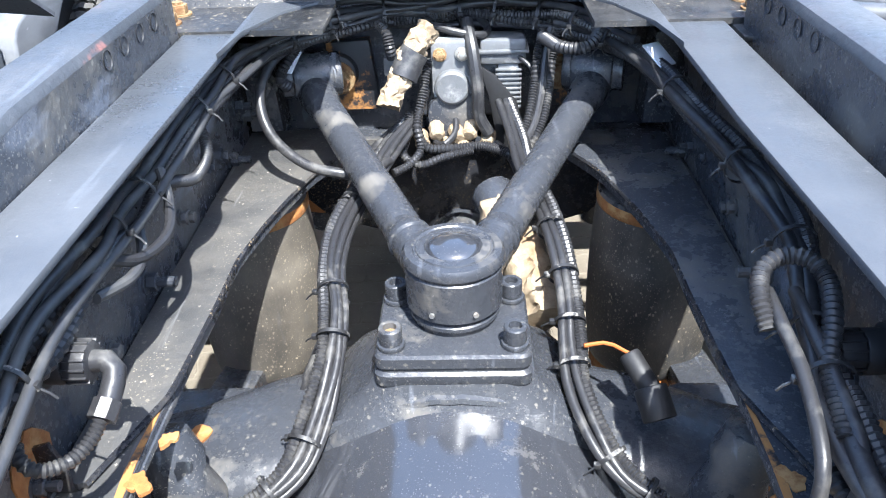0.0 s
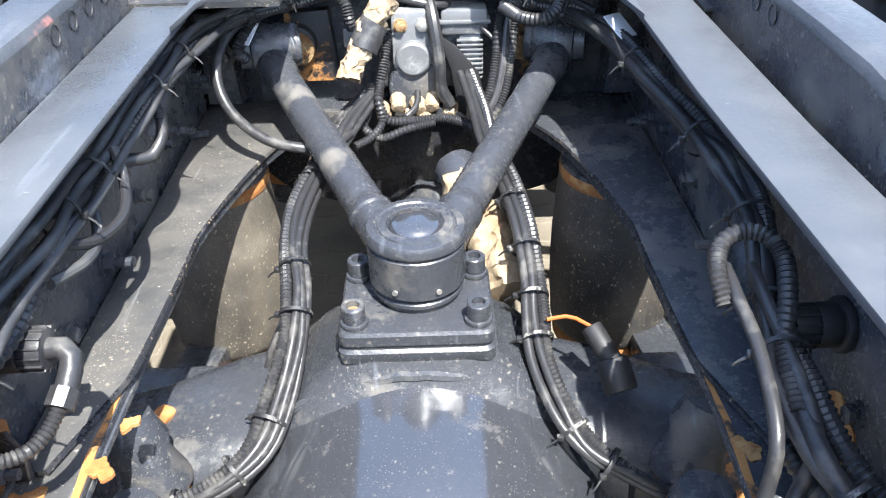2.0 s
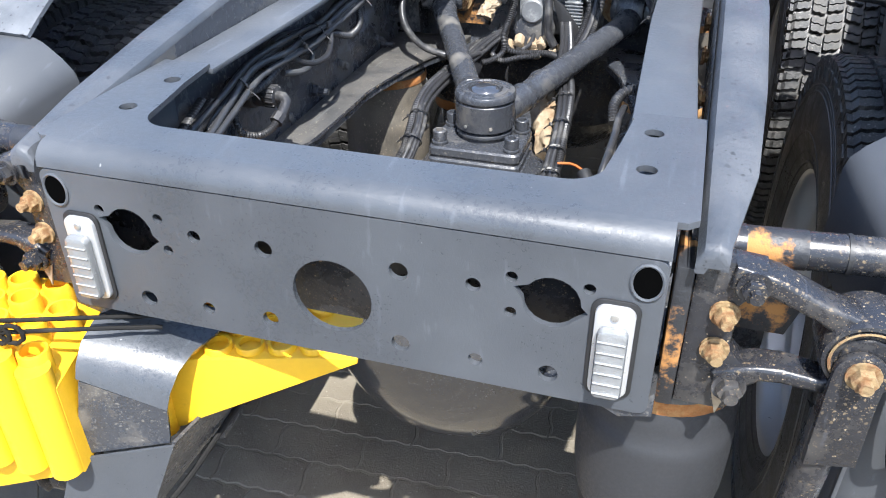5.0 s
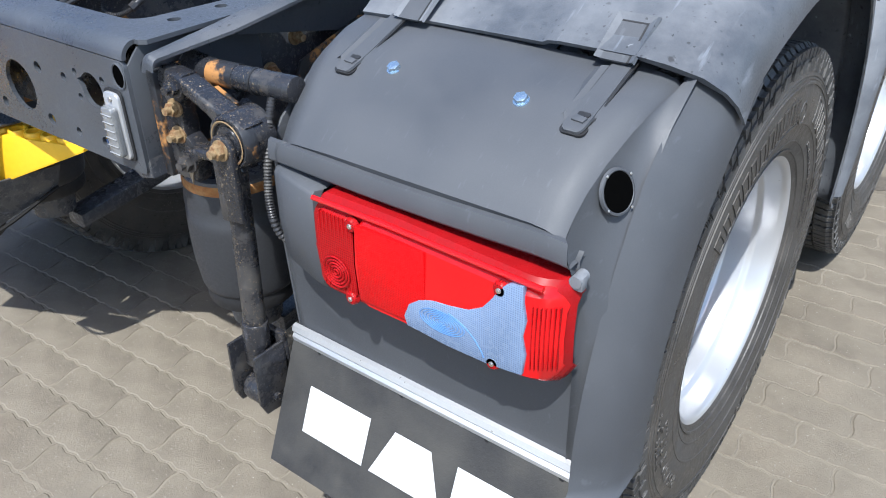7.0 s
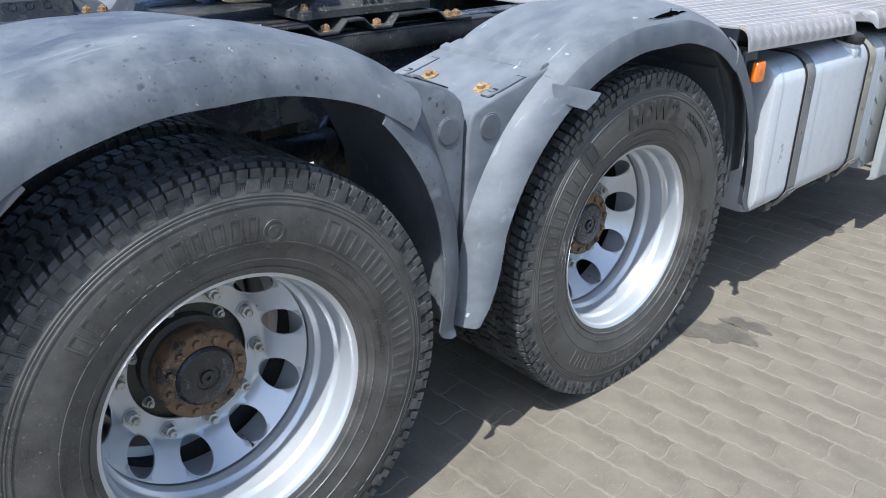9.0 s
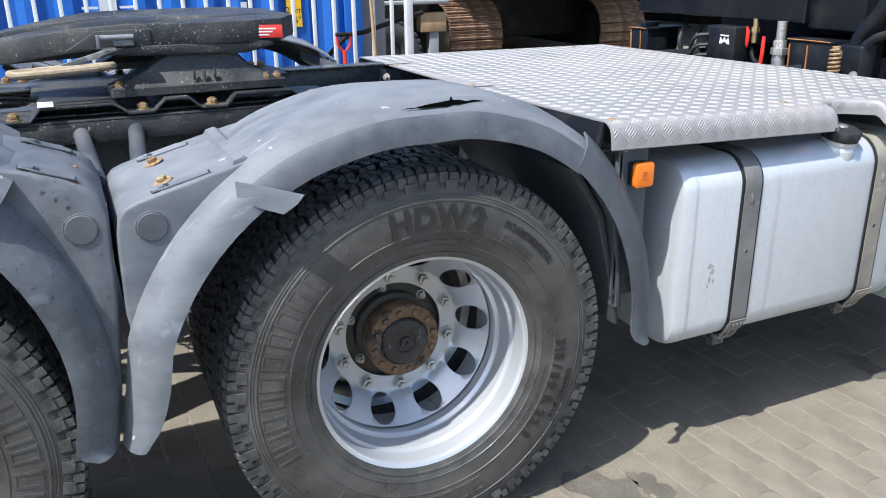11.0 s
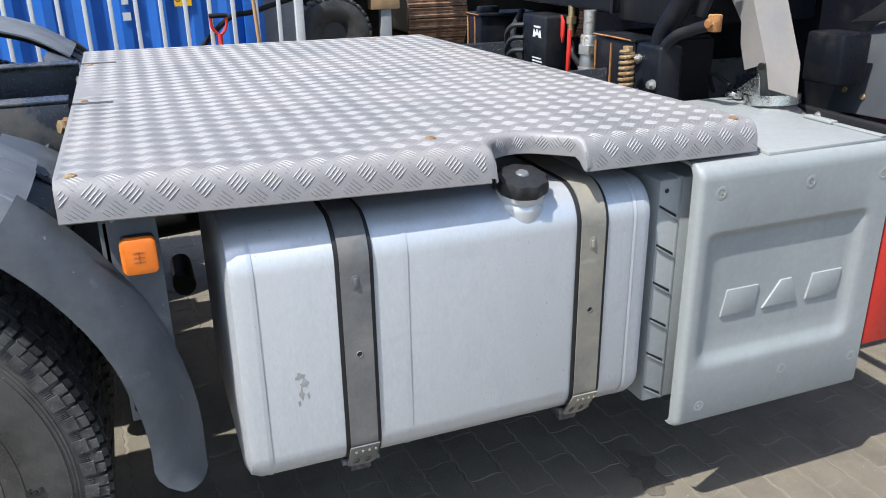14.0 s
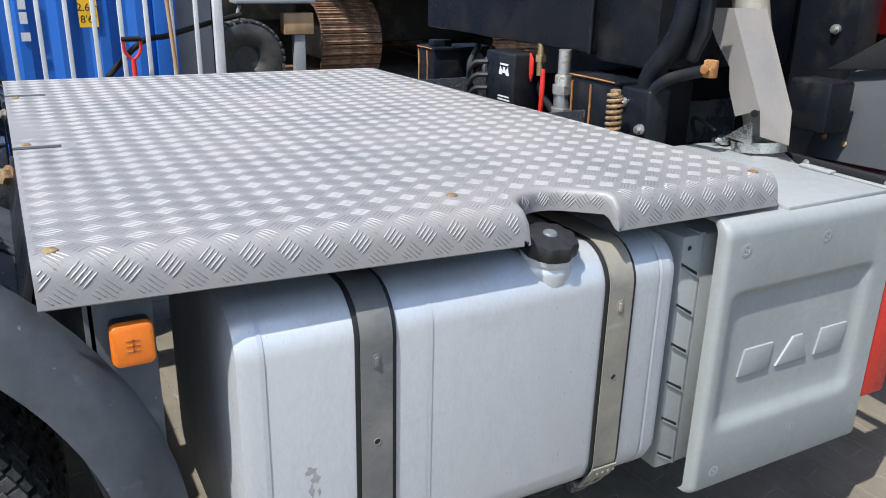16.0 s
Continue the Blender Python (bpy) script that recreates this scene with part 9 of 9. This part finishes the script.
part("conduit_loop", tube([(0.276, -0.245, 1.0), (0.272, -0.222, 1.02), (0.281, -0.195, 1.032), (0.303, -0.186, 1.04), (0.324, -0.196, 1.04), (0.332, -0.22, 1.03), (0.322, -0.26, 1.018), (0.308, -0.30, 1.0), (0.302, -0.36, 0.98)], 0.0088, 12, ribbed=0.0050), M["conduit"], b5)
for off in (-0.012, 0.012):
    part("hose", tube([(0.30 + off, -0.20, 1.01), (0.296 + off, -0.25, 1.01), (0.296 + off, -0.31, 1.0), (0.293 + off * 1.3, -0.38, 0.975), (0.282 + off, -0.40, 0.93), (0.262 + off * 0.6, -0.425, 0.905)], 0.0062, 12), M["hose"], b5)
part("tape_end", tube([(0.283, -0.402, 0.93), (0.268, -0.42, 0.912), (0.254, -0.432, 0.90)], 0.0075, 10), M["strap_dark"], b5, "silver tape round the cable ends")
part("conduit", tube([(0.296, -0.36, 0.945), (0.31, -0.40, 0.935), (0.345, -0.44, 0.935), (0.385, -0.49, 0.945)], 0.009, 10, ribbed=0.0048), M["conduit"], b5)
part("tag", moved(box(-0.016, 0.016, -0.024, 0.024, -0.0015, 0.0015, 0.001), Matrix.Translation((0.302, 0.372, 1.052)) @ Matrix.Rotation(0.55, 4, "Z") @ Matrix.Rotation(0.5, 4, "X")), M["tag"], b5, "silver label folded round the cable")
part("tag", moved(box(-0.012, 0.012, -0.022, 0.022, -0.0015, 0.0015, 0.001), Matrix.Translation((-0.288, 0.512, 1.01)) @ Matrix.Rotation(-0.5, 4, "Z") @ Matrix.Rotation(0.7, 4, "X")), M["tag"], b3, "white label on the hose")
part("hose", tube([(-0.24, 0.56, 1.05), (-0.275, 0.53, 1.03), (-0.30, 0.50, 1.0), (-0.305, 0.49, 0.985), (-0.295, 0.50, 0.97)], 0.010, 10, ribbed=0.0048), M["conduit"], b3)
# arch of hoses over the valve
arch = [(-0.30, 0.44, 1.065), (-0.258, 0.515, 1.068), (-0.172, 0.585, 1.068), (-0.094, 0.60, 1.065), (-0.03, 0.595, 1.066), (0.03, 0.60, 1.068), (0.105, 0.575, 1.066), (0.175, 0.545, 1.064), (0.225, 0.49, 1.06), (0.275, 0.41, 1.055)]
b6 = bundle("hose_arch", "black hoses strapped in an arch above the valve block", fan(arch, ((0, 0), (0, 0.012), (0.006, -0.012), (-0.004, 0.022), (0, -0.022)), 0.006, 31), truck, (0, 2), (0.009, 0.0075, 0.0085, 0.006, 0.0065))
for i in (1, 2, 4, 5, 6, 7):
    a, b = Vector(arch[i]), Vector(arch[i + 1])
    cable_tie((a + b) / 2, b - a, 0.024, b6)
part("conduit", tube([(0.145, 0.571, 1.05), (0.181, 0.549, 1.07), (0.218, 0.505, 1.072), (0.225, 0.465, 1.06), (0.20, 0.44, 1.045), (0.165, 0.46, 1.04), (0.14, 0.52, 1.04)], 0.0105, 12, ribbed=0.0050), M["conduit"], b6)
part("orange_plug", moved(box(-0.018, 0.018, -0.007, 0.007, -0.006, 0.006, 0.002), Matrix.Translation((0.238, 0.50, 1.066)) @ Matrix.Rotation(-0.5, 4, "Z")), M["orange"], b6, "orange plastic plug")
for k, (x, m_) in enumerate(((0.132, "conduit"), (0.146, "hose"), (0.158, "conduit"))):
    part("hose", tube([(x + 0.01, 0.54, 1.05), (x, 0.525, 1.0), (x - 0.006, 0.50, 0.955), (x - 0.02, 0.46, 0.91), (x - 0.045, 0.43, 0.875)], 0.008, 10, ribbed=0.0048 if m_ == "conduit" else 0), M[m_], b6)

# valve block
vb = new("valve_block")
vb.parent = truck
tagged(vb, label="cast alloy brake valve block with silencer, taped ports and hoses")
part("valve_body", merge(box(-0.075, 0.085, 0.56, 0.63, 0.885, 0.99, 0.008, 3), cyl((-0.01, 0.60, 0.90), (-0.01, 0.52, 0.90), 0.05, seg=24, bev=0.006)), M["chassis"], vb)
part("silencer_plate", prism([(-0.050, 0.945), (-0.045, 0.925), (-0.025, 0.905), (-0.002, 0.905), (0.015, 0.925), (0.022, 0.945), (0.02, 1.03), (0.012, 1.037), (-0.042, 1.037), (-0.05, 1.03)], "y", 0.525, 0.55, 0.006), M["cast"], vb, "grey cast cover with round boss")
part("silencer_boss", lathe([(0.0, 0.013), (0.026, 0.013), (0.030, 0.010), (0.031, 0.0)], (-0.014, 0.525, 0.955), (0, -1, 0), 30), M["cast"], vb)
for x, m_ in ((-0.034, "gold"), (0.004, "nut")):
    part("cover_bolt", hexbolt((x, 0.525, 1.012), (0, -1, 0), 0.009, 0.007), M[m_], vb)
part("relay_box", merge(box(0.035, 0.115, 0.545, 0.60, 0.985, 1.03, 0.005), box(0.03, 0.12, 0.54, 0.605, 1.005, 1.012, 0.002)), M["cast"], vb)
for k in range(9):
    part("cooling_fin", box(0.062, 0.108, 0.545, 0.60, 0.905 + 0.0085 * k, 0.909 + 0.0085 * k, 0.001), M["cast"], vb)
part("fin_core", box(0.066, 0.104, 0.55, 0.60, 0.90, 0.985, 0.003), M["cast"], vb)
part("left_port", merge(cyl((-0.075, 0.59, 0.985), (-0.12, 0.57, 0.985), 0.018, seg=16), box(-0.135, -0.10, 0.555, 0.59, 0.965, 1.0, 0.004)), M["cast"], vb)
for x, z in ((-0.075, 0.87), (-0.045, 0.885), (-0.012, 0.878), (0.02, 0.885), (0.05, 0.868), (0.005, 0.855), (-0.03, 0.853)):
    rnd = random.Random(int(1000 * (x + 1)))
    d = Vector((rnd.uniform(-0.3, 0.3), -1, rnd.uniform(-0.7, -0.2)))
    part("taped_port", lathe([(0.012, 0), (0.0145, 0.006), (0.013, 0.018), (0.0145, 0.026), (0.010, 0.031), (0.0, 0.032)], (x, 0.525, z), d, 9), M["tape"], vb, "port wrapped in torn masking tape", sharp=20)
taped = tube([(-0.05, 0.50, 1.065), (-0.064, 0.485, 1.05), (-0.08, 0.475, 1.03), (-0.095, 0.46, 1.0), (-0.112, 0.445, 0.972), (-0.118, 0.435, 0.955)], 0.019, 30, 0.004)
for v in taped.verts:
    q0 = v.co.copy()
    v.co += Vector((noise.noise(q0 * 70.0), noise.noise(q0 * 55.0), noise.noise(q0 * 63.0))) * 0.008 + Vector((noise.noise(q0 * 190.0), noise.noise(q0 * 170.0), noise.noise(q0 * 210.0))) * 0.003
part("taped_hose", taped, M["tape"], vb, "hose end wrapped in crumpled masking tape", sharp=15)
part("black_tape", tube([(-0.072, 0.476, 1.035), (-0.083, 0.470, 1.018), (-0.094, 0.458, 0.995)], 0.0245, 14), M["hose"], vb)
part("shield_disc", prism([(0.03, 0.99), (0.06, 0.97), (0.10, 0.92), (0.112, 0.87), (0.10, 0.835), (0.07, 0.82), (0.05, 0.83), (0.06, 0.87), (0.05, 0.93)], "y", 0.535, 0.542, 0.002), M["rubber"], vb)
part("shield_disc", prism([(-0.075, 0.90), (-0.11, 0.88), (-0.12, 0.845), (-0.10, 0.82), (-0.07, 0.82), (-0.08, 0.85)], "y", 0.545, 0.552, 0.002), M["rubber"], vb)
for pts_, r, rb in (([(0.012, 0.56, 1.06), (0.022, 0.52, 1.02), (0.03, 0.50, 0.96), (0.032, 0.50, 0.91), (0.05, 0.50, 0.875)], 0.011, 0), ([(-0.01, 0.54, 0.905), (-0.01, 0.50, 0.88), (-0.03, 0.48, 0.865), (-0.045, 0.50, 0.86)], 0.006, 0), ([(-0.055, 0.53, 1.0), (-0.065, 0.50, 0.95), (-0.075, 0.48, 0.90), (-0.06, 0.46, 0.87), (-0.02, 0.47, 0.862), (0.04, 0.47, 0.865), (0.085, 0.44, 0.86), (0.11, 0.40, 0.85)], 0.0085, 1), ([(-0.09, 0.50, 0.92), (-0.095, 0.47, 0.88), (-0.10, 0.45, 0.86), (-0.07, 0.43, 0.85), (-0.03, 0.45, 0.855), (0.02, 0.465, 0.86)], 0.0075, 1), ([(-0.06, 0.52, 0.95), (-0.075, 0.47, 0.91), (-0.07, 0.45, 0.87), (-0.09, 0.42, 0.855), (-0.115, 0.40, 0.85)], 0.0075, 1), ([(0.06, 0.49, 0.86), (0.085, 0.46, 0.85), (0.10, 0.42, 0.83), (0.115, 0.37, 0.82)], 0.008, 0), ([(0.03, 0.60, 1.06), (0.05, 0.57, 1.04), (0.03, 0.54, 1.04), (-0.02, 0.54, 1.05), (-0.06, 0.56, 1.06)], 0.0065, 0), ([(-0.14, 0.56, 1.06), (-0.125, 0.545, 1.045), (-0.12, 0.54, 1.02), (-0.118, 0.55, 1.0)], 0.0095, 1), ([(-0.10, 0.50, 0.90), (-0.13, 0.47, 0.885), (-0.15, 0.44, 0.875), (-0.16, 0.40, 0.87)], 0.009, 0), ([(0.10, 0.55, 1.0), (0.125, 0.53, 0.98), (0.135, 0.52, 0.94), (0.12, 0.50, 0.90)], 0.004, 0)):
    part("valve_hose", tube(pts_, r, 10, ribbed=0.0048 if rb else 0), M["conduit"] if rb else M["hose"], vb)
# exhaust elbow wrapped in tape behind the ball joint, wear sensor lead
tp = tube([(0.055, 0.30, 0.83), (0.075, 0.25, 0.815), (0.098, 0.20, 0.79), (0.112, 0.15, 0.765), (0.118, 0.12, 0.75)], 0.034, 30, 0.005)
for v in tp.verts:
    q0 = v.co.copy()
    v.co += Vector((noise.noise(q0 * 40.0), noise.noise(q0 * 33.0), noise.noise(q0 * 51.0))) * 0.012 + Vector((noise.noise(q0 * 130.0), noise.noise(q0 * 120.0), noise.noise(q0 * 140.0))) * 0.004
part("wrapped_pipe", tp, M["tape"], truck, "pipe wrapped in crumpled beige tape")
part("pipe_cap", lathe([(0.0, 0.01), (0.03, 0.01), (0.036, 0.0), (0.036, -0.03)], (0.05, 0.33, 0.845), (-0.3, 0.6, 0.35), 20), M["axle"], truck)
part("sensor_lead", merge(tube([(0.155, -0.01, 0.80), (0.185, -0.005, 0.80), (0.21, -0.02, 0.795)], 0.0027, 8)), M["orange"], truck, "orange sensor lead")
part("sensor_body", merge(cyl((0.21, -0.02, 0.795), (0.235, -0.06, 0.765), 0.014, seg=14, bev=0.003), cyl((0.232, -0.055, 0.77), (0.242, -0.085, 0.742), 0.021, seg=16, bev=0.003)), M["rubber"], truck)
part("brake_pipe", tube([(-0.16, 0.10, 0.80), (-0.19, 0.06, 0.77), (-0.215, 0.03, 0.72), (-0.235, 0.02, 0.66)], 0.005, 8), M["hose"], truck)
part("brake_pipe", tube([(-0.165, 0.12, 0.81), (-0.20, 0.07, 0.75), (-0.225, 0.05, 0.70)], 0.0045, 8), M["hose"], truck)
# small cables in front of the crossmember on the left
for dx in (0.0, 0.018):
    part("conduit", tube([(-0.30 - dx, -0.66, 0.95), (-0.335 - dx, -0.58, 0.985), (-0.35 - dx, -0.50, 1.01), (-0.36 - dx, -0.42, 1.03)], 0.011, 10, ribbed=0.0050), M["conduit"], b4)


# ---- concrete pavers ----
def paver_outline(L, W, waves=4, fine=4):
    """A paver with wavy long sides and S-shaped ends, L along x and W along y."""
    pts = []
    n = waves * fine
    amp = 0.0036
    for k in range(n):
        pts.append((-L / 2 + L * k / n, -W / 2 + amp * math.sin(2 * math.pi * waves * k / n)))
    for k in range(6):
        pts.append((L / 2 + 0.0055 * math.sin(2 * math.pi * k / 6), -W / 2 + W * k / 6))
    for k in range(n):
        pts.append((L / 2 - L * k / n, W / 2 - amp * math.sin(2 * math.pi * waves * k / n)))
    for k in range(6):
        pts.append((-L / 2 - 0.0055 * math.sin(2 * math.pi * k / 6), W / 2 - W * k / 6))
    return pts


PL, PW, PTURN = 0.225, 0.1133, radians(2.75)


def paver_shape(waves, fine):
    out = paver_outline(PL - 0.004, PW - 0.006, waves, fine)
    pv, pf = [], []
    for z, kx, ky in ((-0.02, 1.0, 1.0), (-0.0026, 1.0, 1.0), (0.0, 1 - 0.005 / PL, 1 - 0.006 / PW)):
        pv += [(x * kx, y * ky, z) for x, y in out]
    n_ = len(out)
    for a in range(2):
        for i in range(n_):
            j = (i + 1) % n_
            pf.append((a * n_ + i, a * n_ + j, (a + 1) * n_ + j, (a + 1) * n_ + i))
    pf.append(tuple(range(2 * n_, 3 * n_)))
    return pv, pf


pv, pf = paver_shape(4, 4)
pm = bpy.data.meshes.new("paver")
pm.from_pydata(pv, [], pf)
pm.materials.append(M["paver"])
pv2, pf2 = paver_shape(2, 2)
rnd = random.Random(4)
bv, bf = [], []
count = 0
ca, sa = math.cos(PTURN), math.sin(PTURN)
for j in range(-32, 92):
    for i in range(-62, 34):
        u, v = i * PL + (PL / 2 if j % 2 else 0) - 0.045, j * PW - 0.047
        x, y = u * ca - v * sa, u * sa + v * ca
        if x < -13 or x > 6 or y > 9.5 or (x < -4.6 and y < 3):
            continue
        z = rnd.uniform(-0.0012, 0.0008)
        tilt = rnd.uniform(-0.004, 0.004)
        near = (-1.0 < x < 0.45 and -0.95 < y < -0.2) or (1.3 < x < 1.85 and 1.0 < y < 3.6)
        if near and count < 300:
            ob = new("paver", pm)
            ob.parent = ground
            ob.location, ob.rotation_euler = (x, y, z), (tilt, -tilt, PTURN + rnd.uniform(-0.006, 0.006))
            count += 1
        else:
            close = -2.2 < x < 4.0 and -2.2 < y < 5.0
            vs_, fs_ = (pv, pf) if close else (pv2, pf2)
            k = len(bv)
            tw = PTURN + rnd.uniform(-0.006, 0.006)
            c_, s_ = math.cos(tw), math.sin(tw)
            bv += [(px * c_ - py * s_ + x, px * s_ + py * c_ + y, pz + z + tilt * px) for px, py, pz in vs_]
            bf += [tuple(k + q for q in f) for f in fs_]
me = bpy.data.meshes.new("paving")
me.from_pydata(bv, [], bf)
me.materials.append(M["paver_far"])
rest = new("paving_field", me)
rest.parent = ground
tagged(rest, "worn beige concrete pavers with sandy wavy joints", kind="stuff")

for k, (x, y, r) in enumerate(((1.31, 1.90, 0.085), (1.36, 2.04, 0.05), (1.10, 3.28, 0.06), (1.75, 0.9, 0.05), (-0.72, -1.02, 0.06))):
    pts_s = []
    for q in range(30):
        t = 2 * math.pi * q / 30
        rr = r * (1 + 0.3 * math.sin(2 * t + k) + 0.2 * math.sin(5 * t + 2 * k) + 0.1 * math.sin(9 * t + k))
        pts_s.append((x + 1.4 * rr * math.cos(t), y + rr * math.sin(t)))
    part("oil_stain", prism(pts_s, "z", -0.001, 0.0018), M["stain"], ground, "dark oil stain soaked into the pavers")
